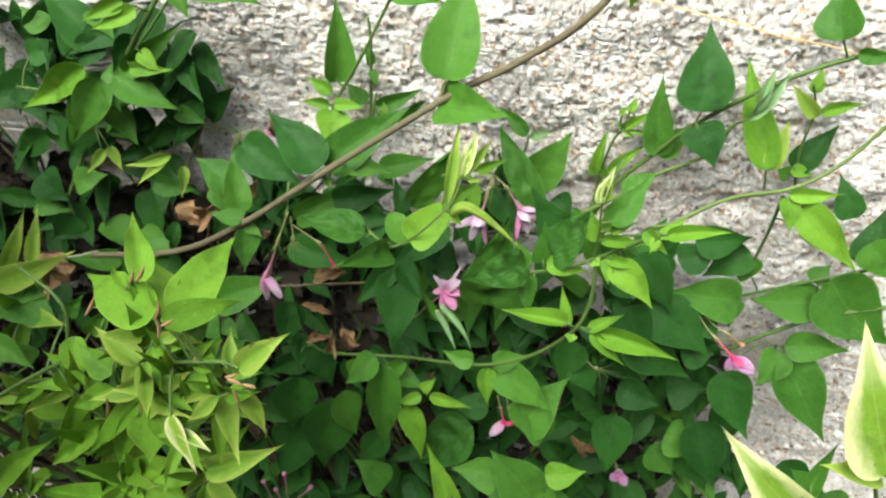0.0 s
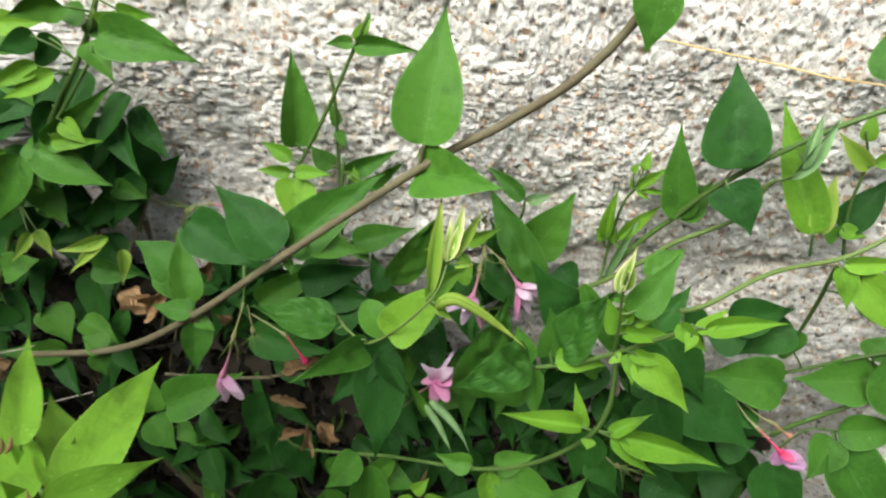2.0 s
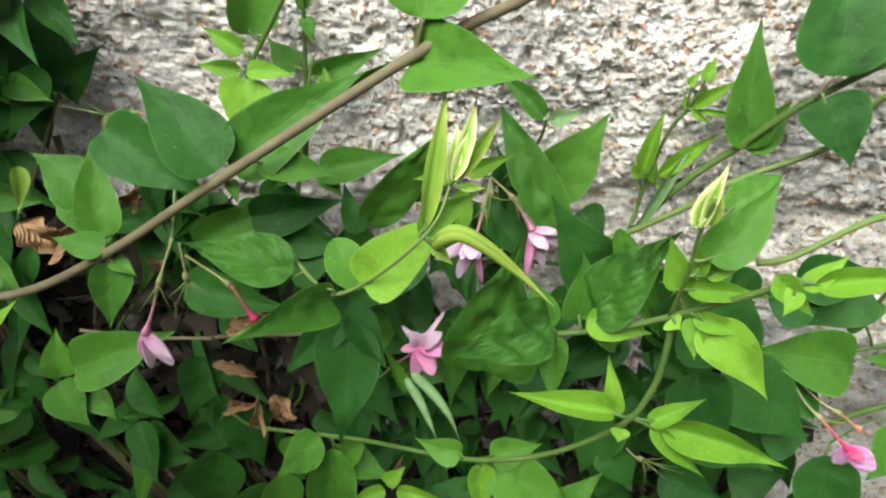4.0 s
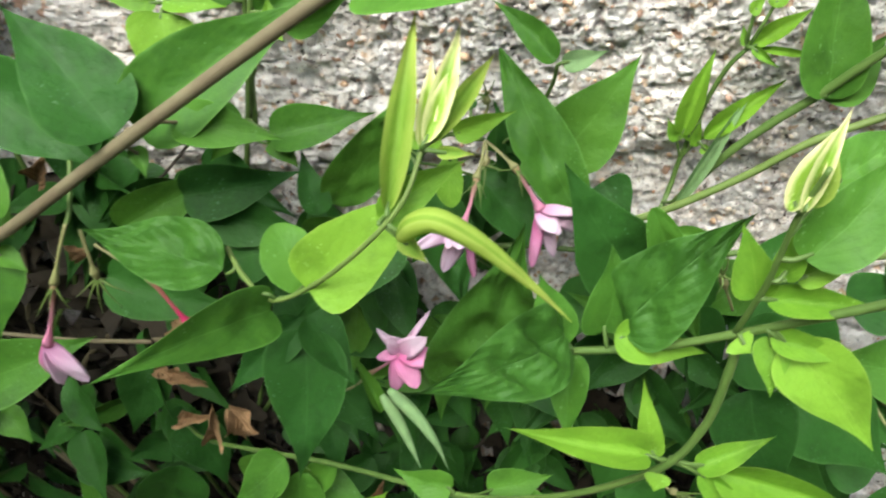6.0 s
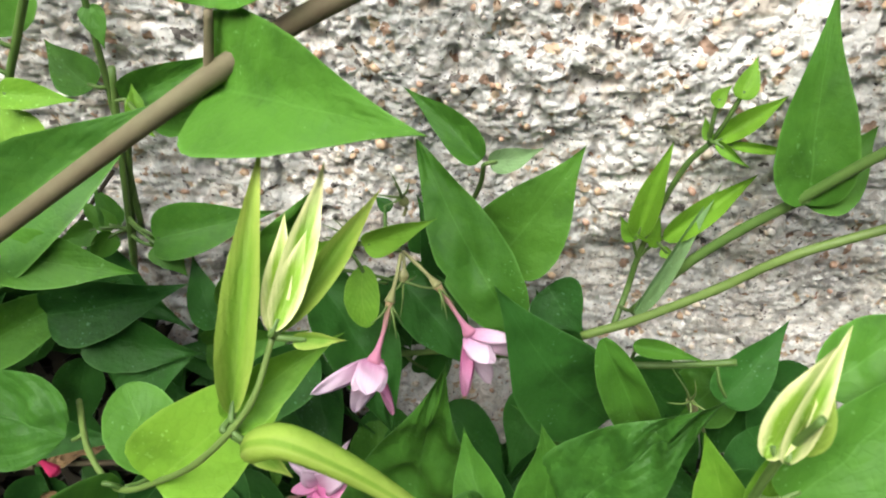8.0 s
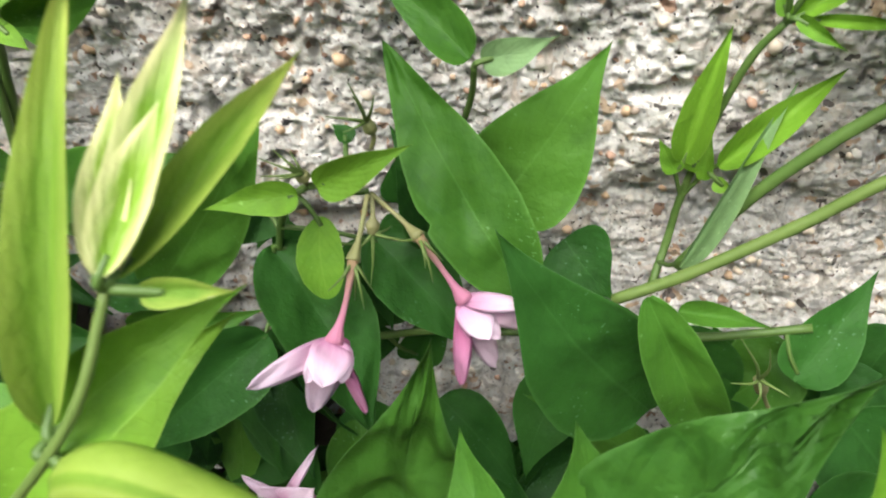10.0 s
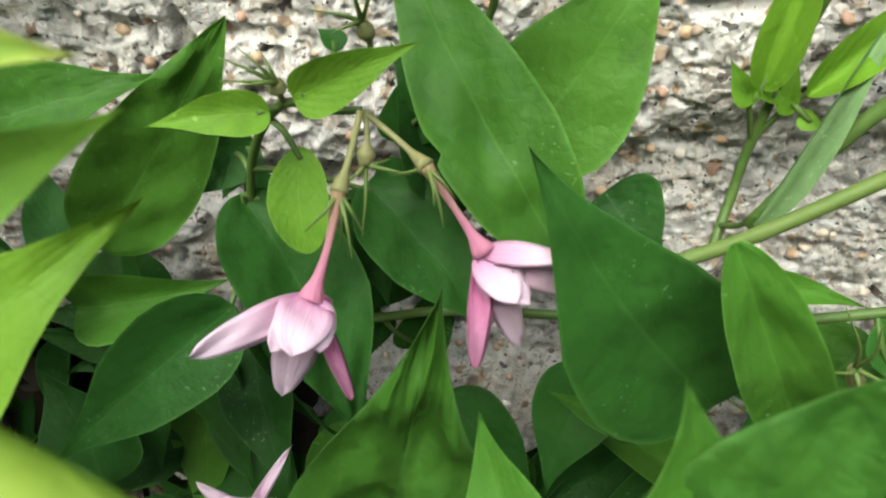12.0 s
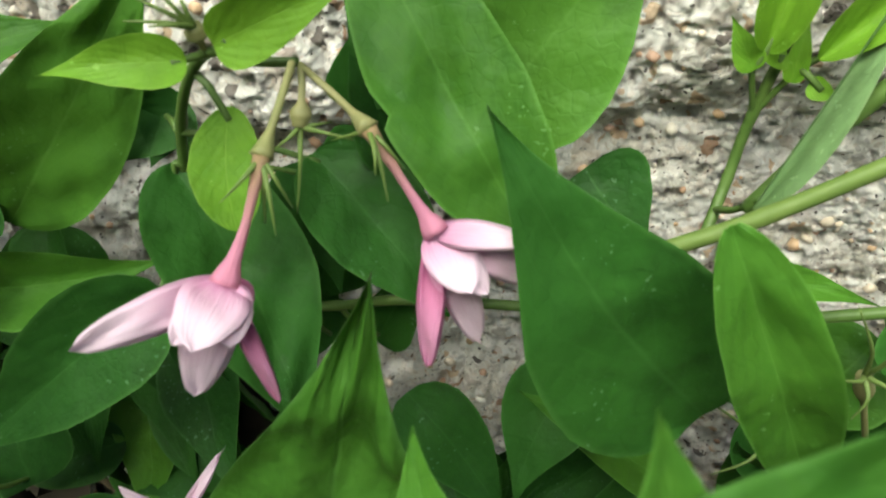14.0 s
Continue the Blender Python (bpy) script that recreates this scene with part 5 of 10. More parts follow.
leaf(shoot_wall_left, (-0.3397, 0.3520, 1.0063), (-0.3177, 0.3584, 1.0120), (0.11, -0.85, 0.51), 0.0170, "d")
leaf(shoot_wall_left, (-0.3563, 0.3520, 0.9819), (-0.3372, 0.3405, 0.9607), (0.44, -0.57, 0.70), 0.0209, "d")
fl = calyx(shoot_wall_left, [(-0.2143, 0.3560, 0.9506), (-0.2086, 0.3540, 0.9589), (-0.2025, 0.3520, 0.9677)])
sepal(fl, (-0.2025, 0.3520, 0.9677), (-0.2222, 0.3500, 0.9713))
sepal(fl, (-0.2025, 0.3520, 0.9677), (-0.2104, 0.3500, 0.9747))
sepal(fl, (-0.2025, 0.3520, 0.9677), (-0.2008, 0.3480, 0.9527))
sepal(fl, (-0.2025, 0.3520, 0.9677), (-0.2087, 0.3480, 0.9506))
sepal(fl, (-0.2025, 0.3520, 0.9677), (-0.1897, 0.3560, 0.9686))
sepal(fl, (-0.2025, 0.3520, 0.9677), (-0.1936, 0.3580, 0.9709))
fl = flower(shoot_wall_left, [(-0.2077, 0.3560, 0.9617), (-0.1986, 0.3580, 0.9652), (-0.1940, 0.3600, 0.9655)], (-0.1877, 0.3620, 0.9635), "pink", "faded pale pink jasmine flower")
petal(fl, (-0.1877, 0.3620, 0.9635), (-0.1811, 0.3620, 0.9741), (0.42, -0.75, 0.52), 0.0060, "pale")
petal(fl, (-0.1877, 0.3620, 0.9635), (-0.1825, 0.3620, 0.9537), (0.41, -0.73, 0.55), 0.0062, "pale")
leaf(shoot_wall_left, (-0.2261, 0.3420, 1.0817), (-0.2531, 0.3359, 1.0775), (0.23, -0.97, -0.08), 0.0132, "m")
leaf(shoot_wall_left, (-0.2499, 0.3460, 1.0661), (-0.2702, 0.3394, 1.0592), (0.29, -0.96, 0.06), 0.0122, "d")
leaf(shoot_wall_left, (-0.2425, 0.3400, 1.0497), (-0.2706, 0.3304, 1.0389), (0.16, -0.90, 0.40), 0.0098, "l")
leaf(shoot_wall_left, (-0.2795, 0.3480, 1.0251), (-0.2955, 0.3348, 1.0072), (0.31, -0.88, 0.37), 0.0179, "d")
leaf(shoot_wall_left, (-0.2583, 0.3500, 1.0288), (-0.2694, 0.3362, 1.0085), (0.68, -0.72, 0.12), 0.0145, "d")
leaf(shoot_wall_left, (-0.2994, 0.3460, 0.9870), (-0.2786, 0.3548, 0.9985), (0.13, -0.89, 0.44), 0.0190, "d")
leaf(shoot_wall_left, (-0.2635, 0.3420, 1.0000), (-0.2829, 0.3296, 0.9840), (0.29, -0.89, 0.35), 0.0180, "m")
leaf(shoot_wall_left, (-0.2837, 0.3400, 0.9815), (-0.2641, 0.3311, 0.9623), (0.54, -0.41, 0.74), 0.0174, "m")
leaf(shoot_wall_left, (-0.3062, 0.3420, 0.9664), (-0.3176, 0.3286, 0.9457), (0.62, -0.77, 0.16), 0.0193, "d")
leaf(shoot_wall_left, (-0.2480, 0.3540, 1.0629), (-0.2565, 0.3424, 1.0467), (0.71, -0.69, 0.12), 0.0120, "d")
leaf(shoot_wall_left, (-0.2259, 0.3520, 1.0702), (-0.2109, 0.3496, 1.0621), (0.26, -0.69, 0.68), 0.0089, "m")
leaf(shoot_wall_left, (-0.2851, 0.3560, 1.0395), (-0.2695, 0.3485, 1.0246), (0.28, -0.71, 0.65), 0.0146, "m")
leaf(shoot_wall_left, (-0.2470, 0.3380, 1.0251), (-0.2331, 0.3332, 1.0157), (0.23, -0.69, 0.69), 0.0095, "l")
leaf(shoot_wall_left, (-0.2764, 0.3400, 1.0086), (-0.2588, 0.3348, 0.9973), (0.14, -0.80, 0.59), 0.0135, "m")
leaf(shoot_wall_left, (-0.2434, 0.3500, 0.9789), (-0.2222, 0.3484, 0.9736), (0.13, -0.69, 0.71), 0.0111, "m")

shoot_wall_right = shoot("thick green jasmine stem with pointed leaves against the wall")
stem(shoot_wall_right, [(0.0239, 0.3620, 0.9389), (0.0334, 0.3640, 0.9561), (0.0432, 0.3630, 0.9713), (0.0522, 0.3610, 0.9838), (0.0660, 0.3560, 1.0059), (0.0940, 0.3500, 1.0356), (0.1265, 0.3480, 1.0570), (0.1560, 0.3460, 1.0669)], 0.0014, 0.0012, "green")
stem(shoot_wall_right, [(0.0106, 0.3540, 0.9355), (0.0231, 0.3540, 0.9443), (0.0399, 0.3540, 0.9592), (0.0536, 0.3530, 0.9744), (0.0793, 0.3520, 0.9937), (0.0849, 0.3500, 1.0113), (0.0869, 0.3480, 1.0166)], 0.0013, 0.001, "lime")
leaf(shoot_wall_right, (0.0688, 0.3480, 1.0208), (0.0656, 0.3760, 1.0581), (-0.19, -0.79, 0.58), 0.0280, "d")
petiole(shoot_wall_right, [(0.0665, 0.3500, 1.0114), (0.0688, 0.3480, 1.0208)], 0.0006, 0.0005, "brown")
leaf(shoot_wall_right, (0.0677, 0.3470, 1.0134), (0.0808, 0.3346, 0.9952), (-0.01, -0.83, 0.56), 0.0223, "d", shape=1)
leaf(shoot_wall_right, (0.0546, 0.3600, 0.9835), (0.0485, 0.3760, 1.0275), (-0.10, -0.94, 0.33), 0.0171, "m")
leaf(shoot_wall_right, (0.0550, 0.3620, 0.9818), (0.0690, 0.3754, 0.9974), (-0.18, -0.66, 0.73), 0.0152, "m")
leaf(shoot_wall_right, (0.1195, 0.3440, 1.0675), (0.1169, 0.3607, 1.0888), (-0.57, -0.68, 0.46), 0.0215, "m")
leaf(shoot_wall_right, (0.1284, 0.3440, 1.0618), (0.1469, 0.3454, 1.0620), (0.07, -0.95, 0.32), 0.0079, "m")
leaf(shoot_wall_right, (0.1076, 0.3420, 0.9949), (0.0878, 0.3754, 1.0447), (-0.01, -0.83, 0.55), 0.0177, "l", shape=6)
leaf(shoot_wall_right, (0.1090, 0.3430, 0.9944), (0.1154, 0.3601, 1.0163), (-0.09, -0.77, 0.63), 0.0108, "y")
leaf(shoot_wall_right, (0.0889, 0.3360, 1.0253), (0.1062, 0.3512, 1.0477), (0.06, -0.85, 0.53), 0.0063, "p", fold=2, shape=3)
leaf(shoot_wall_right, (0.0922, 0.3360, 1.0306), (0.0972, 0.3478, 1.0506), (-0.17, -0.83, 0.53), 0.0050, "p", fold=2, shape=3)
stem(shoot_wall_right, [(0.1317, 0.3600, 0.9706), (0.1276, 0.3640, 0.9941), (0.1272, 0.3640, 1.0188), (0.1214, 0.3640, 1.0346)], 0.0008, 0.0006, "green")
stem(shoot_wall_right, [(0.1108, 0.3440, 0.9809), (0.1076, 0.3420, 0.9949)], 0.0007, 0.0006, "green")
leaf(shoot_wall_right, (0.1284, 0.3620, 1.0178), (0.1121, 0.3684, 1.0320), (-0.18, -0.96, 0.23), 0.0083, "y")
leaf(shoot_wall_right, (0.1292, 0.3620, 1.0203), (0.1512, 0.3672, 1.0258), (0.05, -0.82, 0.56), 0.0070, "l")
leaf(shoot_wall_right, (0.1235, 0.3640, 1.0300), (0.1248, 0.3714, 1.0414), (-0.32, -0.77, 0.54), 0.0070, "l")
leaf(shoot_wall_right, (0.1286, 0.3640, 0.9829), (0.1460, 0.3760, 1.0080), (-0.39, -0.70, 0.60), 0.0158, "d")
leaf(shoot_wall_right, (0.1255, 0.3600, 0.9852), (0.1384, 0.3590, 0.9831), (0.06, -0.71, 0.70), 0.0078, "l")
leaf(shoot_wall_right, (0.1261, 0.3600, 0.9815), (0.1182, 0.3604, 0.9840), (0.03, -0.97, 0.24), 0.0097, "m")

sprig_wall = shoot("small pale jasmine sprig with folded young leaves by the wall")
stem(sprig_wall, [(0.0208, 0.3660, 0.9288), (0.0234, 0.3730, 0.9366), (0.0242, 0.3750, 0.9474), (0.0260, 0.3740, 0.9674), (0.0287, 0.3730, 0.9821), (0.0322, 0.3720, 0.9898)], 0.001, 0.0007, "green")
stem(sprig_wall, [(0.0242, 0.3750, 0.9474), (0.0210, 0.3730, 0.9558)], 0.0005, 0.0005, "green")
stem(sprig_wall, [(0.0242, 0.3750, 0.9474), (0.0269, 0.3730, 0.9557), (0.0292, 0.3720, 0.9592)], 0.0005, 0.0005, "green")
leaf(sprig_wall, (0.0222, 0.3730, 0.9587), (0.0249, 0.3760, 0.9869), (-0.30, -0.95, 0.13), 0.0072, "l", fold=1.8, shape=3)
leaf(sprig_wall, (0.0286, 0.3710, 0.9591), (0.0477, 0.3760, 0.9799), (-0.32, -0.81, 0.49), 0.0070, "l", fold=1.8, shape=3)
leaf(sprig_wall, (0.0211, 0.3720, 0.9562), (0.0164, 0.3748, 0.9628), (-0.10, -0.94, 0.33), 0.0043, "l")
leaf(sprig_wall, (0.0236, 0.3720, 0.9569), (0.0247, 0.3731, 0.9600), (-0.08, -0.92, 0.37), 0.0034, "l")
leaf(sprig_wall, (0.0266, 0.3720, 0.9548), (0.0271, 0.3760, 0.9638), (-0.23, -0.88, 0.41), 0.0033, "l")
leaf(sprig_wall, (0.0286, 0.3710, 0.9555), (0.0331, 0.3691, 0.9545), (-0.23, -0.83, 0.51), 0.0033, "l")
leaf(sprig_wall, (0.0238, 0.3600, 0.9406), (0.0398, 0.3760, 0.9762), (-0.14, -0.88, 0.46), 0.0043, "p", fold=2.5, shape=3)
leaf(sprig_wall, (0.0330, 0.3710, 0.9907), (0.0472, 0.3760, 1.0022), (-0.25, -0.74, 0.63), 0.0053, "l", fold=1.8, shape=3)
leaf(sprig_wall, (0.0318, 0.3710, 0.9914), (0.0295, 0.3740, 0.9964), (-0.54, -0.80, 0.24), 0.0029, "l")
leaf(sprig_wall, (0.0332, 0.3700, 0.9917), (0.0413, 0.3653, 0.9883), (-0.37, -0.87, 0.33), 0.0028, "l")
leaf(sprig_wall, (0.0349, 0.3700, 0.9914), (0.0529, 0.3699, 0.9912), (0.00, -0.84, 0.54), 0.0025, "l", shape=3)
leaf(sprig_wall, (0.0296, 0.3700, 1.0013), (0.0333, 0.3730, 1.0052), (0.12, -0.84, 0.53), 0.0039, "l")
leaf(sprig_wall, (0.0348, 0.3690, 1.0040), (0.0370, 0.3746, 1.0120), (-0.15, -0.79, 0.60), 0.0052, "l")

shoot_right_arch = shoot("arching light green jasmine stem with drooping young leaves")
stem(shoot_right_arch, [(0.0508, 0.3000, 0.9789), (0.0619, 0.3040, 0.9804), (0.0882, 0.3180, 0.9901), (0.1191, 0.3300, 0.9929), (0.1403, 0.3380, 1.0063), (0.1574, 0.3440, 1.0330)], 0.0011, 0.001, "lime")
stem(shoot_right_arch, [(0.1169, 0.3300, 0.9874), (0.1202, 0.3400, 0.9557), (0.1217, 0.3500, 0.9216)], 0.001, 0.0009, "green")
leaf(shoot_right_arch, (0.1185, 0.3280, 0.9907), (0.1459, 0.3316, 0.9926), (0.08, -0.88, 0.47), 0.0082, "l")
leaf(shoot_right_arch, (0.1262, 0.3280, 0.9853), (0.1601, 0.3118, 0.9582), (-0.18, -0.93, 0.33), 0.0183, "l")
leaf(shoot_right_arch, (0.1181, 0.3280, 0.9884), (0.1228, 0.3177, 0.9728), (0.06, -0.82, 0.56), 0.0105, "l")
leaf(shoot_right_arch, (0.1601, 0.3460, 0.9672), (0.1501, 0.3599, 0.9869), (-0.19, -0.84, 0.50), 0.0155, "d")
leaf(shoot_right_arch, (0.1809, 0.3500, 0.9330), (0.1866, 0.3707, 0.9627), (-0.46, -0.68, 0.56), 0.0209, "d")
leaf(shoot_right_arch, (0.1328, 0.3320, 0.9687), (0.1411, 0.3256, 0.9588), (-0.07, -0.87, 0.49), 0.0074, "l")

shoot_right_low = shoot("green jasmine stems with broad leaves and one lilac flower")
stem(shoot_right_low, [(0.1202, 0.3520, 0.8908), (0.1489, 0.3520, 0.9078), (0.1697, 0.3500, 0.9214), (0.1985, 0.3480, 0.9407)], 0.0011, 0.001, "green")
stem(shoot_right_low, [(0.1256, 0.3400, 0.8541), (0.1333, 0.3400, 0.8646), (0.1518, 0.3400, 0.8828), (0.1673, 0.3400, 0.8959), (0.2054, 0.3380, 0.9179)], 0.0014, 0.0012, "green")
stem(shoot_right_low, [(0.1303, 0.3360, 0.8485), (0.1413, 0.3380, 0.8662), (0.1544, 0.3380, 0.8685)], 0.0006, 0.0005, "green")
leaf(shoot_right_low, (0.1194, 0.3380, 0.8998), (0.0739, 0.3307, 0.9071), (0.22, -0.76, 0.62), 0.0277, "m")
leaf(shoot_right_low, (0.1632, 0.3480, 0.9002), (0.1256, 0.3439, 0.8994), (0.05, -0.62, 0.78), 0.0259, "m")
leaf(shoot_right_low, (0.1666, 0.3480, 0.9203), (0.2093, 0.3309, 0.8891), (-0.13, -0.93, 0.33), 0.0407, "m")
leaf(shoot_right_low, (0.1535, 0.3340, 0.8729), (0.1938, 0.3381, 0.8731), (0.08, -0.78, 0.62), 0.0193, "m")
leaf(shoot_right_low, (0.1560, 0.3340, 0.8625), (0.1920, 0.3072, 0.8172), (0.13, -0.80, 0.58), 0.0322, "m")
leaf(shoot_right_low, (0.1532, 0.3340, 0.8673), (0.1420, 0.3192, 0.8465), (-0.23, -0.73, 0.64), 0.0202, "m")
leaf(shoot_right_low, (0.1188, 0.3460, 0.8945), (0.1186, 0.3352, 0.8785), (0.13, -0.82, 0.55), 0.0137, "m")
leaf(shoot_right_low, (0.1657, 0.3540, 0.9071), (0.1537, 0.3413, 0.8910), (-0.25, -0.66, 0.71), 0.0243, "m")
leaf(shoot_right_low, (0.1786, 0.3520, 0.9483), (0.1988, 0.3409, 0.9303), (-0.22, -0.92, 0.32), 0.0226, "m")
leaf(shoot_right_low, (0.1846, 0.3520, 0.8986), (0.2063, 0.3509, 0.8943), (0.10, -0.71, 0.69), 0.0209, "d")
leaf(shoot_right_low, (0.1251, 0.3520, 0.9099), (0.1121, 0.3585, 0.9213), (-0.00, -0.87, 0.49), 0.0174, "m")
leaf(shoot_right_low, (0.1603, 0.3520, 0.9127), (0.1681, 0.3591, 0.9227), (-0.24, -0.69, 0.68), 0.0137, "m")
leaf(shoot_right_low, (0.1270, 0.3300, 0.8461), (0.1478, 0.3060, 0.8059), (-0.24, -0.88, 0.40), 0.0286, "d")
leaf(shoot_right_low, (0.1220, 0.3320, 0.7842), (0.1426, 0.3066, 0.7401), (0.07, -0.85, 0.52), 0.0329, "d")
leaf(shoot_right_low, (0.0930, 0.3220, 0.8609), (0.1144, 0.3267, 0.8640), (-0.01, -0.52, 0.85), 0.0182, "d")
leaf(shoot_right_low, (0.0665, 0.3240, 0.8973), (0.1074, 0.3132, 0.8741), (0.18, -0.73, 0.66), 0.0336, "d")
leaf(shoot_right_low, (0.0538, 0.3180, 0.9030), (0.0728, 0.3002, 0.8722), (-0.22, -0.90, 0.39), 0.0271, "d")
leaf(shoot_right_low, (0.1098, 0.3320, 0.8864), (0.0807, 0.3289, 0.8881), (0.11, -0.56, 0.82), 0.0250, "d")
leaf(shoot_right_low, (0.0642, 0.3220, 0.7867), (0.0641, 0.2964, 0.7466), (-0.10, -0.84, 0.54), 0.0286, "d")
leaf(shoot_right_low, (0.0951, 0.3300, 0.8089), (0.1216, 0.3358, 0.8160), (-0.07, -0.63, 0.78), 0.0236, "d")
leaf(shoot_right_low, (0.0767, 0.3360, 0.9287), (0.0994, 0.3447, 0.9351), (0.07, -0.70, 0.71), 0.0201, "d")
leaf(shoot_right_low, (0.0844, 0.3420, 0.9385), (0.1179, 0.3519, 0.9412), (0.16, -0.73, 0.66), 0.0200, "d")
leaf(shoot_right_low, (0.0390, 0.3120, 0.9339), (0.0660, 0.3096, 0.9230), (0.18, -0.76, 0.62), 0.0227, "d")
leaf(shoot_right_low, (0.1022, 0.3280, 0.7655), (0.1316, 0.3253, 0.7564), (0.18, -0.60, 0.78), 0.0291, "m")
leaf(shoot_right_low, (0.0948, 0.3260, 0.7510), (0.1157, 0.3161, 0.7335), (0.29, -0.65, 0.71), 0.0259, "m")
fl = flower(shoot_right_low, [(0.0961, 0.3280, 0.8946), (0.1019, 0.3230, 0.8891), (0.1084, 0.3180, 0.8859)], (0.1201, 0.3100, 0.8793), "red", "half open lilac and red jasmine flower")
petal(fl, (0.1201, 0.3100, 0.8793), (0.1329, 0.3080, 0.8723), (-0.27, -0.64, 0.72), 0.0089, "lilac")
petal(fl, (0.1201, 0.3100, 0.8793), (0.1307, 0.3090, 0.8759), (-0.26, -0.64, 0.72), 0.0075, "lilac")
petal(fl, (0.1201, 0.3100, 0.8793), (0.1183, 0.3100, 0.8685), (-0.24, -0.64, 0.73), 0.0069, "lilac")
petal(fl, (0.1201, 0.3100, 0.8793), (0.1260, 0.3070, 0.8781), (-0.26, -0.65, 0.72), 0.0047, "red")
sepal(fl, (0.1084, 0.3180, 0.8859), (0.1226, 0.3180, 0.8869))
fl = flower(shoot_right_low, [(0.0969, 0.3280, 0.8968), (0.1081, 0.3230, 0.8906), (0.1148, 0.3200, 0.8894)], (0.1241, 0.3180, 0.8837), "brown", "withered brown jasmine bud")
petal(fl, (0.1241, 0.3180, 0.8837), (0.1250, 0.3180, 0.8828), (-0.25, -0.66, 0.70), 0.0021, "red")
fl = flower(shoot_right_low, [(-0.0200, 0.3020, 0.8114), (-0.0176, 0.2980, 0.8077), (-0.0164, 0.2960, 0.8063)], (-0.0135, 0.2920, 0.7954), "red", "red tipped jasmine bud with a white petal")
petal(fl, (-0.0135, 0.2920, 0.7954), (-0.0212, 0.2900, 0.7790), (0.06, -0.55, 0.84), 0.0072, "pale")
petal(fl, (-0.0135, 0.2920, 0.7954), (-0.0075, 0.2920, 0.7946), (0.03, -0.56, 0.83), 0.0031, "red")
fl = flower(shoot_right_low, [(-0.0142, 0.3020, 0.8132), (-0.0123, 0.2980, 0.8113), (-0.0110, 0.2960, 0.8080)], (-0.0072, 0.2920, 0.7961), "red", "tight red pink jasmine bud")
petal(fl, (-0.0072, 0.2920, 0.7961), (-0.0063, 0.2920, 0.7937), (0.03, -0.56, 0.83), 0.0024, "red")
fl = flower(shoot_right_low, [(0.0704, 0.3260, 0.7346), (0.0732, 0.3250, 0.7252), (0.0751, 0.3240, 0.7193)], (0.0782, 0.3220, 0.7113), "pink", "small pale lilac jasmine flower in shade")
petal(fl, (0.0782, 0.3220, 0.7113), (0.0873, 0.3220, 0.6994), (-0.13, -0.52, 0.85), 0.0081, "lilac")
petal(fl, (0.0782, 0.3220, 0.7113), (0.0737, 0.3220, 0.7011), (-0.11, -0.52, 0.85), 0.0072, "lilac")
petal(fl, (0.0782, 0.3220, 0.7113), (0.0786, 0.3220, 0.7198), (-0.12, -0.53, 0.84), 0.0070, "lilac")
fl = calyx(shoot_right_low, [(0.0505, 0.3480, 0.9067), (0.0454, 0.3460, 0.9169), (0.0410, 0.3440, 0.9260)])
sepal(fl, (0.0410, 0.3440, 0.9260), (0.0320, 0.3400, 0.9432))
sepal(fl, (0.0410, 0.3440, 0.9260), (0.0381, 0.3400, 0.9406))
sepal(fl, (0.0410, 0.3440, 0.9260), (0.0462, 0.3400, 0.9264))
sepal(fl, (0.0410, 0.3440, 0.9260), (0.0340, 0.3400, 0.9291))
sepal(fl, (0.0410, 0.3440, 0.9260), (0.0402, 0.3400, 0.9210))
fl = calyx(shoot_right_low, [(0.0437, 0.3480, 0.8885), (0.0387, 0.3460, 0.8983), (0.0341, 0.3440, 0.9070)])
sepal(fl, (0.0341, 0.3440, 0.9070), (0.0182, 0.3400, 0.9226))
sepal(fl, (0.0341, 0.3440, 0.9070), (0.0200, 0.3400, 0.9304))
sepal(fl, (0.0341, 0.3440, 0.9070), (0.0248, 0.3400, 0.9292))
sepal(fl, (0.0341, 0.3440, 0.9070), (0.0261, 0.3400, 0.9014))
sepal(fl, (0.0341, 0.3440, 0.9070), (0.0349, 0.3400, 0.9094))
fl = calyx(shoot_right_low, [(0.0358, 0.3120, 0.8516), (0.0397, 0.3080, 0.8518), (0.0424, 0.3060, 0.8538)])
sepal(fl, (0.0424, 0.3060, 0.8538), (0.0519, 0.3020, 0.8670))
sepal(fl, (0.0424, 0.3060, 0.8538), (0.0568, 0.3020, 0.8582))
sepal(fl, (0.0424, 0.3060, 0.8538), (0.0531, 0.3020, 0.8485))
sepal(fl, (0.0424, 0.3060, 0.8538), (0.0465, 0.3020, 0.8376))
sepal(fl, (0.0424, 0.3060, 0.8538), (0.0615, 0.3040, 0.8513))

shoot_cluster = shoot("bushy jasmine shoot tip of bright lime leaves with brown tipped buds")
stem(shoot_cluster, [(-0.3064, 0.1820, 0.8739), (-0.326, 0.222, 0.70), (-0.336, 0.262, 0.35), (-0.336, 0.3, -0.02)], 0.0018, 0.0026, "brown")
stem(shoot_cluster, [(-0.2480, 0.1920, 0.7616), (-0.268, 0.232, 0.70), (-0.278, 0.272, 0.35), (-0.278, 0.3, -0.02)], 0.0016, 0.0024, "brown")
stem(shoot_cluster, [(-0.3064, 0.1820, 0.8739), (-0.1898, 0.1670, 0.9709), (-0.1390, 0.1560, 0.9922), (-0.1074, 0.1520, 1.0057)], 0.001, 0.0008, "green")
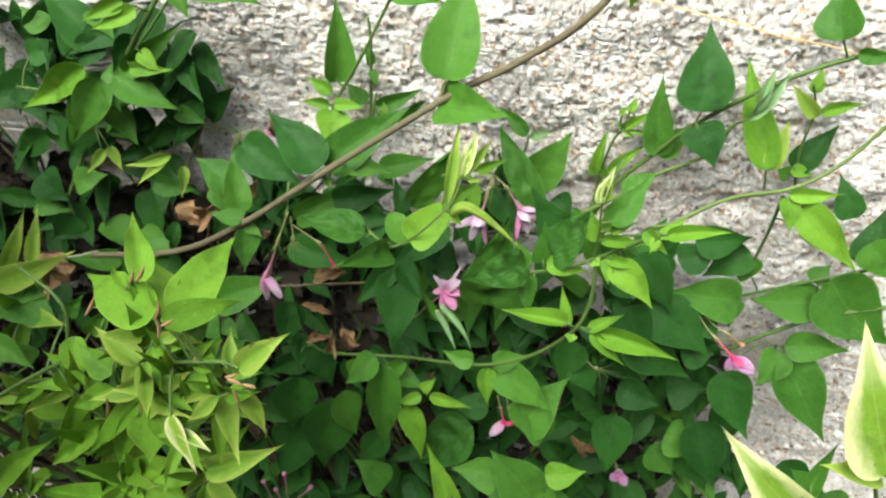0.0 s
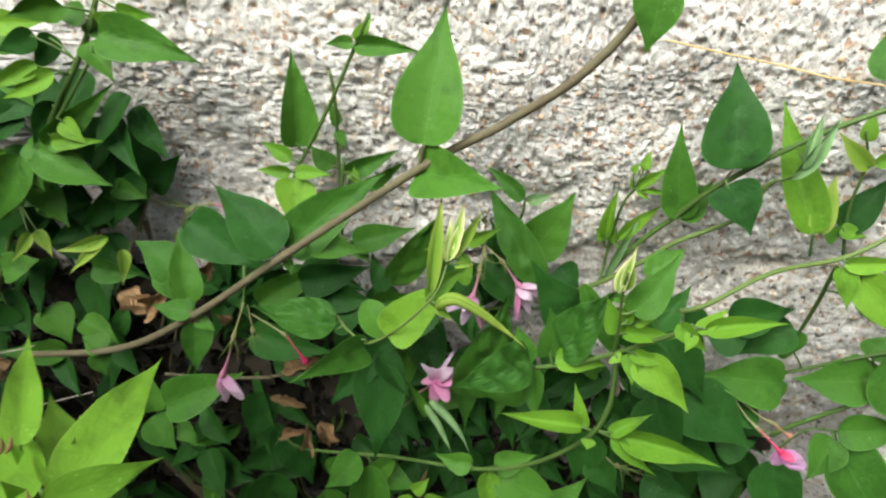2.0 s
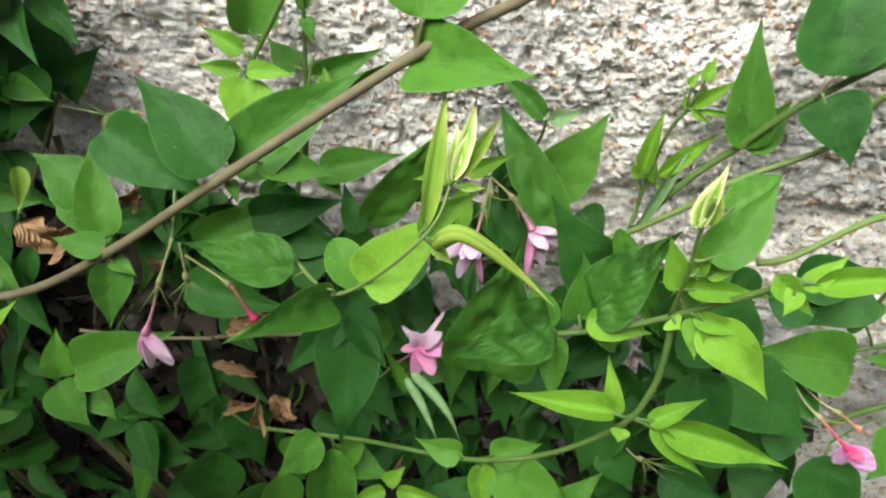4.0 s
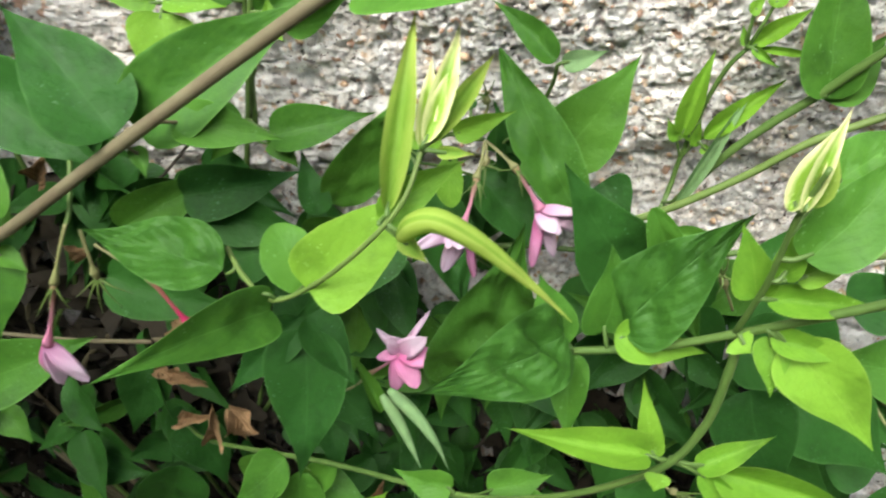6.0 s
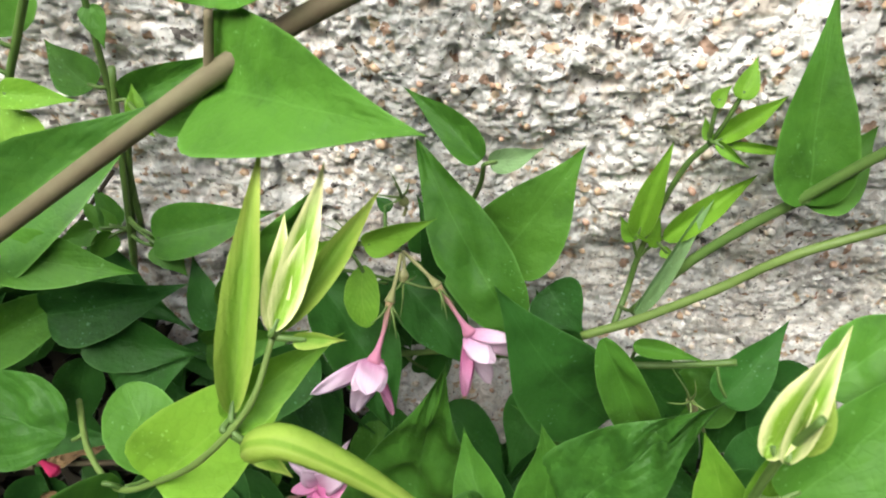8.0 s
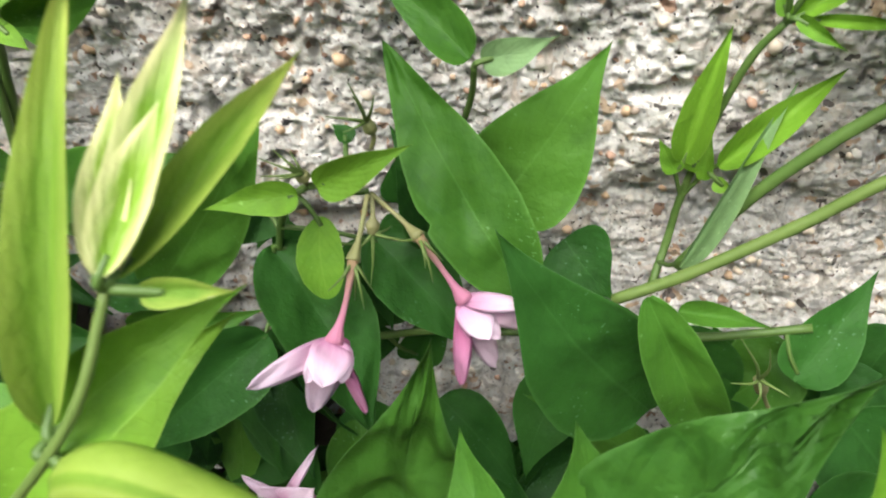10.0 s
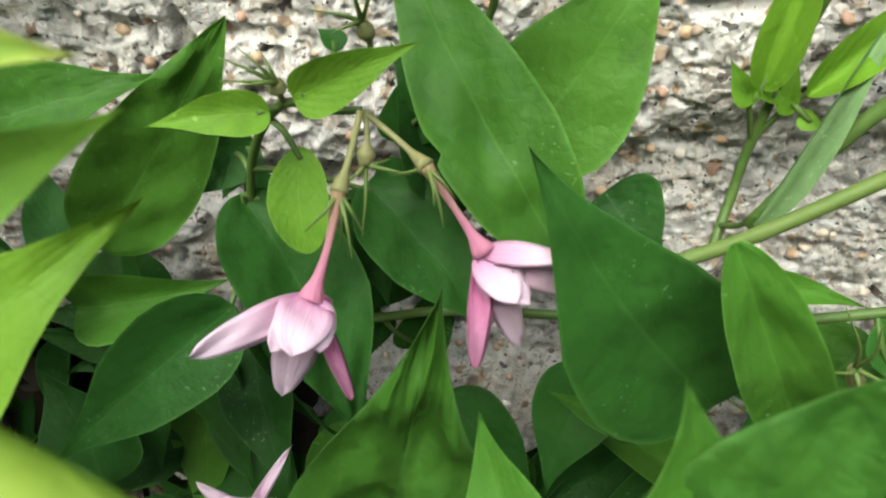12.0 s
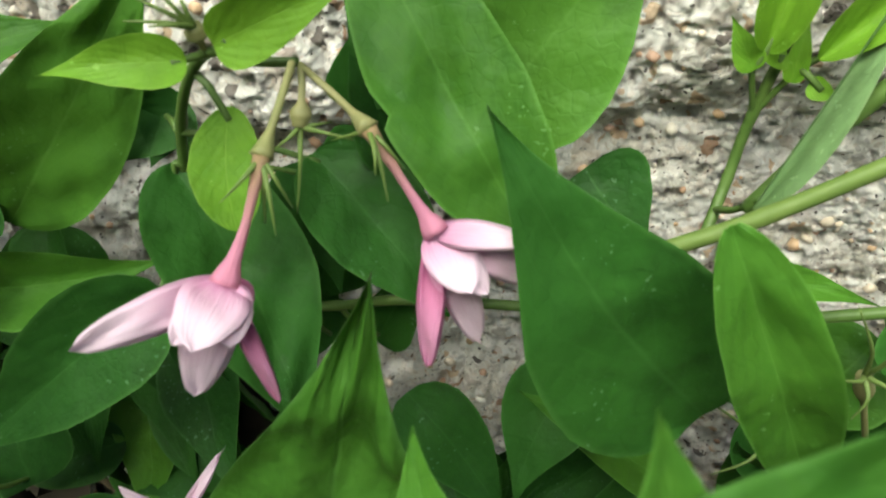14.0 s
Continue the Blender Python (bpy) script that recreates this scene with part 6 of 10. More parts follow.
stem(shoot_cluster, [(-0.2480, 0.1920, 0.7616), (-0.1896, 0.1820, 0.8186), (-0.1601, 0.1760, 0.8598), (-0.1045, 0.1560, 0.9841)], 0.001, 0.0008, "green")
stem(shoot_cluster, [(-0.1756, 0.1660, 0.9701), (-0.1739, 0.1670, 0.9916), (-0.1576, 0.1770, 1.0120)], 0.0008, 0.0006, "green")
stem(shoot_cluster, [(-0.2048, 0.1720, 0.9629), (-0.2019, 0.1780, 0.9874), (-0.2265, 0.1870, 0.9978)], 0.0009, 0.0006, "green")
leaf(shoot_cluster, (-0.1433, 0.1650, 1.0268), (-0.1787, 0.2120, 1.0173), (0.21, 0.34, 0.92), 0.0106, "l", fold=0.4, curl=0.2)
petiole(shoot_cluster, [(-0.1576, 0.1770, 1.0120), (-0.1504, 0.1700, 1.0209), (-0.1433, 0.1650, 1.0268)], 0.0006, 0.0005, "green")
leaf(shoot_cluster, (-0.1264, 0.1570, 1.0200), (-0.1326, 0.2160, 1.0096), (0.31, 0.20, 0.93), 0.0183, "l", fold=0.4, curl=0.2)
petiole(shoot_cluster, [(-0.1187, 0.1534, 1.0009), (-0.1226, 0.1542, 1.0120), (-0.1264, 0.1570, 1.0200)], 0.0006, 0.0005, "green")
leaf(shoot_cluster, (-0.1314, 0.1600, 1.0156), (-0.1633, 0.1960, 1.0088), (0.18, 0.34, 0.92), 0.0147, "l", fold=0.4, curl=0.2)
petiole(shoot_cluster, [(-0.1247, 0.1542, 0.9983), (-0.1281, 0.1561, 1.0085), (-0.1314, 0.1600, 1.0156)], 0.0006, 0.0005, "green")
leaf(shoot_cluster, (-0.1287, 0.1520, 1.0236), (-0.1083, 0.1750, 1.0156), (0.70, -0.42, 0.57), 0.0116, "l", fold=0.4, curl=0.2)
petiole(shoot_cluster, [(-0.1188, 0.1534, 1.0008), (-0.1238, 0.1517, 1.0137), (-0.1287, 0.1520, 1.0236)], 0.0006, 0.0005, "green")
leaf(shoot_cluster, (-0.1390, 0.1600, 1.0144), (-0.1948, 0.1900, 0.9976), (-0.43, -0.34, 0.83), 0.0201, "l", fold=0.4, curl=0.2)
petiole(shoot_cluster, [(-0.1315, 0.1551, 0.9954), (-0.1353, 0.1565, 1.0064), (-0.1390, 0.1600, 1.0144)], 0.0006, 0.0005, "green")
leaf(shoot_cluster, (-0.1540, 0.1680, 1.0178), (-0.1792, 0.1900, 1.0043), (-0.24, 0.29, 0.93), 0.0060, "l", fold=0.4, curl=0.2)
petiole(shoot_cluster, [(-0.1576, 0.1770, 1.0120), (-0.1558, 0.1715, 1.0164), (-0.1540, 0.1680, 1.0178)], 0.0006, 0.0005, "green")
leaf(shoot_cluster, (-0.3190, 0.2350, 0.9184), (-0.2654, 0.2530, 0.9403), (0.19, -0.93, 0.30), 0.0178, "y", fold=0.4, curl=0.2)
leaf(shoot_cluster, (-0.3186, 0.2450, 0.9179), (-0.2978, 0.2650, 0.9598), (0.65, -0.76, 0.04), 0.0100, "y", shape=6, fold=0.4, curl=0.2)
leaf(shoot_cluster, (-0.2986, 0.2500, 0.9249), (-0.2924, 0.2680, 0.9584), (0.45, -0.82, 0.36), 0.0086, "y", shape=6, fold=0.4, curl=0.2)
leaf(shoot_cluster, (-0.3209, 0.2400, 0.9107), (-0.2640, 0.2250, 0.8996), (0.13, -0.21, 0.97), 0.0269, "m", fold=0.4, curl=0.2, shape=6)
leaf(shoot_cluster, (-0.1508, 0.1550, 0.9885), (-0.1719, 0.1620, 1.0000), (0.44, -0.14, 0.89), 0.0103, "y", shape=6)
petiole(shoot_cluster, [(-0.1498, 0.1583, 0.9877), (-0.1503, 0.1557, 0.9896), (-0.1508, 0.1550, 0.9885)], 0.0006, 0.0005, "green")
leaf(shoot_cluster, (-0.1671, 0.1560, 0.9764), (-0.1852, 0.1630, 0.9851), (0.19, -0.53, 0.83), 0.0114, "l", shape=6)
petiole(shoot_cluster, [(-0.1674, 0.1621, 0.9803), (-0.1672, 0.1581, 0.9799), (-0.1671, 0.1560, 0.9764)], 0.0006, 0.0005, "green")
leaf(shoot_cluster, (-0.1930, 0.1680, 0.9799), (-0.1845, 0.1550, 0.9617), (0.45, -0.62, 0.65), 0.0113, "l", shape=6)
petiole(shoot_cluster, [(-0.1895, 0.1669, 0.9710), (-0.1913, 0.1665, 0.9770), (-0.1930, 0.1680, 0.9799)], 0.0006, 0.0005, "green")
leaf(shoot_cluster, (-0.2128, 0.1700, 0.9510), (-0.2086, 0.1650, 0.9344), (0.89, -0.33, 0.32), 0.0110, "l", shape=6)
petiole(shoot_cluster, [(-0.2132, 0.1700, 0.9515), (-0.2130, 0.1690, 0.9527), (-0.2128, 0.1700, 0.9510)], 0.0006, 0.0005, "green")
leaf(shoot_cluster, (-0.0999, 0.1480, 1.0088), (-0.0808, 0.1570, 1.0234), (0.06, -0.88, 0.46), 0.0100, "y", shape=6)
petiole(shoot_cluster, [(-0.1074, 0.1520, 1.0057), (-0.1037, 0.1490, 1.0088), (-0.0999, 0.1480, 1.0088)], 0.0006, 0.0005, "green")
leaf(shoot_cluster, (-0.1051, 0.1500, 1.0016), (-0.0935, 0.1550, 0.9993), (0.42, -0.73, 0.55), 0.0044, "l", shape=6)
petiole(shoot_cluster, [(-0.1074, 0.1520, 1.0057), (-0.1063, 0.1500, 1.0051), (-0.1051, 0.1500, 1.0016)], 0.0006, 0.0005, "green")
leaf(shoot_cluster, (-0.1024, 0.1500, 0.9927), (-0.0950, 0.1460, 0.9691), (0.49, -0.82, 0.29), 0.0079, "y", shape=6)
petiole(shoot_cluster, [(-0.1045, 0.1560, 0.9841), (-0.1035, 0.1520, 0.9899), (-0.1024, 0.1500, 0.9927)], 0.0006, 0.0005, "green")
leaf(shoot_cluster, (-0.1236, 0.1520, 0.9755), (-0.1035, 0.1500, 0.9734), (0.07, -0.29, 0.96), 0.0095, "l", shape=6)
petiole(shoot_cluster, [(-0.1105, 0.1582, 0.9706), (-0.1171, 0.1541, 0.9745), (-0.1236, 0.1520, 0.9755)], 0.0006, 0.0005, "green")
leaf(shoot_cluster, (-0.1129, 0.1480, 0.9875), (-0.1273, 0.1420, 0.9744), (-0.19, -0.79, 0.58), 0.0066, "y", shape=6)
petiole(shoot_cluster, [(-0.1045, 0.1560, 0.9841), (-0.1087, 0.1510, 0.9873), (-0.1129, 0.1480, 0.9875)], 0.0006, 0.0005, "green")
leaf(shoot_cluster, (-0.1407, 0.1500, 0.9835), (-0.1258, 0.1550, 0.9923), (0.06, -0.91, 0.42), 0.0076, "y", shape=6)
petiole(shoot_cluster, [(-0.1424, 0.1567, 0.9908), (-0.1415, 0.1524, 0.9886), (-0.1407, 0.1500, 0.9835)], 0.0006, 0.0005, "green")
leaf(shoot_cluster, (-0.1427, 0.1520, 0.9773), (-0.1240, 0.1460, 0.9775), (-0.03, -0.07, 1.00), 0.0107, "l", shape=6)
petiole(shoot_cluster, [(-0.1464, 0.1576, 0.9891), (-0.1446, 0.1538, 0.9847), (-0.1427, 0.1520, 0.9773)], 0.0006, 0.0005, "green")
leaf(shoot_cluster, (-0.1403, 0.1500, 0.9992), (-0.1423, 0.1380, 0.9738), (0.07, -0.90, 0.42), 0.0084, "y", shape=6)
petiole(shoot_cluster, [(-0.1370, 0.1557, 0.9931), (-0.1387, 0.1519, 0.9976), (-0.1403, 0.1500, 0.9992)], 0.0006, 0.0005, "green")
leaf(shoot_cluster, (-0.1421, 0.1500, 0.9889), (-0.1655, 0.1500, 0.9731), (-0.17, -0.95, 0.26), 0.0089, "y", shape=6)
petiole(shoot_cluster, [(-0.1416, 0.1566, 0.9911), (-0.1418, 0.1523, 0.9915), (-0.1421, 0.1500, 0.9889)], 0.0006, 0.0005, "green")
leaf(shoot_cluster, (-0.1674, 0.1540, 0.9681), (-0.2012, 0.1560, 0.9418), (-0.49, -0.65, 0.58), 0.0102, "l", shape=6)
petiole(shoot_cluster, [(-0.1702, 0.1627, 0.9791), (-0.1688, 0.1574, 0.9751), (-0.1674, 0.1540, 0.9681)], 0.0006, 0.0005, "green")
leaf(shoot_cluster, (-0.2039, 0.1650, 0.9384), (-0.2111, 0.1550, 0.9140), (0.73, -0.68, 0.07), 0.0100, "l", shape=6)
petiole(shoot_cluster, [(-0.2137, 0.1701, 0.9510), (-0.2088, 0.1665, 0.9462), (-0.2039, 0.1650, 0.9384)], 0.0006, 0.0005, "green")
leaf(shoot_cluster, (-0.1800, 0.1560, 0.9397), (-0.2323, 0.1500, 0.8875), (-0.31, -0.86, 0.41), 0.0131, "l", shape=6)
petiole(shoot_cluster, [(-0.1756, 0.1660, 0.9701), (-0.1778, 0.1600, 0.9564), (-0.1800, 0.1560, 0.9397)], 0.0006, 0.0005, "green")
leaf(shoot_cluster, (-0.1678, 0.1600, 0.9493), (-0.1991, 0.1500, 0.9061), (0.23, -0.97, 0.06), 0.0164, "l", shape=6)
petiole(shoot_cluster, [(-0.1756, 0.1660, 0.9701), (-0.1717, 0.1620, 0.9612), (-0.1678, 0.1600, 0.9493)], 0.0006, 0.0005, "green")
leaf(shoot_cluster, (-0.1560, 0.1520, 0.9561), (-0.1513, 0.1380, 0.9399), (0.54, -0.55, 0.64), 0.0177, "l", shape=6)
petiole(shoot_cluster, [(-0.1756, 0.1660, 0.9701), (-0.1658, 0.1580, 0.9646), (-0.1560, 0.1520, 0.9561)], 0.0006, 0.0005, "green")
leaf(shoot_cluster, (-0.1404, 0.1460, 0.9256), (-0.2085, 0.1520, 0.8844), (-0.48, -0.49, 0.73), 0.0139, "l", shape=6)
petiole(shoot_cluster, [(-0.1311, 0.1656, 0.9246), (-0.1358, 0.1548, 0.9266), (-0.1404, 0.1460, 0.9256)], 0.0006, 0.0005, "green")
leaf(shoot_cluster, (-0.1741, 0.1550, 0.9000), (-0.1954, 0.1600, 0.9038), (0.15, -0.12, 0.98), 0.0084, "l", shape=6)
petiole(shoot_cluster, [(-0.1465, 0.1711, 0.8902), (-0.1603, 0.1621, 0.8966), (-0.1741, 0.1550, 0.9000)], 0.0006, 0.0005, "green")
leaf(shoot_cluster, (-0.1517, 0.1480, 0.8926), (-0.2029, 0.1520, 0.8838), (-0.18, -0.48, 0.86), 0.0155, "l", shape=6)
petiole(shoot_cluster, [(-0.1451, 0.1706, 0.8933), (-0.1484, 0.1583, 0.8944), (-0.1517, 0.1480, 0.8926)], 0.0006, 0.0005, "green")
leaf(shoot_cluster, (-0.1274, 0.1430, 0.9374), (-0.0902, 0.1500, 0.9598), (-0.21, -0.78, 0.59), 0.0122, "y", shape=6)
petiole(shoot_cluster, [(-0.1245, 0.1632, 0.9393), (-0.1260, 0.1521, 0.9399), (-0.1274, 0.1430, 0.9374)], 0.0006, 0.0005, "green")
leaf(shoot_cluster, (-0.1242, 0.1480, 0.9368), (-0.1261, 0.1550, 0.9493), (0.74, -0.54, 0.41), 0.0061, "l", shape=6)
petiole(shoot_cluster, [(-0.1245, 0.1632, 0.9394), (-0.1243, 0.1546, 0.9396), (-0.1242, 0.1480, 0.9368)], 0.0006, 0.0005, "green")
leaf(shoot_cluster, (-0.1279, 0.1430, 0.9353), (-0.1192, 0.1420, 0.9272), (0.64, -0.24, 0.72), 0.0059, "y", shape=6)
petiole(shoot_cluster, [(-0.1253, 0.1635, 0.9375), (-0.1266, 0.1522, 0.9379), (-0.1279, 0.1430, 0.9353)], 0.0006, 0.0005, "green")
leaf(shoot_cluster, (-0.1811, 0.1500, 0.8681), (-0.2736, 0.1580, 0.8367), (-0.33, -0.31, 0.89), 0.0159, "l", shape=6)
petiole(shoot_cluster, [(-0.1590, 0.1756, 0.8623), (-0.1700, 0.1618, 0.8667), (-0.1811, 0.1500, 0.8681)], 0.0006, 0.0005, "green")
leaf(shoot_cluster, (-0.3101, 0.1680, 0.8182), (-0.2476, 0.1720, 0.8763), (-0.15, -0.96, 0.23), 0.0175, "l", shape=6)
petiole(shoot_cluster, [(-0.3064, 0.1820, 0.8739), (-0.3082, 0.1740, 0.8476), (-0.3101, 0.1680, 0.8182)], 0.0006, 0.0005, "green")
leaf(shoot_cluster, (-0.2930, 0.2000, 0.9146), (-0.2651, 0.1950, 0.9027), (0.24, -0.55, 0.80), 0.0144, "m", shape=6)
petiole(shoot_cluster, [(-0.2801, 0.1786, 0.8958), (-0.2865, 0.1883, 0.9067), (-0.2930, 0.2000, 0.9146)], 0.0006, 0.0005, "green")
leaf(shoot_cluster, (-0.2431, 0.1850, 0.9138), (-0.2810, 0.1820, 0.8820), (-0.28, -0.87, 0.42), 0.0098, "l", shape=6)
petiole(shoot_cluster, [(-0.2502, 0.1748, 0.9207), (-0.2466, 0.1789, 0.9187), (-0.2431, 0.1850, 0.9138)], 0.0006, 0.0005, "green")
leaf(shoot_cluster, (-0.2627, 0.1850, 0.8940), (-0.2512, 0.1900, 0.9157), (0.54, -0.84, -0.09), 0.0073, "y", shape=6)
petiole(shoot_cluster, [(-0.2712, 0.1775, 0.9032), (-0.2670, 0.1802, 0.9001), (-0.2627, 0.1850, 0.8940)], 0.0006, 0.0005, "green")
leaf(shoot_cluster, (-0.1302, 0.1400, 0.9813), (-0.1201, 0.1300, 0.9574), (0.21, -0.87, 0.45), 0.0072, "v", shape=6)
petiole(shoot_cluster, [(-0.1338, 0.1553, 0.9944), (-0.1320, 0.1467, 0.9894), (-0.1302, 0.1400, 0.9813)], 0.0006, 0.0005, "green")
leaf(shoot_cluster, (-0.1299, 0.1390, 0.9725), (-0.1127, 0.1340, 0.9710), (0.10, 0.04, 0.99), 0.0047, "v", shape=3)
petiole(shoot_cluster, [(-0.1119, 0.1587, 0.9676), (-0.1209, 0.1478, 0.9715), (-0.1299, 0.1390, 0.9725)], 0.0006, 0.0005, "green")
leaf(shoot_cluster, (-0.1074, 0.1520, 1.0018), (-0.1104, 0.1650, 1.0103), (0.65, -0.31, 0.70), 0.0066, "y", shape=6)
petiole(shoot_cluster, [(-0.1088, 0.1522, 1.0051), (-0.1081, 0.1511, 1.0050), (-0.1074, 0.1520, 1.0018)], 0.0006, 0.0005, "green")
leaf(shoot_cluster, (-0.1167, 0.1550, 0.9941), (-0.1343, 0.1650, 0.9942), (-0.19, -0.33, 0.92), 0.0088, "l", shape=6)
petiole(shoot_cluster, [(-0.1196, 0.1535, 1.0005), (-0.1182, 0.1533, 0.9988), (-0.1167, 0.1550, 0.9941)], 0.0006, 0.0005, "green")
leaf(shoot_cluster, (-0.1246, 0.1580, 0.9939), (-0.1173, 0.1680, 0.9986), (0.52, -0.65, 0.56), 0.0085, "l", shape=6)
petiole(shoot_cluster, [(-0.1266, 0.1544, 0.9975), (-0.1256, 0.1552, 0.9972), (-0.1246, 0.1580, 0.9939)], 0.0006, 0.0005, "green")
leaf(shoot_cluster, (-0.1283, 0.1570, 0.9887), (-0.1129, 0.1540, 0.9836), (0.17, -0.55, 0.82), 0.0111, "l", shape=6)
petiole(shoot_cluster, [(-0.1314, 0.1550, 0.9954), (-0.1298, 0.1550, 0.9936), (-0.1283, 0.1570, 0.9887)], 0.0006, 0.0005, "green")
leaf(shoot_cluster, (-0.1368, 0.1650, 0.9820), (-0.1500, 0.1720, 0.9893), (0.32, -0.32, 0.89), 0.0102, "m", shape=6)
petiole(shoot_cluster, [(-0.1423, 0.1567, 0.9908), (-0.1395, 0.1599, 0.9879), (-0.1368, 0.1650, 0.9820)], 0.0006, 0.0005, "green")
leaf(shoot_cluster, (-0.1733, 0.1680, 0.9684), (-0.1553, 0.1720, 0.9872), (-0.10, -0.95, 0.30), 0.0110, "m", shape=6)
petiole(shoot_cluster, [(-0.1756, 0.1660, 0.9701), (-0.1744, 0.1660, 0.9708), (-0.1733, 0.1680, 0.9684)], 0.0006, 0.0005, "green")
leaf(shoot_cluster, (-0.1360, 0.1560, 1.0067), (-0.1270, 0.1600, 1.0104), (0.20, -0.87, 0.46), 0.0056, "y", shape=6)
petiole(shoot_cluster, [(-0.1313, 0.1550, 0.9955), (-0.1337, 0.1545, 1.0026), (-0.1360, 0.1560, 1.0067)], 0.0006, 0.0005, "green")
leaf(shoot_cluster, (-0.1907, 0.1750, 0.9749), (-0.1755, 0.1800, 0.9916), (0.25, -0.97, 0.06), 0.0099, "m", shape=6)
petiole(shoot_cluster, [(-0.1898, 0.1670, 0.9709), (-0.1903, 0.1700, 0.9744), (-0.1907, 0.1750, 0.9749)], 0.0006, 0.0005, "green")
leaf(shoot_cluster, (-0.1323, 0.1650, 0.9796), (-0.1462, 0.1600, 0.9665), (-0.04, -0.92, 0.40), 0.0093, "m", shape=6)
petiole(shoot_cluster, [(-0.1395, 0.1561, 0.9920), (-0.1359, 0.1596, 0.9873), (-0.1323, 0.1650, 0.9796)], 0.0006, 0.0005, "green")
leaf(shoot_cluster, (-0.1499, 0.1580, 0.9851), (-0.1403, 0.1600, 0.9871), (0.10, -0.91, 0.41), 0.0073, "l", shape=6)
petiole(shoot_cluster, [(-0.1507, 0.1585, 0.9873), (-0.1503, 0.1573, 0.9877), (-0.1499, 0.1580, 0.9851)], 0.0006, 0.0005, "green")
leaf(shoot_cluster, (-0.2668, 0.2000, 0.8380), (-0.2915, 0.2000, 0.8451), (0.25, -0.40, 0.88), 0.0103, "m", shape=6)
petiole(shoot_cluster, [(-0.3020, 0.1814, 0.8775), (-0.2844, 0.1897, 0.8593), (-0.2668, 0.2000, 0.8380)], 0.0006, 0.0005, "green")
leaf(shoot_cluster, (-0.2293, 0.2000, 0.9502), (-0.2177, 0.2050, 0.9640), (0.21, -0.96, 0.17), 0.0083, "m", shape=6)
petiole(shoot_cluster, [(-0.2255, 0.1716, 0.9412), (-0.2274, 0.1848, 0.9472), (-0.2293, 0.2000, 0.9502)], 0.0006, 0.0005, "green")
leaf(shoot_cluster, (-0.2986, 0.2200, 0.8712), (-0.3097, 0.2200, 0.8895), (0.83, -0.25, 0.51), 0.0124, "m", shape=6)
petiole(shoot_cluster, [(-0.3060, 0.1819, 0.8742), (-0.3023, 0.2000, 0.8742), (-0.2986, 0.2200, 0.8712)], 0.0006, 0.0005, "green")
leaf(shoot_cluster, (-0.1417, 0.1750, 0.9837), (-0.1336, 0.1850, 0.9892), (0.44, -0.68, 0.59), 0.0104, "m", shape=6)
petiole(shoot_cluster, [(-0.1475, 0.1578, 0.9886), (-0.1446, 0.1654, 0.9877), (-0.1417, 0.1750, 0.9837)], 0.0006, 0.0005, "green")
leaf(shoot_cluster, (-0.1720, 0.1720, 0.9793), (-0.1880, 0.1660, 0.9628), (0.00, -0.94, 0.34), 0.0108, "m", shape=6)
petiole(shoot_cluster, [(-0.1748, 0.1665, 0.9798), (-0.1734, 0.1682, 0.9811), (-0.1720, 0.1720, 0.9793)], 0.0006, 0.0005, "green")
leaf(shoot_cluster, (-0.1455, 0.1500, 0.9498), (-0.1278, 0.1460, 0.9637), (-0.54, -0.69, 0.48), 0.0061, "l", shape=6)
petiole(shoot_cluster, [(-0.1234, 0.1628, 0.9419), (-0.1344, 0.1554, 0.9474), (-0.1455, 0.1500, 0.9498)], 0.0006, 0.0005, "green")
leaf(shoot_cluster, (-0.1392, 0.1550, 0.9378), (-0.1501, 0.1500, 0.9133), (0.09, -0.98, 0.16), 0.0076, "m", shape=6)
petiole(shoot_cluster, [(-0.1270, 0.1641, 0.9338), (-0.1331, 0.1585, 0.9373), (-0.1392, 0.1550, 0.9378)], 0.0006, 0.0005, "green")
leaf(shoot_cluster, (-0.1202, 0.1700, 0.9879), (-0.1117, 0.1750, 0.9914), (0.21, -0.78, 0.59), 0.0069, "m", shape=6)
petiole(shoot_cluster, [(-0.1263, 0.1544, 0.9976), (-0.1232, 0.1612, 0.9942), (-0.1202, 0.1700, 0.9879)], 0.0006, 0.0005, "green")
leaf(shoot_cluster, (-0.1500, 0.1620, 0.9906), (-0.1620, 0.1563, 0.9556), (0.35, -0.91, -0.23), 0.0067, "l", fold=0.5, curl=0.4, shape=6)
leaf(shoot_cluster, (-0.1513, 0.1620, 0.9906), (-0.1709, 0.1532, 0.9561), (-0.20, -0.98, 0.08), 0.0074, "y", fold=0.5, curl=0.4, shape=6)
leaf(shoot_cluster, (-0.1523, 0.1680, 0.9918), (-0.1696, 0.1669, 0.9764), (0.21, -0.96, -0.16), 0.0066, "l", fold=0.5, curl=0.4, shape=6)
leaf(shoot_cluster, (-0.1524, 0.1620, 0.9925), (-0.1974, 0.1631, 0.9535), (-0.28, -0.96, 0.05), 0.0087, "l", fold=0.5, curl=0.4, shape=6)
leaf(shoot_cluster, (-0.1509, 0.1620, 0.9967), (-0.1622, 0.1511, 1.0071), (0.67, -0.17, 0.72), 0.0069, "y", fold=0.5, curl=0.4, shape=6)
leaf(shoot_cluster, (-0.1493, 0.1680, 0.9985), (-0.1550, 0.1699, 1.0214), (0.52, -0.83, 0.20), 0.0077, "l", fold=0.5, curl=0.4, shape=6)
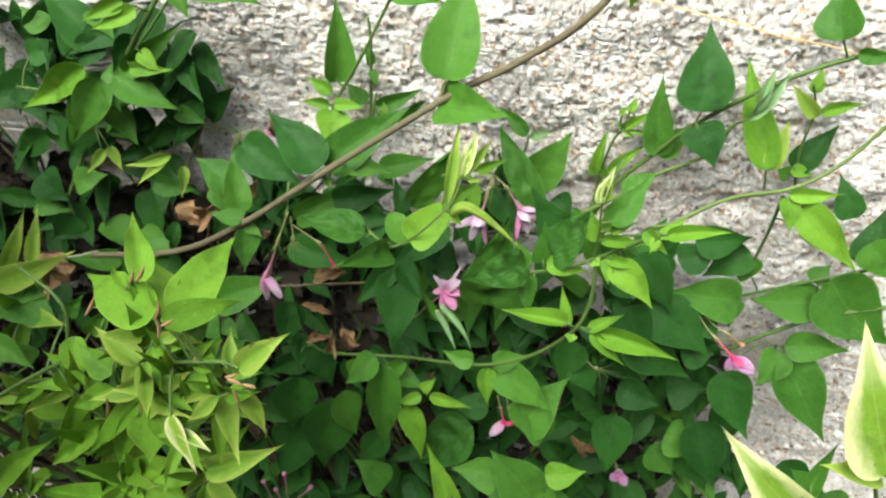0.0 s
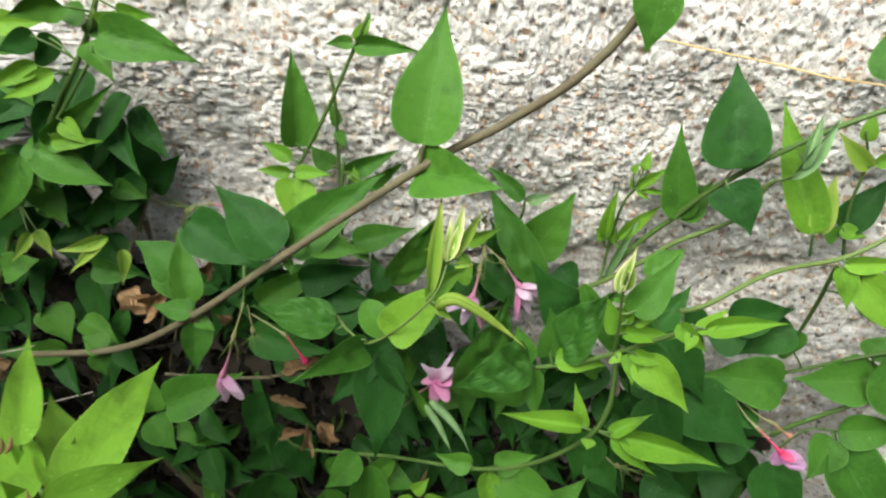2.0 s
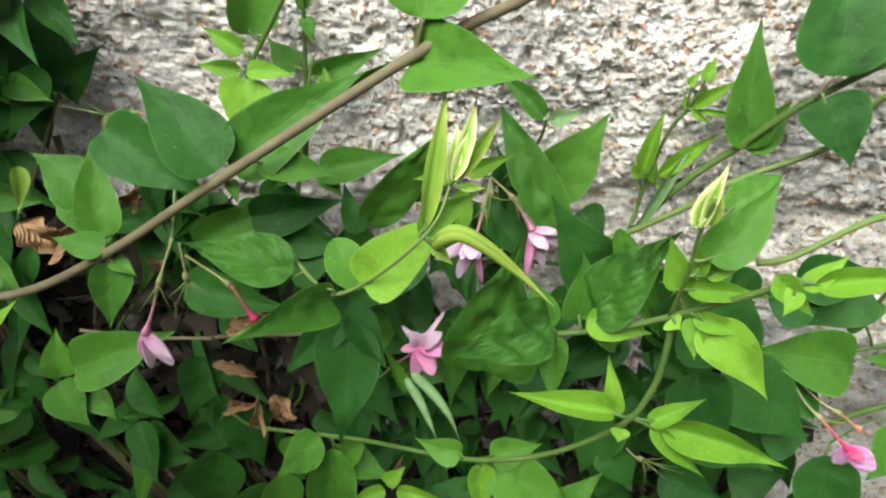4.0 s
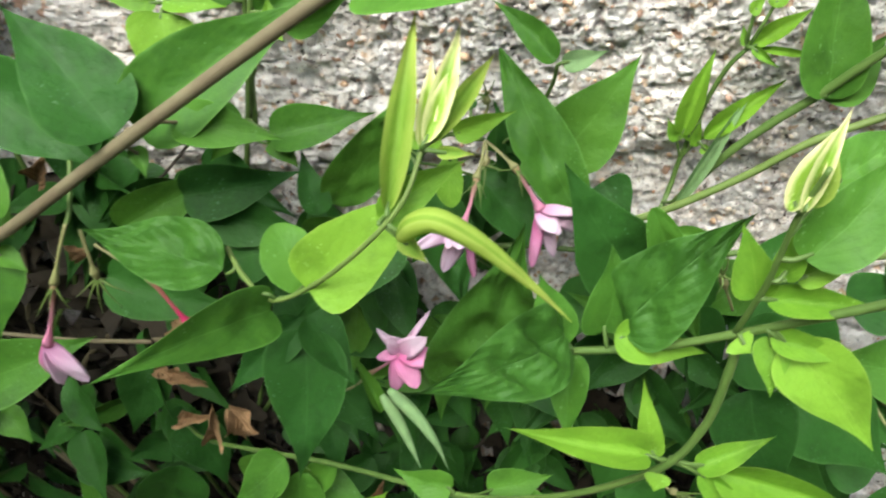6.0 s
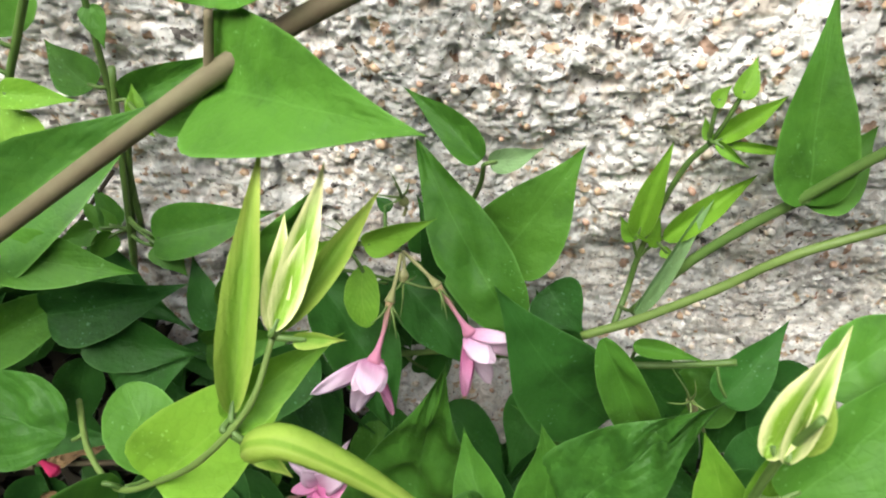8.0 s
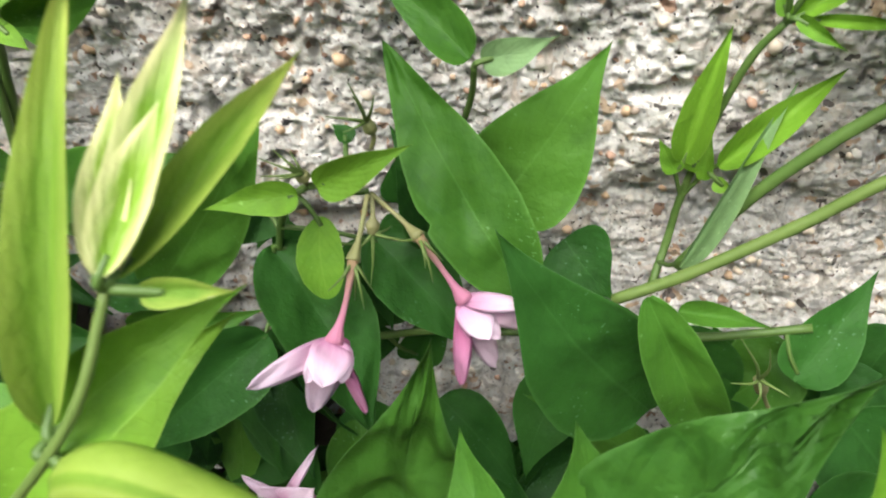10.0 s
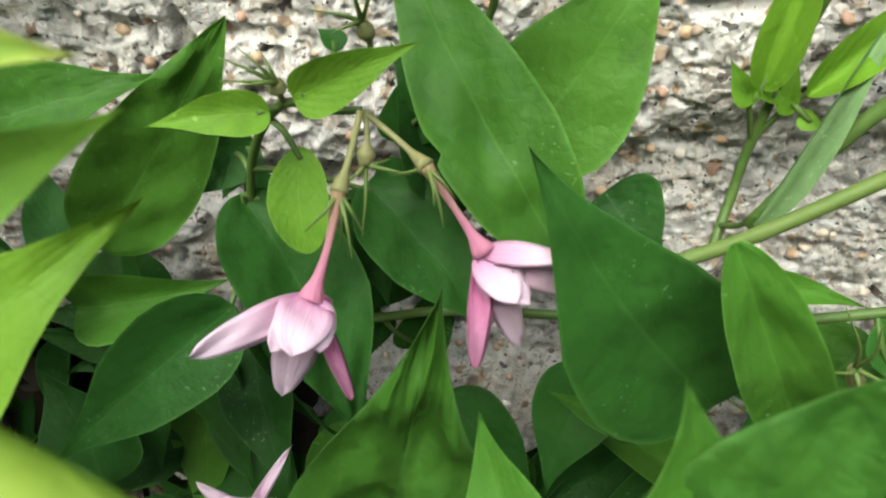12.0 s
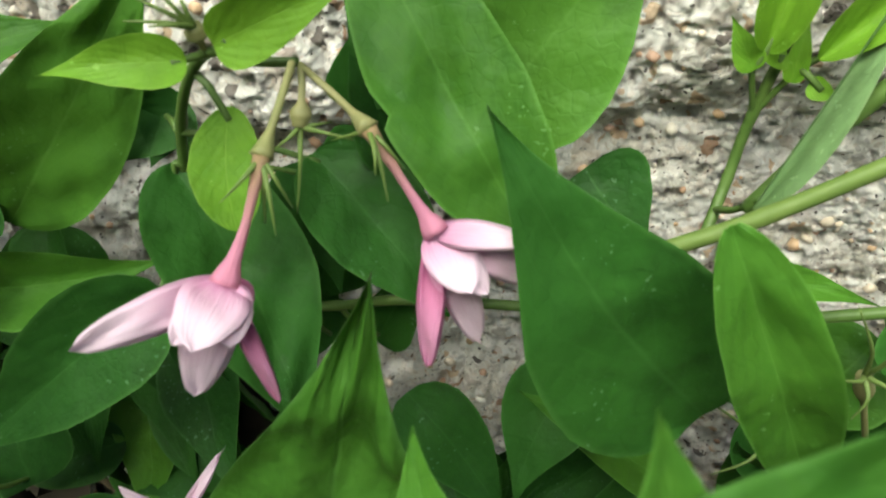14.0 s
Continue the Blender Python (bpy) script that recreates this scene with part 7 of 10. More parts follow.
leaf(shoot_cluster, (-0.1479, 0.1620, 0.9994), (-0.1458, 0.1561, 1.0251), (0.62, -0.78, 0.07), 0.0077, "l", fold=0.5, curl=0.4, shape=6)
leaf(shoot_cluster, (-0.1474, 0.1620, 0.9995), (-0.1513, 0.1640, 1.0090), (0.87, -0.10, 0.49), 0.0078, "l", fold=0.5, curl=0.4, shape=6)
leaf(shoot_cluster, (-0.1462, 0.1680, 0.9995), (-0.1310, 0.1719, 1.0258), (0.40, -0.91, -0.09), 0.0089, "y", fold=0.5, curl=0.4, shape=6)
leaf(shoot_cluster, (-0.1453, 0.1620, 0.9970), (-0.1243, 0.1535, 1.0068), (-0.14, -0.89, 0.43), 0.0066, "l", fold=0.5, curl=0.4, shape=6)
leaf(shoot_cluster, (-0.1454, 0.1620, 0.9961), (-0.1271, 0.1482, 1.0058), (-0.36, -0.87, 0.33), 0.0054, "l", fold=0.5, curl=0.4, shape=6)
leaf(shoot_cluster, (-0.1459, 0.1680, 0.9948), (-0.1304, 0.1724, 0.9865), (0.51, -0.56, 0.65), 0.0065, "y", fold=0.5, curl=0.4, shape=6)
leaf(shoot_cluster, (-0.1477, 0.1620, 0.9921), (-0.1326, 0.1422, 0.9904), (-0.10, -0.31, 0.94), 0.0050, "l", fold=0.5, curl=0.4, shape=6)
petiole(shoot_cluster, [(-0.1481, 0.1580, 0.9884), (-0.1485, 0.1640, 0.9927), (-0.1488, 0.1680, 0.9951)], 0.0008, 0.0006, "green")
leaf(shoot_cluster, (-0.1549, 0.1550, 0.9622), (-0.1725, 0.1604, 0.9008), (0.78, -0.51, -0.35), 0.0078, "l", fold=0.5, curl=0.4, shape=6)
leaf(shoot_cluster, (-0.1559, 0.1610, 0.9616), (-0.1644, 0.1598, 0.9197), (0.17, -0.99, -0.01), 0.0098, "y", fold=0.5, curl=0.4, shape=6)
leaf(shoot_cluster, (-0.1572, 0.1550, 0.9613), (-0.1808, 0.1451, 0.9109), (0.01, -1.00, -0.01), 0.0108, "l", fold=0.5, curl=0.4, shape=6)
leaf(shoot_cluster, (-0.1584, 0.1550, 0.9623), (-0.1893, 0.1425, 0.9263), (-0.37, -0.85, 0.38), 0.0103, "l", fold=0.5, curl=0.4, shape=6)
leaf(shoot_cluster, (-0.1586, 0.1610, 0.9640), (-0.1698, 0.1507, 0.9650), (0.42, -0.37, 0.83), 0.0067, "l", fold=0.5, curl=0.4, shape=6)
leaf(shoot_cluster, (-0.1576, 0.1550, 0.9672), (-0.1764, 0.1467, 0.9677), (-0.01, -0.39, 0.92), 0.0067, "y", fold=0.5, curl=0.4, shape=6)
leaf(shoot_cluster, (-0.1576, 0.1550, 0.9674), (-0.1795, 0.1496, 0.9641), (-0.24, -0.62, 0.75), 0.0069, "l", fold=0.5, curl=0.4, shape=6)
leaf(shoot_cluster, (-0.1556, 0.1610, 0.9702), (-0.1715, 0.1710, 0.9749), (-0.14, -0.60, 0.79), 0.0074, "l", fold=0.5, curl=0.4, shape=6)
leaf(shoot_cluster, (-0.1526, 0.1550, 0.9719), (-0.1335, 0.1392, 1.0132), (0.57, -0.73, -0.37), 0.0072, "l", fold=0.5, curl=0.4, shape=6)
leaf(shoot_cluster, (-0.1528, 0.1550, 0.9719), (-0.1467, 0.1498, 0.9944), (0.82, -0.56, -0.10), 0.0079, "y", fold=0.5, curl=0.4, shape=6)
leaf(shoot_cluster, (-0.1515, 0.1610, 0.9716), (-0.1276, 0.1584, 1.0086), (0.14, -0.98, -0.16), 0.0088, "l", fold=0.5, curl=0.4, shape=6)
leaf(shoot_cluster, (-0.1509, 0.1550, 0.9699), (-0.1455, 0.1598, 0.9640), (0.62, 0.09, 0.78), 0.0055, "l", fold=0.5, curl=0.4, shape=6)
leaf(shoot_cluster, (-0.1512, 0.1550, 0.9676), (-0.1167, 0.1354, 0.9891), (-0.52, -0.68, 0.53), 0.0080, "y", fold=0.5, curl=0.4, shape=6)
leaf(shoot_cluster, (-0.1520, 0.1610, 0.9658), (-0.1321, 0.1587, 0.9642), (0.03, -0.37, 0.93), 0.0076, "l", fold=0.5, curl=0.4, shape=6)
leaf(shoot_cluster, (-0.1533, 0.1550, 0.9638), (-0.1424, 0.1464, 0.9370), (0.56, -0.80, 0.19), 0.0092, "l", fold=0.5, curl=0.4, shape=6)
petiole(shoot_cluster, [(-0.1615, 0.1609, 0.9828), (-0.1581, 0.1619, 0.9757), (-0.1547, 0.1610, 0.9667)], 0.0008, 0.0006, "green")
leaf(shoot_cluster, (-0.1191, 0.1530, 0.9820), (-0.1541, 0.1519, 0.9644), (-0.48, -0.18, 0.86), 0.0102, "y", fold=0.5, curl=0.4, shape=6)
leaf(shoot_cluster, (-0.1181, 0.1590, 0.9843), (-0.1399, 0.1711, 0.9771), (-0.23, 0.16, 0.96), 0.0062, "l", fold=0.5, curl=0.4, shape=6)
leaf(shoot_cluster, (-0.1172, 0.1530, 0.9855), (-0.1253, 0.1453, 0.9978), (0.38, -0.83, 0.41), 0.0052, "l", fold=0.5, curl=0.4, shape=6)
leaf(shoot_cluster, (-0.1149, 0.1530, 0.9871), (-0.1046, 0.1358, 1.0169), (0.11, -0.96, -0.27), 0.0045, "l", fold=0.5, curl=0.4, shape=6)
leaf(shoot_cluster, (-0.1134, 0.1590, 0.9868), (-0.0926, 0.1502, 1.0227), (-0.53, -0.84, 0.10), 0.0070, "y", fold=0.5, curl=0.4, shape=6)
leaf(shoot_cluster, (-0.1128, 0.1530, 0.9852), (-0.0854, 0.1365, 1.0140), (-0.46, -0.86, 0.24), 0.0067, "l", fold=0.5, curl=0.4, shape=6)
leaf(shoot_cluster, (-0.1128, 0.1530, 0.9840), (-0.0966, 0.1541, 0.9791), (0.26, 0.04, 0.96), 0.0103, "l", fold=0.5, curl=0.4, shape=6)
leaf(shoot_cluster, (-0.1146, 0.1590, 0.9796), (-0.1119, 0.1643, 0.9580), (0.84, -0.54, -0.03), 0.0047, "l", fold=0.5, curl=0.4, shape=6)
leaf(shoot_cluster, (-0.1152, 0.1530, 0.9789), (-0.1003, 0.1323, 0.9686), (0.58, 0.03, 0.81), 0.0099, "y", fold=0.5, curl=0.4, shape=6)
leaf(shoot_cluster, (-0.1164, 0.1530, 0.9780), (-0.1166, 0.1398, 0.9483), (0.74, -0.67, 0.07), 0.0080, "l", fold=0.5, curl=0.4, shape=6)
leaf(shoot_cluster, (-0.1189, 0.1590, 0.9781), (-0.1551, 0.1747, 0.9187), (-0.17, -0.97, -0.16), 0.0075, "l", fold=0.5, curl=0.4, shape=6)
leaf(shoot_cluster, (-0.1191, 0.1530, 0.9785), (-0.1364, 0.1360, 0.9591), (0.08, -0.96, 0.28), 0.0083, "l", fold=0.5, curl=0.4, shape=6)
petiole(shoot_cluster, [(-0.1072, 0.1570, 0.9781), (-0.1116, 0.1590, 0.9813), (-0.1161, 0.1590, 0.9824)], 0.0008, 0.0006, "green")
leaf(shoot_cluster, (-0.2065, 0.1700, 0.9419), (-0.1753, 0.1495, 0.9970), (0.43, -0.81, -0.40), 0.0090, "y", fold=0.5, curl=0.4, shape=6)
leaf(shoot_cluster, (-0.2050, 0.1760, 0.9414), (-0.1686, 0.1709, 0.9886), (0.00, -0.99, -0.11), 0.0093, "l", fold=0.5, curl=0.4, shape=6)
leaf(shoot_cluster, (-0.2045, 0.1700, 0.9401), (-0.1939, 0.1742, 0.9429), (0.40, -0.46, 0.79), 0.0075, "l", fold=0.5, curl=0.4, shape=6)
leaf(shoot_cluster, (-0.2062, 0.1700, 0.9348), (-0.2067, 0.1743, 0.9048), (0.91, -0.37, -0.19), 0.0073, "l", fold=0.5, curl=0.4, shape=6)
leaf(shoot_cluster, (-0.2077, 0.1760, 0.9327), (-0.2032, 0.1798, 0.9065), (0.99, 0.01, 0.17), 0.0078, "y", fold=0.5, curl=0.4, shape=6)
leaf(shoot_cluster, (-0.2087, 0.1700, 0.9317), (-0.2094, 0.1628, 0.9049), (0.79, -0.61, -0.08), 0.0068, "l", fold=0.5, curl=0.4, shape=6)
leaf(shoot_cluster, (-0.2121, 0.1700, 0.9297), (-0.2202, 0.1487, 0.8990), (0.83, -0.55, -0.02), 0.0107, "l", fold=0.5, curl=0.4, shape=6)
leaf(shoot_cluster, (-0.2139, 0.1760, 0.9309), (-0.2254, 0.1650, 0.9219), (0.07, -0.68, 0.73), 0.0070, "l", fold=0.5, curl=0.4, shape=6)
leaf(shoot_cluster, (-0.2138, 0.1700, 0.9335), (-0.2214, 0.1497, 0.9397), (0.83, -0.34, 0.45), 0.0064, "y", fold=0.5, curl=0.4, shape=6)
leaf(shoot_cluster, (-0.2122, 0.1700, 0.9371), (-0.2287, 0.1607, 0.9424), (0.29, -0.22, 0.93), 0.0064, "l", fold=0.5, curl=0.4, shape=6)
leaf(shoot_cluster, (-0.2115, 0.1760, 0.9381), (-0.2257, 0.1757, 0.9534), (0.43, -0.81, 0.39), 0.0104, "l", fold=0.5, curl=0.4, shape=6)
leaf(shoot_cluster, (-0.2071, 0.1700, 0.9418), (-0.1950, 0.1596, 0.9746), (0.58, -0.79, -0.22), 0.0076, "l", fold=0.5, curl=0.4, shape=6)
petiole(shoot_cluster, [(-0.2189, 0.1707, 0.9467), (-0.2141, 0.1744, 0.9423), (-0.2092, 0.1760, 0.9359)], 0.0008, 0.0006, "green")
leaf(shoot_cluster, (-0.1745, 0.1500, 0.9015), (-0.1443, 0.1326, 0.9350), (-0.55, -0.76, 0.33), 0.0059, "y", fold=0.5, curl=0.4, shape=6)
leaf(shoot_cluster, (-0.1753, 0.1560, 0.8982), (-0.1360, 0.1478, 0.9207), (-0.47, -0.68, 0.57), 0.0106, "l", fold=0.5, curl=0.4, shape=6)
leaf(shoot_cluster, (-0.1766, 0.1500, 0.8954), (-0.1709, 0.1547, 0.8456), (0.99, -0.02, 0.11), 0.0122, "l", fold=0.5, curl=0.4, shape=6)
leaf(shoot_cluster, (-0.1785, 0.1500, 0.8927), (-0.1878, 0.1529, 0.8213), (0.94, -0.30, -0.18), 0.0113, "l", fold=0.5, curl=0.4, shape=6)
leaf(shoot_cluster, (-0.1818, 0.1560, 0.8901), (-0.1924, 0.1530, 0.8557), (0.15, -0.99, 0.04), 0.0074, "y", fold=0.5, curl=0.4, shape=6)
leaf(shoot_cluster, (-0.1837, 0.1500, 0.8907), (-0.2214, 0.1443, 0.8329), (-0.50, -0.82, 0.27), 0.0100, "l", fold=0.5, curl=0.4, shape=6)
leaf(shoot_cluster, (-0.1835, 0.1500, 0.8904), (-0.2404, 0.1499, 0.7964), (-0.43, -0.88, 0.17), 0.0122, "l", fold=0.5, curl=0.4, shape=6)
leaf(shoot_cluster, (-0.1835, 0.1560, 0.8959), (-0.2030, 0.1459, 0.9056), (0.58, -0.60, 0.55), 0.0109, "y", fold=0.5, curl=0.4, shape=6)
leaf(shoot_cluster, (-0.1819, 0.1500, 0.8993), (-0.2125, 0.1477, 0.8975), (-0.03, 0.13, 0.99), 0.0098, "l", fold=0.5, curl=0.4, shape=6)
leaf(shoot_cluster, (-0.1815, 0.1500, 0.9000), (-0.1854, 0.1305, 0.9383), (0.99, 0.03, 0.11), 0.0097, "l", fold=0.5, curl=0.4, shape=6)
leaf(shoot_cluster, (-0.1792, 0.1560, 0.9029), (-0.1848, 0.1602, 0.9351), (0.88, -0.42, 0.21), 0.0091, "y", fold=0.5, curl=0.4, shape=6)
leaf(shoot_cluster, (-0.1769, 0.1500, 0.9046), (-0.1710, 0.1460, 0.9326), (0.73, -0.69, -0.01), 0.0078, "l", fold=0.5, curl=0.4, shape=6)
leaf(shoot_cluster, (-0.1756, 0.1500, 0.9046), (-0.1645, 0.1466, 0.9287), (-0.17, -0.93, 0.33), 0.0084, "l", fold=0.5, curl=0.4, shape=6)
petiole(shoot_cluster, [(-0.1483, 0.1718, 0.8862), (-0.1638, 0.1649, 0.8928), (-0.1792, 0.1560, 0.8975)], 0.0008, 0.0006, "green")
leaf(shoot_cluster, (-0.1269, 0.1480, 0.9367), (-0.1088, 0.1572, 0.9597), (-0.23, -0.83, 0.51), 0.0090, "l", fold=0.5, curl=0.4, shape=6)
leaf(shoot_cluster, (-0.1277, 0.1420, 0.9300), (-0.1127, 0.1388, 0.9061), (0.83, -0.37, 0.41), 0.0085, "y", fold=0.5, curl=0.4, shape=6)
leaf(shoot_cluster, (-0.1305, 0.1420, 0.9259), (-0.1399, 0.1404, 0.8732), (0.42, -0.88, -0.21), 0.0078, "l", fold=0.5, curl=0.4, shape=6)
leaf(shoot_cluster, (-0.1339, 0.1480, 0.9256), (-0.1534, 0.1487, 0.8932), (0.22, -0.96, -0.16), 0.0065, "y", fold=0.5, curl=0.4, shape=6)
leaf(shoot_cluster, (-0.1338, 0.1420, 0.9307), (-0.1620, 0.1355, 0.9196), (-0.38, -0.31, 0.87), 0.0085, "l", fold=0.5, curl=0.4, shape=6)
leaf(shoot_cluster, (-0.1323, 0.1420, 0.9340), (-0.1343, 0.1251, 0.9604), (0.95, -0.32, -0.01), 0.0050, "l", fold=0.5, curl=0.4, shape=6)
leaf(shoot_cluster, (-0.1288, 0.1480, 0.9374), (-0.1334, 0.1604, 0.9423), (-0.17, -0.41, 0.90), 0.0060, "l", fold=0.5, curl=0.4, shape=6)
petiole(shoot_cluster, [(-0.1275, 0.1643, 0.9326), (-0.1289, 0.1571, 0.9330), (-0.1304, 0.1480, 0.9313)], 0.0008, 0.0006, "green")
leaf(shoot_cluster, (-0.3040, 0.1680, 0.8029), (-0.3401, 0.1586, 0.7351), (0.09, -0.99, -0.06), 0.0103, "y", fold=0.5, curl=0.4, shape=6)
leaf(shoot_cluster, (-0.3058, 0.1680, 0.8036), (-0.3550, 0.1488, 0.7380), (0.44, -0.87, -0.21), 0.0148, "l", fold=0.5, curl=0.4, shape=6)
leaf(shoot_cluster, (-0.3053, 0.1740, 0.8090), (-0.3554, 0.1808, 0.7694), (-0.46, -0.77, 0.45), 0.0081, "l", fold=0.5, curl=0.4, shape=6)
leaf(shoot_cluster, (-0.3042, 0.1680, 0.8116), (-0.3499, 0.1613, 0.7927), (-0.29, -0.78, 0.56), 0.0131, "l", fold=0.5, curl=0.4, shape=6)
leaf(shoot_cluster, (-0.2970, 0.1680, 0.8210), (-0.3114, 0.1710, 0.8359), (0.78, 0.16, 0.61), 0.0103, "y", fold=0.5, curl=0.4, shape=6)
leaf(shoot_cluster, (-0.2942, 0.1740, 0.8228), (-0.2797, 0.1812, 0.8653), (0.38, -0.93, 0.03), 0.0108, "l", fold=0.5, curl=0.4, shape=6)
leaf(shoot_cluster, (-0.2918, 0.1680, 0.8223), (-0.2366, 0.1490, 0.8952), (0.21, -0.94, -0.28), 0.0108, "l", fold=0.5, curl=0.4, shape=6)
leaf(shoot_cluster, (-0.2914, 0.1680, 0.8199), (-0.2374, 0.1519, 0.8747), (-0.11, -0.99, -0.00), 0.0103, "l", fold=0.5, curl=0.4, shape=6)
leaf(shoot_cluster, (-0.2961, 0.1740, 0.8098), (-0.3064, 0.1870, 0.7607), (0.97, 0.22, -0.15), 0.0085, "y", fold=0.5, curl=0.4, shape=6)
leaf(shoot_cluster, (-0.2992, 0.1680, 0.8060), (-0.3062, 0.1602, 0.7661), (0.84, -0.52, -0.17), 0.0074, "l", fold=0.5, curl=0.4, shape=6)
petiole(shoot_cluster, [(-0.3064, 0.1820, 0.8739), (-0.3025, 0.1790, 0.8445), (-0.2986, 0.1740, 0.8131)], 0.0008, 0.0006, "green")
leaf(shoot_cluster, (-0.3123, 0.2350, 0.8888), (-0.3628, 0.2370, 0.8280), (-0.00, -0.98, -0.19), 0.0103, "l", fold=0.5, curl=0.4, shape=6)
leaf(shoot_cluster, (-0.3130, 0.2410, 0.8931), (-0.3799, 0.2551, 0.8536), (-0.52, -0.47, 0.71), 0.0131, "l", fold=0.5, curl=0.4, shape=6)
leaf(shoot_cluster, (-0.3101, 0.2350, 0.8980), (-0.3276, 0.2244, 0.9136), (0.67, -0.07, 0.74), 0.0099, "y", fold=0.5, curl=0.4, shape=6)
leaf(shoot_cluster, (-0.3073, 0.2350, 0.9006), (-0.2999, 0.2188, 0.9381), (0.78, -0.57, -0.25), 0.0086, "l", fold=0.5, curl=0.4, shape=6)
leaf(shoot_cluster, (-0.3032, 0.2410, 0.9024), (-0.2937, 0.2542, 0.9315), (0.75, -0.66, 0.06), 0.0112, "l", fold=0.5, curl=0.4, shape=6)
leaf(shoot_cluster, (-0.3012, 0.2350, 0.9010), (-0.2835, 0.2402, 0.9154), (0.58, -0.80, 0.14), 0.0111, "l", fold=0.5, curl=0.4, shape=6)
leaf(shoot_cluster, (-0.3017, 0.2350, 0.8970), (-0.2541, 0.2189, 0.9164), (-0.39, -0.40, 0.83), 0.0130, "y", fold=0.5, curl=0.4, shape=6)
leaf(shoot_cluster, (-0.3041, 0.2410, 0.8931), (-0.2910, 0.2414, 0.8817), (0.66, -0.10, 0.75), 0.0070, "l", fold=0.5, curl=0.4, shape=6)
leaf(shoot_cluster, (-0.3091, 0.2350, 0.8890), (-0.3063, 0.2144, 0.8662), (0.77, -0.54, 0.34), 0.0082, "l", fold=0.5, curl=0.4, shape=6)
petiole(shoot_cluster, [(-0.3007, 0.1813, 0.8786), (-0.3039, 0.2121, 0.8881), (-0.3071, 0.2410, 0.8955)], 0.0008, 0.0006, "green")
leaf(shoot_cluster, (-0.1383, 0.1500, 0.9476), (-0.1188, 0.1333, 0.9525), (-0.28, -0.12, 0.95), 0.0054, "l", fold=0.5, curl=0.4, shape=6)
leaf(shoot_cluster, (-0.1404, 0.1560, 0.9446), (-0.1326, 0.1517, 0.9220), (0.45, -0.84, 0.31), 0.0088, "y", fold=0.5, curl=0.4, shape=6)
leaf(shoot_cluster, (-0.1428, 0.1500, 0.9431), (-0.1423, 0.1288, 0.9307), (0.63, -0.56, 0.53), 0.0061, "l", fold=0.5, curl=0.4, shape=6)
leaf(shoot_cluster, (-0.1436, 0.1500, 0.9432), (-0.1623, 0.1446, 0.9055), (0.57, -0.73, -0.37), 0.0065, "l", fold=0.5, curl=0.4, shape=6)
leaf(shoot_cluster, (-0.1446, 0.1560, 0.9444), (-0.1569, 0.1493, 0.9327), (0.01, -0.87, 0.49), 0.0052, "l", fold=0.5, curl=0.4, shape=6)
leaf(shoot_cluster, (-0.1435, 0.1500, 0.9501), (-0.1789, 0.1537, 0.9352), (-0.31, 0.20, 0.93), 0.0097, "y", fold=0.5, curl=0.4, shape=6)
leaf(shoot_cluster, (-0.1427, 0.1500, 0.9516), (-0.1705, 0.1545, 0.9449), (-0.43, -0.47, 0.77), 0.0092, "l", fold=0.5, curl=0.4, shape=6)
leaf(shoot_cluster, (-0.1399, 0.1560, 0.9543), (-0.1272, 0.1489, 0.9971), (0.72, -0.62, -0.32), 0.0072, "l", fold=0.5, curl=0.4, shape=6)
leaf(shoot_cluster, (-0.1375, 0.1500, 0.9540), (-0.1262, 0.1504, 0.9681), (0.12, -0.84, 0.53), 0.0079, "l", fold=0.5, curl=0.4, shape=6)
leaf(shoot_cluster, (-0.1370, 0.1500, 0.9519), (-0.1232, 0.1482, 0.9544), (0.28, -0.68, 0.68), 0.0069, "y", fold=0.5, curl=0.4, shape=6)
petiole(shoot_cluster, [(-0.1233, 0.1627, 0.9422), (-0.1321, 0.1604, 0.9466), (-0.1409, 0.1560, 0.9490)], 0.0008, 0.0006, "green")
leaf(shoot_cluster, (-0.2010, 0.1660, 0.9059), (-0.2432, 0.1770, 0.8528), (0.08, -0.96, -0.26), 0.0082, "l", fold=0.5, curl=0.4, shape=6)
leaf(shoot_cluster, (-0.2004, 0.1600, 0.9102), (-0.2096, 0.1396, 0.9228), (0.82, -0.04, 0.56), 0.0073, "l", fold=0.5, curl=0.4, shape=6)
leaf(shoot_cluster, (-0.1987, 0.1600, 0.9136), (-0.2006, 0.1380, 0.9511), (0.81, -0.57, -0.14), 0.0105, "l", fold=0.5, curl=0.4, shape=6)
leaf(shoot_cluster, (-0.1945, 0.1660, 0.9178), (-0.1738, 0.1563, 0.9670), (0.64, -0.65, -0.40), 0.0066, "y", fold=0.5, curl=0.4, shape=6)
leaf(shoot_cluster, (-0.1940, 0.1600, 0.9180), (-0.2033, 0.1656, 0.9219), (-0.06, -0.27, 0.96), 0.0073, "l", fold=0.5, curl=0.4, shape=6)
leaf(shoot_cluster, (-0.1917, 0.1600, 0.9175), (-0.1716, 0.1599, 0.9431), (0.20, -0.96, 0.21), 0.0097, "l", fold=0.5, curl=0.4, shape=6)
leaf(shoot_cluster, (-0.1918, 0.1660, 0.9133), (-0.1580, 0.1552, 0.9422), (-0.50, -0.82, 0.28), 0.0062, "l", fold=0.5, curl=0.4, shape=6)
leaf(shoot_cluster, (-0.1947, 0.1600, 0.9079), (-0.1755, 0.1404, 0.9098), (-0.14, -0.08, 0.99), 0.0066, "y", fold=0.5, curl=0.4, shape=6)
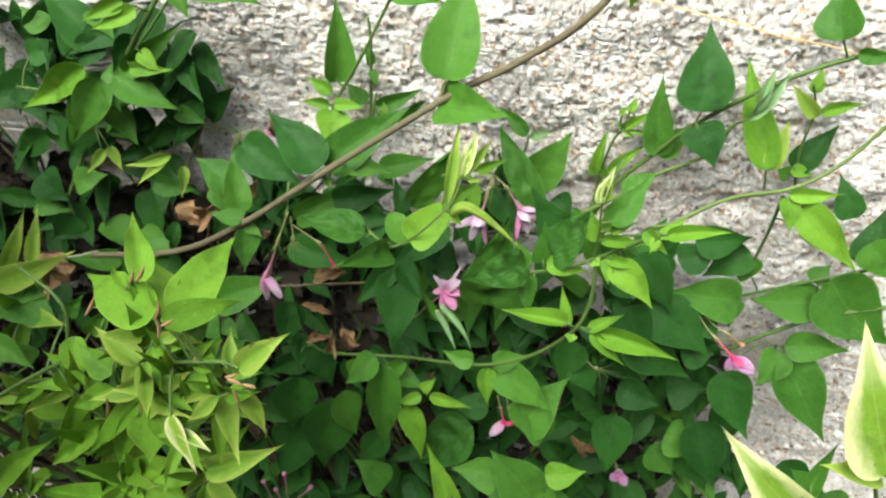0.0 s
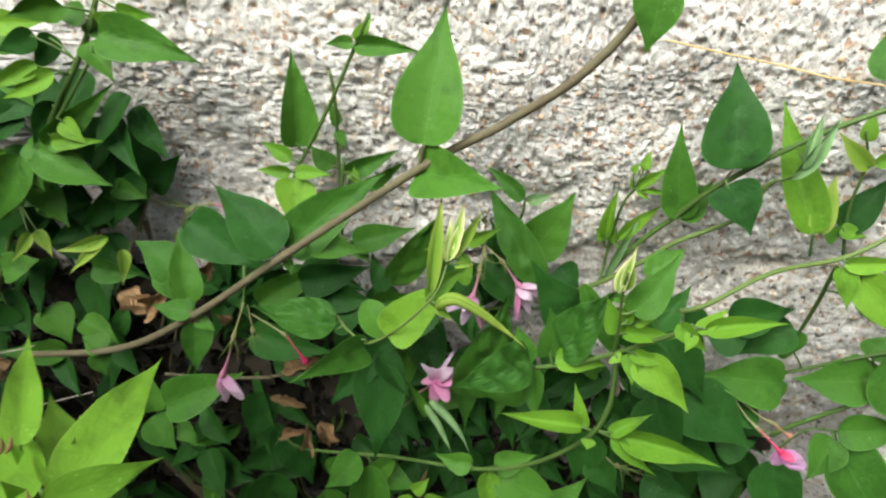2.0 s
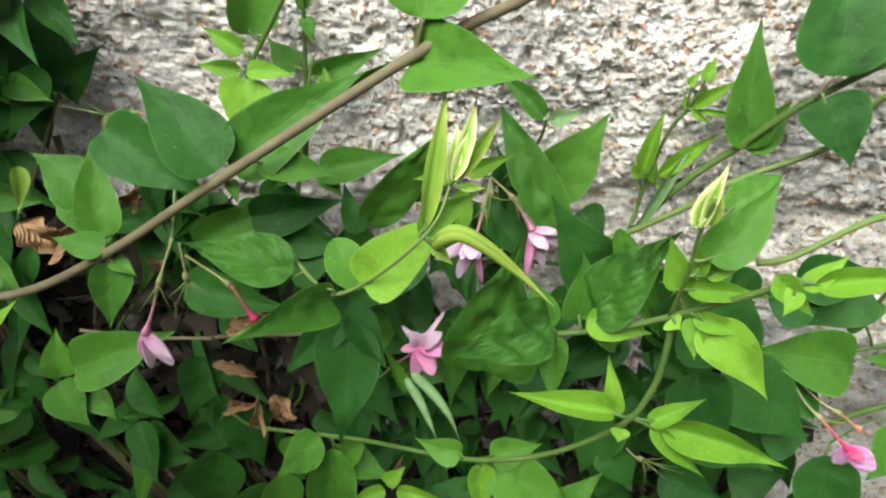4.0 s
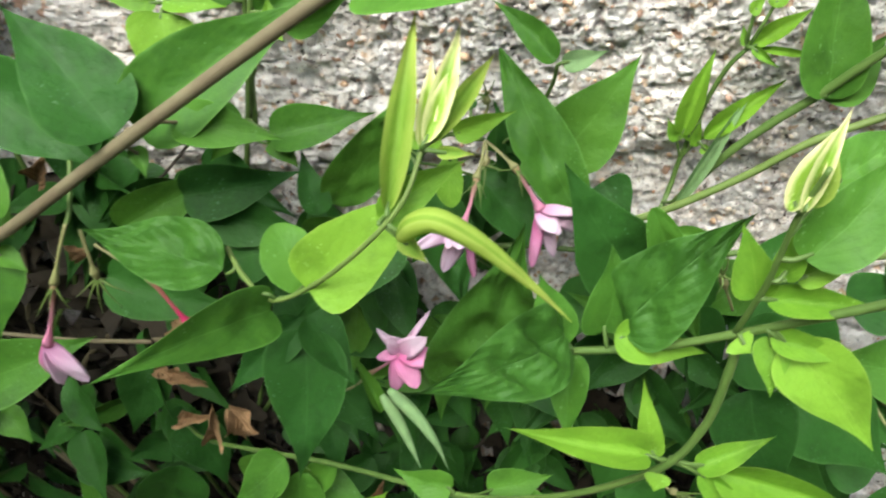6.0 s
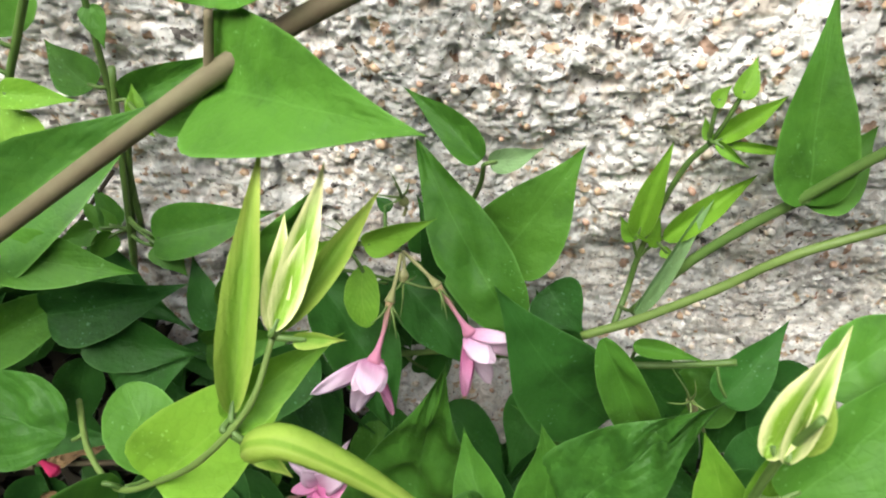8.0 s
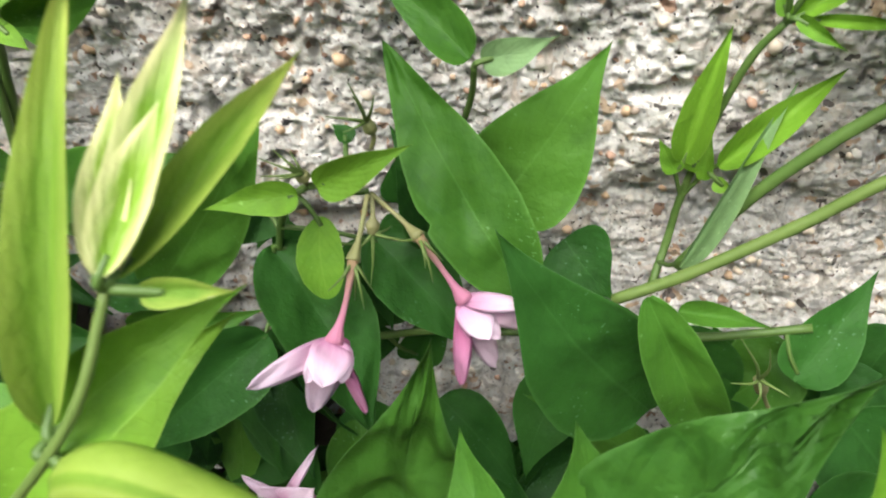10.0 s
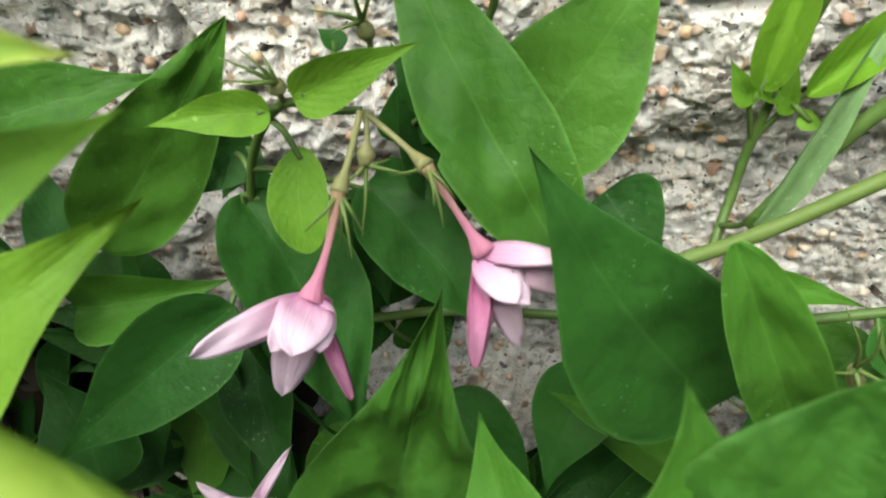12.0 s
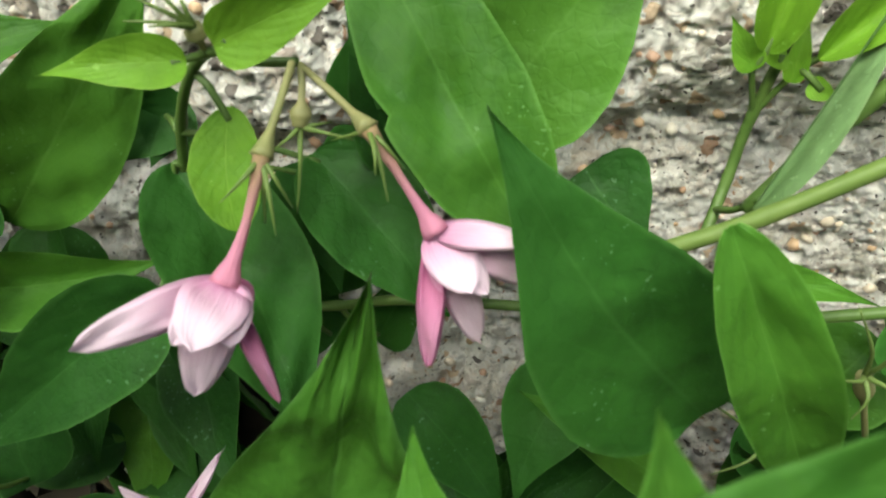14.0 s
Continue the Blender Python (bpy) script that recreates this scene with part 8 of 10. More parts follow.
leaf(shoot_cluster, (-0.1977, 0.1600, 0.9051), (-0.2259, 0.1624, 0.8293), (0.69, -0.62, -0.36), 0.0101, "l", fold=0.5, curl=0.4, shape=6)
leaf(shoot_cluster, (-0.1994, 0.1660, 0.9046), (-0.2166, 0.1664, 0.8674), (0.44, -0.87, -0.21), 0.0070, "y", fold=0.5, curl=0.4, shape=6)
petiole(shoot_cluster, [(-0.2224, 0.1712, 0.9438), (-0.2093, 0.1696, 0.9286), (-0.1962, 0.1660, 0.9115)], 0.0008, 0.0006, "green")
leaf(shoot_cluster, (-0.1325, 0.1580, 0.9847), (-0.1113, 0.1496, 0.9908), (-0.25, -0.24, 0.94), 0.0080, "l", fold=0.5, curl=0.4, shape=6)
leaf(shoot_cluster, (-0.1348, 0.1580, 0.9804), (-0.1300, 0.1505, 0.9566), (0.94, -0.32, 0.15), 0.0072, "l", fold=0.5, curl=0.4, shape=6)
leaf(shoot_cluster, (-0.1358, 0.1640, 0.9794), (-0.1299, 0.1581, 0.9662), (0.82, -0.30, 0.49), 0.0061, "l", fold=0.5, curl=0.4, shape=6)
leaf(shoot_cluster, (-0.1390, 0.1580, 0.9793), (-0.1675, 0.1490, 0.9406), (-0.31, -0.93, 0.21), 0.0101, "y", fold=0.5, curl=0.4, shape=6)
leaf(shoot_cluster, (-0.1394, 0.1580, 0.9809), (-0.1602, 0.1496, 0.9644), (-0.51, -0.63, 0.59), 0.0061, "l", fold=0.5, curl=0.4, shape=6)
leaf(shoot_cluster, (-0.1376, 0.1640, 0.9858), (-0.1438, 0.1572, 1.0129), (0.58, -0.81, -0.07), 0.0088, "l", fold=0.5, curl=0.4, shape=6)
leaf(shoot_cluster, (-0.1367, 0.1580, 0.9869), (-0.1353, 0.1415, 1.0160), (0.53, -0.82, -0.21), 0.0071, "l", fold=0.5, curl=0.4, shape=6)
leaf(shoot_cluster, (-0.1348, 0.1580, 0.9881), (-0.1216, 0.1400, 1.0248), (0.36, -0.88, -0.32), 0.0058, "y", fold=0.5, curl=0.4, shape=6)
leaf(shoot_cluster, (-0.1326, 0.1640, 0.9872), (-0.1132, 0.1600, 1.0103), (-0.41, -0.90, 0.18), 0.0053, "l", fold=0.5, curl=0.4, shape=6)
petiole(shoot_cluster, [(-0.1408, 0.1564, 0.9914), (-0.1384, 0.1612, 0.9885), (-0.1359, 0.1640, 0.9835)], 0.0008, 0.0006, "green")
leaf(shoot_cluster, (-0.2761, 0.1900, 0.8864), (-0.2765, 0.1827, 0.9155), (0.83, -0.56, 0.06), 0.0095, "y", fold=0.5, curl=0.4, shape=6)
leaf(shoot_cluster, (-0.2719, 0.1900, 0.8879), (-0.2618, 0.1906, 0.9085), (0.24, -0.91, 0.35), 0.0081, "l", fold=0.5, curl=0.4, shape=6)
leaf(shoot_cluster, (-0.2709, 0.1960, 0.8843), (-0.2358, 0.1882, 0.9129), (-0.63, -0.38, 0.67), 0.0068, "l", fold=0.5, curl=0.4, shape=6)
leaf(shoot_cluster, (-0.2720, 0.1900, 0.8814), (-0.2535, 0.1954, 0.8614), (0.79, -0.53, 0.32), 0.0142, "l", fold=0.5, curl=0.4, shape=6)
leaf(shoot_cluster, (-0.2768, 0.1900, 0.8750), (-0.2975, 0.1933, 0.8194), (0.48, -0.80, -0.37), 0.0079, "y", fold=0.5, curl=0.4, shape=6)
leaf(shoot_cluster, (-0.2828, 0.1960, 0.8742), (-0.3422, 0.2065, 0.8104), (-0.10, -0.99, -0.07), 0.0095, "l", fold=0.5, curl=0.4, shape=6)
leaf(shoot_cluster, (-0.2827, 0.1960, 0.8767), (-0.3084, 0.1886, 0.8658), (-0.17, -0.59, 0.79), 0.0099, "y", fold=0.5, curl=0.4, shape=6)
petiole(shoot_cluster, [(-0.2869, 0.1795, 0.8901), (-0.2818, 0.1887, 0.8863), (-0.2768, 0.1960, 0.8805)], 0.0008, 0.0006, "green")
bud(shoot_cluster, (-0.1690, 0.1580, 1.0093), (-0.1594, 0.1580, 1.0236))
bud(shoot_cluster, (-0.1389, 0.1580, 1.0345), (-0.1326, 0.1580, 1.0441))
bud(shoot_cluster, (-0.1444, 0.1600, 1.0299), (-0.1398, 0.1600, 1.0385))
bud(shoot_cluster, (-0.1256, 0.1460, 1.0308), (-0.1208, 0.1460, 1.0414))
bud(shoot_cluster, (-0.1253, 0.1470, 1.0263), (-0.1193, 0.1470, 1.0314))
bud(shoot_cluster, (-0.1020, 0.1420, 1.0105), (-0.0967, 0.1420, 1.0140))
bud(shoot_cluster, (-0.1012, 0.1420, 1.0101), (-0.0958, 0.1420, 1.0076))
bud(shoot_cluster, (-0.0955, 0.1420, 1.0085), (-0.0906, 0.1420, 1.0075))
bud(shoot_cluster, (-0.0988, 0.1400, 1.0068), (-0.0987, 0.1400, 0.9959))
bud(shoot_cluster, (-0.1722, 0.1480, 0.9553), (-0.1667, 0.1480, 0.9715))
bud(shoot_cluster, (-0.1294, 0.1480, 1.0175), (-0.1264, 0.1480, 1.0294))
bud(shoot_cluster, (-0.1286, 0.1550, 0.9929), (-0.1177, 0.1550, 1.0064))
bud(shoot_cluster, (-0.3027, 0.1650, 0.8196), (-0.2899, 0.1650, 0.8286))
bud(shoot_cluster, (-0.2977, 0.1650, 0.8175), (-0.2879, 0.1650, 0.8231))

shoot_near_right = shoot("variegated yellow edged jasmine leaves on a young shoot")
stem(shoot_near_right, [(0.2099, 0.2320, 0.8164), (0.1737, 0.2160, 0.8950), (0.1516, 0.2060, 0.9432)], 0.0012, 0.0009, "green")
stem(shoot_near_right, [(0.1614, 0.2120, 0.8364), (0.1297, 0.1980, 0.9190)], 0.001, 0.0008, "green")
leaf(shoot_near_right, (0.1598, 0.2060, 0.9372), (0.1327, 0.2320, 1.0001), (-0.05, -0.93, 0.36), 0.0308, "v")
leaf(shoot_near_right, (0.1427, 0.1980, 0.8941), (0.0892, 0.2090, 0.9452), (0.19, -0.90, 0.39), 0.0238, "v", fold=0.6)
leaf(shoot_near_right, (0.1599, 0.2080, 0.9311), (0.1319, 0.2050, 0.9367), (0.22, -0.41, 0.88), 0.0121, "y")
leaf(shoot_near_right, (0.1396, 0.2120, 0.8979), (0.1483, 0.2278, 0.9247), (-0.38, -0.73, 0.56), 0.0086, "m")
leaf(shoot_near_right, (0.1597, 0.2100, 0.9304), (0.1570, 0.2272, 0.9675), (-0.47, -0.81, 0.34), 0.0172, "l")
leaf(shoot_near_right, (0.1424, 0.2160, 0.9035), (0.1296, 0.2183, 0.9109), (0.22, -0.76, 0.61), 0.0108, "m")
leaf(shoot_near_right, (0.1668, 0.2220, 0.8809), (0.1486, 0.2220, 0.8853), (0.22, -0.38, 0.90), 0.0146, "m")
stem(shoot_near_right, [(0.2099, 0.2320, 0.8164), (0.230, 0.272, 0.70), (0.240, 0.292, 0.35), (0.240, 0.3, -0.02)], 0.0014, 0.0022, "brown")
stem(shoot_near_right, [(0.1614, 0.2120, 0.8364), (0.171, 0.252, 0.70), (0.191, 0.272, 0.35), (0.191, 0.3, -0.02)], 0.0014, 0.0022, "brown")

shoot_low_front = shoot("upright young jasmine leaves rising from the lower foliage")
stem(shoot_low_front, [(-0.0465, 0.2620, 0.6096), (-0.046, 0.282, 0.6), (-0.046, 0.3, -0.02)], 0.0014, 0.0022, "brown")
stem(shoot_low_front, [(-0.0465, 0.2620, 0.6096), (-0.0447, 0.2520, 0.7358), (-0.0399, 0.2480, 0.7610)], 0.001, 0.0008, "green")
stem(shoot_low_front, [(0.0196, 0.2770, 0.6616), (0.0116, 0.2720, 0.7389)], 0.001, 0.0008, "green")
leaf(shoot_low_front, (-0.0397, 0.2480, 0.7413), (-0.0624, 0.2677, 0.7901), (0.38, -0.79, 0.49), 0.0174, "l")
leaf(shoot_low_front, (0.0164, 0.2780, 0.8078), (-0.0104, 0.2866, 0.8340), (0.38, -0.69, 0.62), 0.0224, "m")
leaf(shoot_low_front, (-0.0009, 0.2780, 0.8119), (0.0261, 0.2984, 0.8497), (-0.15, -0.82, 0.55), 0.0296, "m")
leaf(shoot_low_front, (0.0136, 0.2720, 0.7397), (-0.0203, 0.2828, 0.7731), (0.29, -0.78, 0.55), 0.0368, "m")
leaf(shoot_low_front, (0.0182, 0.2720, 0.7335), (0.0288, 0.2872, 0.7610), (-0.19, -0.83, 0.53), 0.0245, "m")
leaf(shoot_low_front, (-0.0124, 0.2780, 0.7428), (-0.0477, 0.2765, 0.7484), (0.15, -0.56, 0.81), 0.0249, "m")
leaf(shoot_low_front, (0.0348, 0.2720, 0.7322), (0.0278, 0.2788, 0.7510), (0.03, -0.94, 0.35), 0.0249, "m")
leaf(shoot_low_front, (-0.0859, 0.3020, 0.7811), (-0.0702, 0.2812, 0.7420), (0.20, -0.83, 0.52), 0.0187, "l")
leaf(shoot_low_front, (-0.0686, 0.3020, 0.7967), (-0.0372, 0.3025, 0.7900), (0.17, -0.65, 0.74), 0.0090, "l")
leaf(shoot_low_front, (-0.0747, 0.3020, 0.8016), (-0.0652, 0.3079, 0.8105), (-0.08, -0.79, 0.61), 0.0089, "l")
leaf(shoot_low_front, (-0.0749, 0.3020, 0.7948), (-0.0935, 0.2957, 0.7869), (-0.01, -0.76, 0.64), 0.0091, "l")
leaf(shoot_low_front, (-0.1508, 0.3250, 0.7366), (-0.1692, 0.3100, 0.6446), (0.09, -0.99, 0.14), 0.0428, "d")
leaf(shoot_low_front, (-0.2246, 0.3300, 0.6274), (-0.1635, 0.3300, 0.6773), (-0.48, -0.66, 0.58), 0.0458, "d")
leaf(shoot_low_front, (-0.1432, 0.3200, 0.7567), (-0.1324, 0.3100, 0.7101), (0.49, -0.82, 0.29), 0.0253, "m")
leaf(shoot_low_front, (-0.1725, 0.3350, 0.7890), (-0.1546, 0.3250, 0.7500), (0.45, -0.79, 0.41), 0.0259, "d")
leaf(shoot_low_front, (-0.1873, 0.3350, 0.7419), (-0.1996, 0.3250, 0.6744), (0.19, -0.98, 0.11), 0.0375, "d")
leaf(shoot_low_front, (-0.0370, 0.3100, 0.7567), (-0.0847, 0.3000, 0.7023), (-0.45, -0.72, 0.53), 0.0390, "q")
leaf(shoot_low_front, (-0.1096, 0.3000, 0.6566), (-0.1375, 0.3050, 0.6823), (0.51, -0.55, 0.66), 0.0276, "m")
leaf(shoot_low_front, (-0.0279, 0.3250, 0.7636), (-0.0605, 0.3250, 0.7620), (-0.04, -0.50, 0.87), 0.0208, "d")
leaf(shoot_low_front, (-0.1289, 0.3180, 0.8022), (-0.1323, 0.3120, 0.7846), (0.19, -0.94, 0.28), 0.0121, "m")
leaf(shoot_low_front, (-0.0876, 0.3120, 0.8170), (-0.1146, 0.3100, 0.7876), (-0.42, -0.80, 0.44), 0.0134, "m")
leaf(shoot_low_front, (-0.2450, 0.3300, 0.7344), (-0.1997, 0.3300, 0.7366), (-0.04, -0.57, 0.82), 0.0200, "d")
leaf(shoot_low_front, (-0.2301, 0.3350, 0.6969), (-0.1854, 0.3300, 0.6794), (0.27, -0.49, 0.83), 0.0288, "d")
leaf(shoot_low_front, (-0.1071, 0.3150, 0.7161), (-0.1358, 0.3100, 0.6661), (-0.38, -0.87, 0.30), 0.0228, "d")
leaf(shoot_low_front, (0.0075, 0.2750, 0.7375), (-0.0328, 0.2800, 0.7415), (0.04, -0.41, 0.91), 0.0276, "m")
leaf(shoot_low_front, (0.0201, 0.2720, 0.7722), (0.0484, 0.2800, 0.7749), (0.08, -0.57, 0.82), 0.0185, "l")
leaf(shoot_right_low, (0.1155, 0.3350, 0.7504), (0.1440, 0.3200, 0.7126), (0.05, -0.91, 0.40), 0.0328, "d")
leaf(shoot_right_low, (0.1425, 0.3400, 0.8033), (0.1428, 0.3250, 0.7596), (-0.40, -0.87, 0.30), 0.0231, "d")
leaf(shoot_right_low, (0.1950, 0.3450, 0.7369), (0.2244, 0.3350, 0.7098), (0.06, -0.91, 0.40), 0.0287, "d")
leaf(shoot_right_low, (0.0613, 0.3300, 0.8085), (0.0950, 0.3250, 0.8020), (0.02, -0.73, 0.68), 0.0227, "d")
leaf(shoot_right_low, (0.0287, 0.3200, 0.8366), (0.0455, 0.3100, 0.8186), (0.07, -0.84, 0.53), 0.0182, "d")
leaf(shoot_right_low, (0.0301, 0.3250, 0.8530), (0.0202, 0.3150, 0.8177), (-0.31, -0.89, 0.34), 0.0219, "d")
leaf(shoot_right_low, (0.0586, 0.3250, 0.8693), (0.1018, 0.3150, 0.8484), (0.08, -0.83, 0.56), 0.0310, "d")
leaf(shoot_right_low, (0.1194, 0.3500, 0.9295), (0.0945, 0.3450, 0.9100), (-0.35, -0.69, 0.63), 0.0207, "d")
leaf(shoot_right_low, (0.0536, 0.3350, 0.9295), (0.0799, 0.3200, 0.8972), (0.06, -0.88, 0.46), 0.0238, "d")
leaf(shoot_wall_left, (-0.2724, 0.3300, 1.0087), (-0.2970, 0.3150, 0.9687), (0.34, -0.93, 0.14), 0.0214, "m")
leaf(shoot_wall_left, (-0.2813, 0.3300, 1.0150), (-0.3268, 0.3250, 0.9854), (-0.04, -0.97, 0.23), 0.0175, "l")
leaf(shoot_wall_left, (-0.2663, 0.3350, 1.0087), (-0.2288, 0.3350, 0.9905), (0.33, -0.66, 0.67), 0.0205, "m")
leaf(shoot_wall_left, (-0.3182, 0.3500, 1.0195), (-0.3113, 0.3600, 1.0477), (0.74, -0.67, 0.06), 0.0279, "d")
leaf(shoot_wall_left, (-0.2878, 0.3450, 1.0141), (-0.3144, 0.3600, 1.0406), (0.50, -0.44, 0.75), 0.0314, "d")
leaf(shoot_wall_left, (-0.2719, 0.3300, 1.0051), (-0.2628, 0.3250, 0.9899), (0.46, -0.72, 0.52), 0.0095, "m")
leaf(shoot_wall_left, (-0.3138, 0.3450, 0.9451), (-0.3365, 0.3450, 0.9684), (0.60, -0.55, 0.58), 0.0228, "d")
leaf(shoot_wall_left, (-0.2137, 0.3300, 0.9415), (-0.1959, 0.3200, 0.9198), (0.34, -0.71, 0.61), 0.0220, "m")

fl = flower(shoot_low_front, [(-0.1794, 0.2620, 0.6606), (-0.1775, 0.2600, 0.6790), (-0.1755, 0.2580, 0.6968)], (-0.1705, 0.2540, 0.7325), "pink", "tight pale pink jasmine bud")
petal(fl, (-0.1705, 0.2540, 0.7325), (-0.1705, 0.2530, 0.7347), (0.00, -0.80, 0.60), 0.0016, "red")
fl = flower(shoot_low_front, [(-0.1883, 0.2620, 0.6520), (-0.1901, 0.2600, 0.6669), (-0.1917, 0.2580, 0.6814)], (-0.1910, 0.2540, 0.7131), "pink", "tight pale pink jasmine bud")
petal(fl, (-0.1910, 0.2540, 0.7131), (-0.1910, 0.2530, 0.7153), (0.00, -0.80, 0.60), 0.0016, "red")
fl = flower(shoot_low_front, [(-0.1775, 0.2620, 0.6566), (-0.1715, 0.2600, 0.6746), (-0.1658, 0.2580, 0.6919)], (-0.1509, 0.2540, 0.7205), "pink", "tight pale pink jasmine bud")
petal(fl, (-0.1509, 0.2540, 0.7205), (-0.1509, 0.2530, 0.7227), (0.00, -0.80, 0.60), 0.0016, "red")
fl = flower(shoot_low_front, [(-0.1829, 0.2620, 0.6543), (-0.1830, 0.2600, 0.6675), (-0.1830, 0.2580, 0.6804)], (-0.1821, 0.2540, 0.7047), "pink", "tight pale pink jasmine bud")
petal(fl, (-0.1821, 0.2540, 0.7047), (-0.1821, 0.2530, 0.7069), (0.00, -0.80, 0.60), 0.0016, "red")
dry_leaf((-0.2469, 0.3280, 0.9202), (-0.2315, 0.3260, 0.9043), (0.52, -0.61, 0.59), 0.0141)
dry_leaf((-0.2350, 0.3300, 0.9059), (-0.2148, 0.3280, 0.9266), (0.49, -0.61, 0.62), 0.0116)
dry_leaf((-0.3705, 0.3200, 0.8590), (-0.3583, 0.3180, 0.8284), (0.65, -0.48, 0.59), 0.0178)
dry_leaf((-0.3697, 0.3220, 0.8399), (-0.3951, 0.3200, 0.8133), (0.63, -0.48, 0.61), 0.0168)
dry_leaf((-0.1691, 0.3280, 0.8028), (-0.1503, 0.3260, 0.8129), (0.32, -0.55, 0.77), 0.0070)
dry_leaf((-0.1517, 0.3260, 0.7944), (-0.1479, 0.3240, 0.8196), (0.29, -0.55, 0.78), 0.0077)
dry_leaf((-0.1398, 0.3260, 0.8248), (-0.1350, 0.3240, 0.8007), (0.28, -0.58, 0.76), 0.0117)
dry_leaf((-0.1636, 0.3260, 0.8433), (-0.1456, 0.3240, 0.8405), (0.33, -0.59, 0.74), 0.0060)
dry_leaf((-0.1594, 0.3360, 0.8660), (-0.1364, 0.3340, 0.8745), (0.33, -0.62, 0.71), 0.0144)
dry_leaf((-0.0732, 0.3120, 0.7900), (-0.0682, 0.3100, 0.8099), (0.14, -0.54, 0.83), 0.0059)
dry_leaf((0.0432, 0.3320, 0.7237), (0.0608, 0.3300, 0.7249), (-0.06, -0.55, 0.83), 0.0071)
dry_leaf((0.0370, 0.3320, 0.7374), (0.0519, 0.3300, 0.7094), (-0.05, -0.56, 0.82), 0.0054)
dry_leaf((-0.1687, 0.3260, 0.8436), (-0.1461, 0.3240, 0.8438), (0.37, -0.55, 0.75), 0.0044)
dry_leaf((-0.1928, 0.3420, 0.8903), (-0.1976, 0.3400, 0.8975), (0.58, -0.50, 0.64), 0.0062)
dry_leaf((-0.2013, 0.3460, 0.9245), (-0.1940, 0.3440, 0.9359), (0.44, -0.67, 0.60), 0.0082)
dry_leaf((-0.1839, 0.3620, 0.9739), (-0.1827, 0.3600, 0.9592), (0.42, -0.74, 0.52), 0.0088)
straw([(0.0334, 0.3740, 1.0666), (0.0597, 0.3740, 1.0617), (0.0828, 0.3740, 1.0577), (0.1060, 0.3740, 1.0528)])
straw([(0.1046, 0.3740, 1.0533), (0.1280, 0.3730, 1.0511), (0.1513, 0.3730, 1.0454)])
straw([(-0.3497, 0.3200, 0.8031), (-0.3231, 0.3200, 0.8161), (-0.2956, 0.3220, 0.8277)], "pale dry twig caught among the shaded leaves", "twig")
straw([(-0.3568, 0.3180, 0.8576), (-0.3369, 0.3180, 0.8644), (-0.3193, 0.3200, 0.8706)], "pale dry twig caught among the shaded leaves", "twig")

# leaf stalks
petiole(stem_brown, [(-0.1282, 0.3081, 0.9797), (-0.1283, 0.3085, 0.9802), (-0.1300, 0.3107, 0.9805)], 0.0006, 0.0005, "brown")
petiole(stem_brown, [(-0.1307, 0.3077, 0.9779), (-0.1310, 0.3113, 0.9779), (-0.1298, 0.3170, 0.9777)], 0.0006, 0.0005, "brown")
petiole(stem_brown, [(-0.1222, 0.3092, 0.9841), (-0.1213, 0.3130, 0.9824), (-0.1184, 0.3182, 0.9792)], 0.0006, 0.0005, "brown")
petiole(stem_brown, [(-0.1318, 0.3075, 0.9771), (-0.1310, 0.3092, 0.9761), (-0.1293, 0.3109, 0.9725)], 0.0006, 0.0005, "brown")
petiole(stem_brown, [(-0.1808, 0.2994, 0.9404), (-0.1813, 0.2991, 0.9416), (-0.1838, 0.3000, 0.9417)], 0.0006, 0.0005, "brown")
petiole(stem_brown, [(-0.1841, 0.2990, 0.9381), (-0.1831, 0.2989, 0.9369), (-0.1820, 0.2989, 0.9329)], 0.0006, 0.0005, "brown")
petiole(stem_brown, [(-0.1835, 0.2990, 0.9385), (-0.1824, 0.2989, 0.9376), (-0.1795, 0.2996, 0.9348)], 0.0006, 0.0005, "brown")
petiole(stem_brown, [(-0.1868, 0.2988, 0.9365), (-0.1879, 0.3028, 0.9384), (-0.1894, 0.3092, 0.9407)], 0.0006, 0.0005, "brown")
petiole(stem_brown, [(-0.1877, 0.2988, 0.9360), (-0.1878, 0.3018, 0.9365), (-0.1895, 0.3068, 0.9369)], 0.0006, 0.0005, "brown")
petiole(stem_brown, [(-0.2450, 0.2960, 0.9060), (-0.2447, 0.2974, 0.9052), (-0.2462, 0.3003, 0.9038)], 0.0006, 0.0005, "brown")
petiole(stem_brown, [(-0.2513, 0.2960, 0.9044), (-0.2508, 0.2974, 0.9028), (-0.2496, 0.2990, 0.8984)], 0.0006, 0.0005, "brown")
petiole(sprig_upper, [(-0.1319, 0.3600, 1.0048), (-0.1343, 0.3589, 1.0068), (-0.1367, 0.3597, 1.0094)], 0.0006, 0.0005, "green")
petiole(sprig_upper, [(-0.1362, 0.3600, 0.9972), (-0.1383, 0.3594, 0.9990), (-0.1423, 0.3604, 1.0004)], 0.0006, 0.0005, "green")
petiole(sprig_upper, [(-0.1397, 0.3600, 0.9912), (-0.1407, 0.3584, 0.9924), (-0.1437, 0.3578, 0.9925)], 0.0006, 0.0005, "green")
petiole(sprig_upper, [(-0.1379, 0.3600, 0.9943), (-0.1380, 0.3574, 0.9949), (-0.1362, 0.3561, 0.9944)], 0.0006, 0.0005, "green")
petiole(sprig_upper, [(-0.1401, 0.3600, 0.9904), (-0.1401, 0.3574, 0.9910), (-0.1400, 0.3548, 0.9889)], 0.0006, 0.0005, "green")
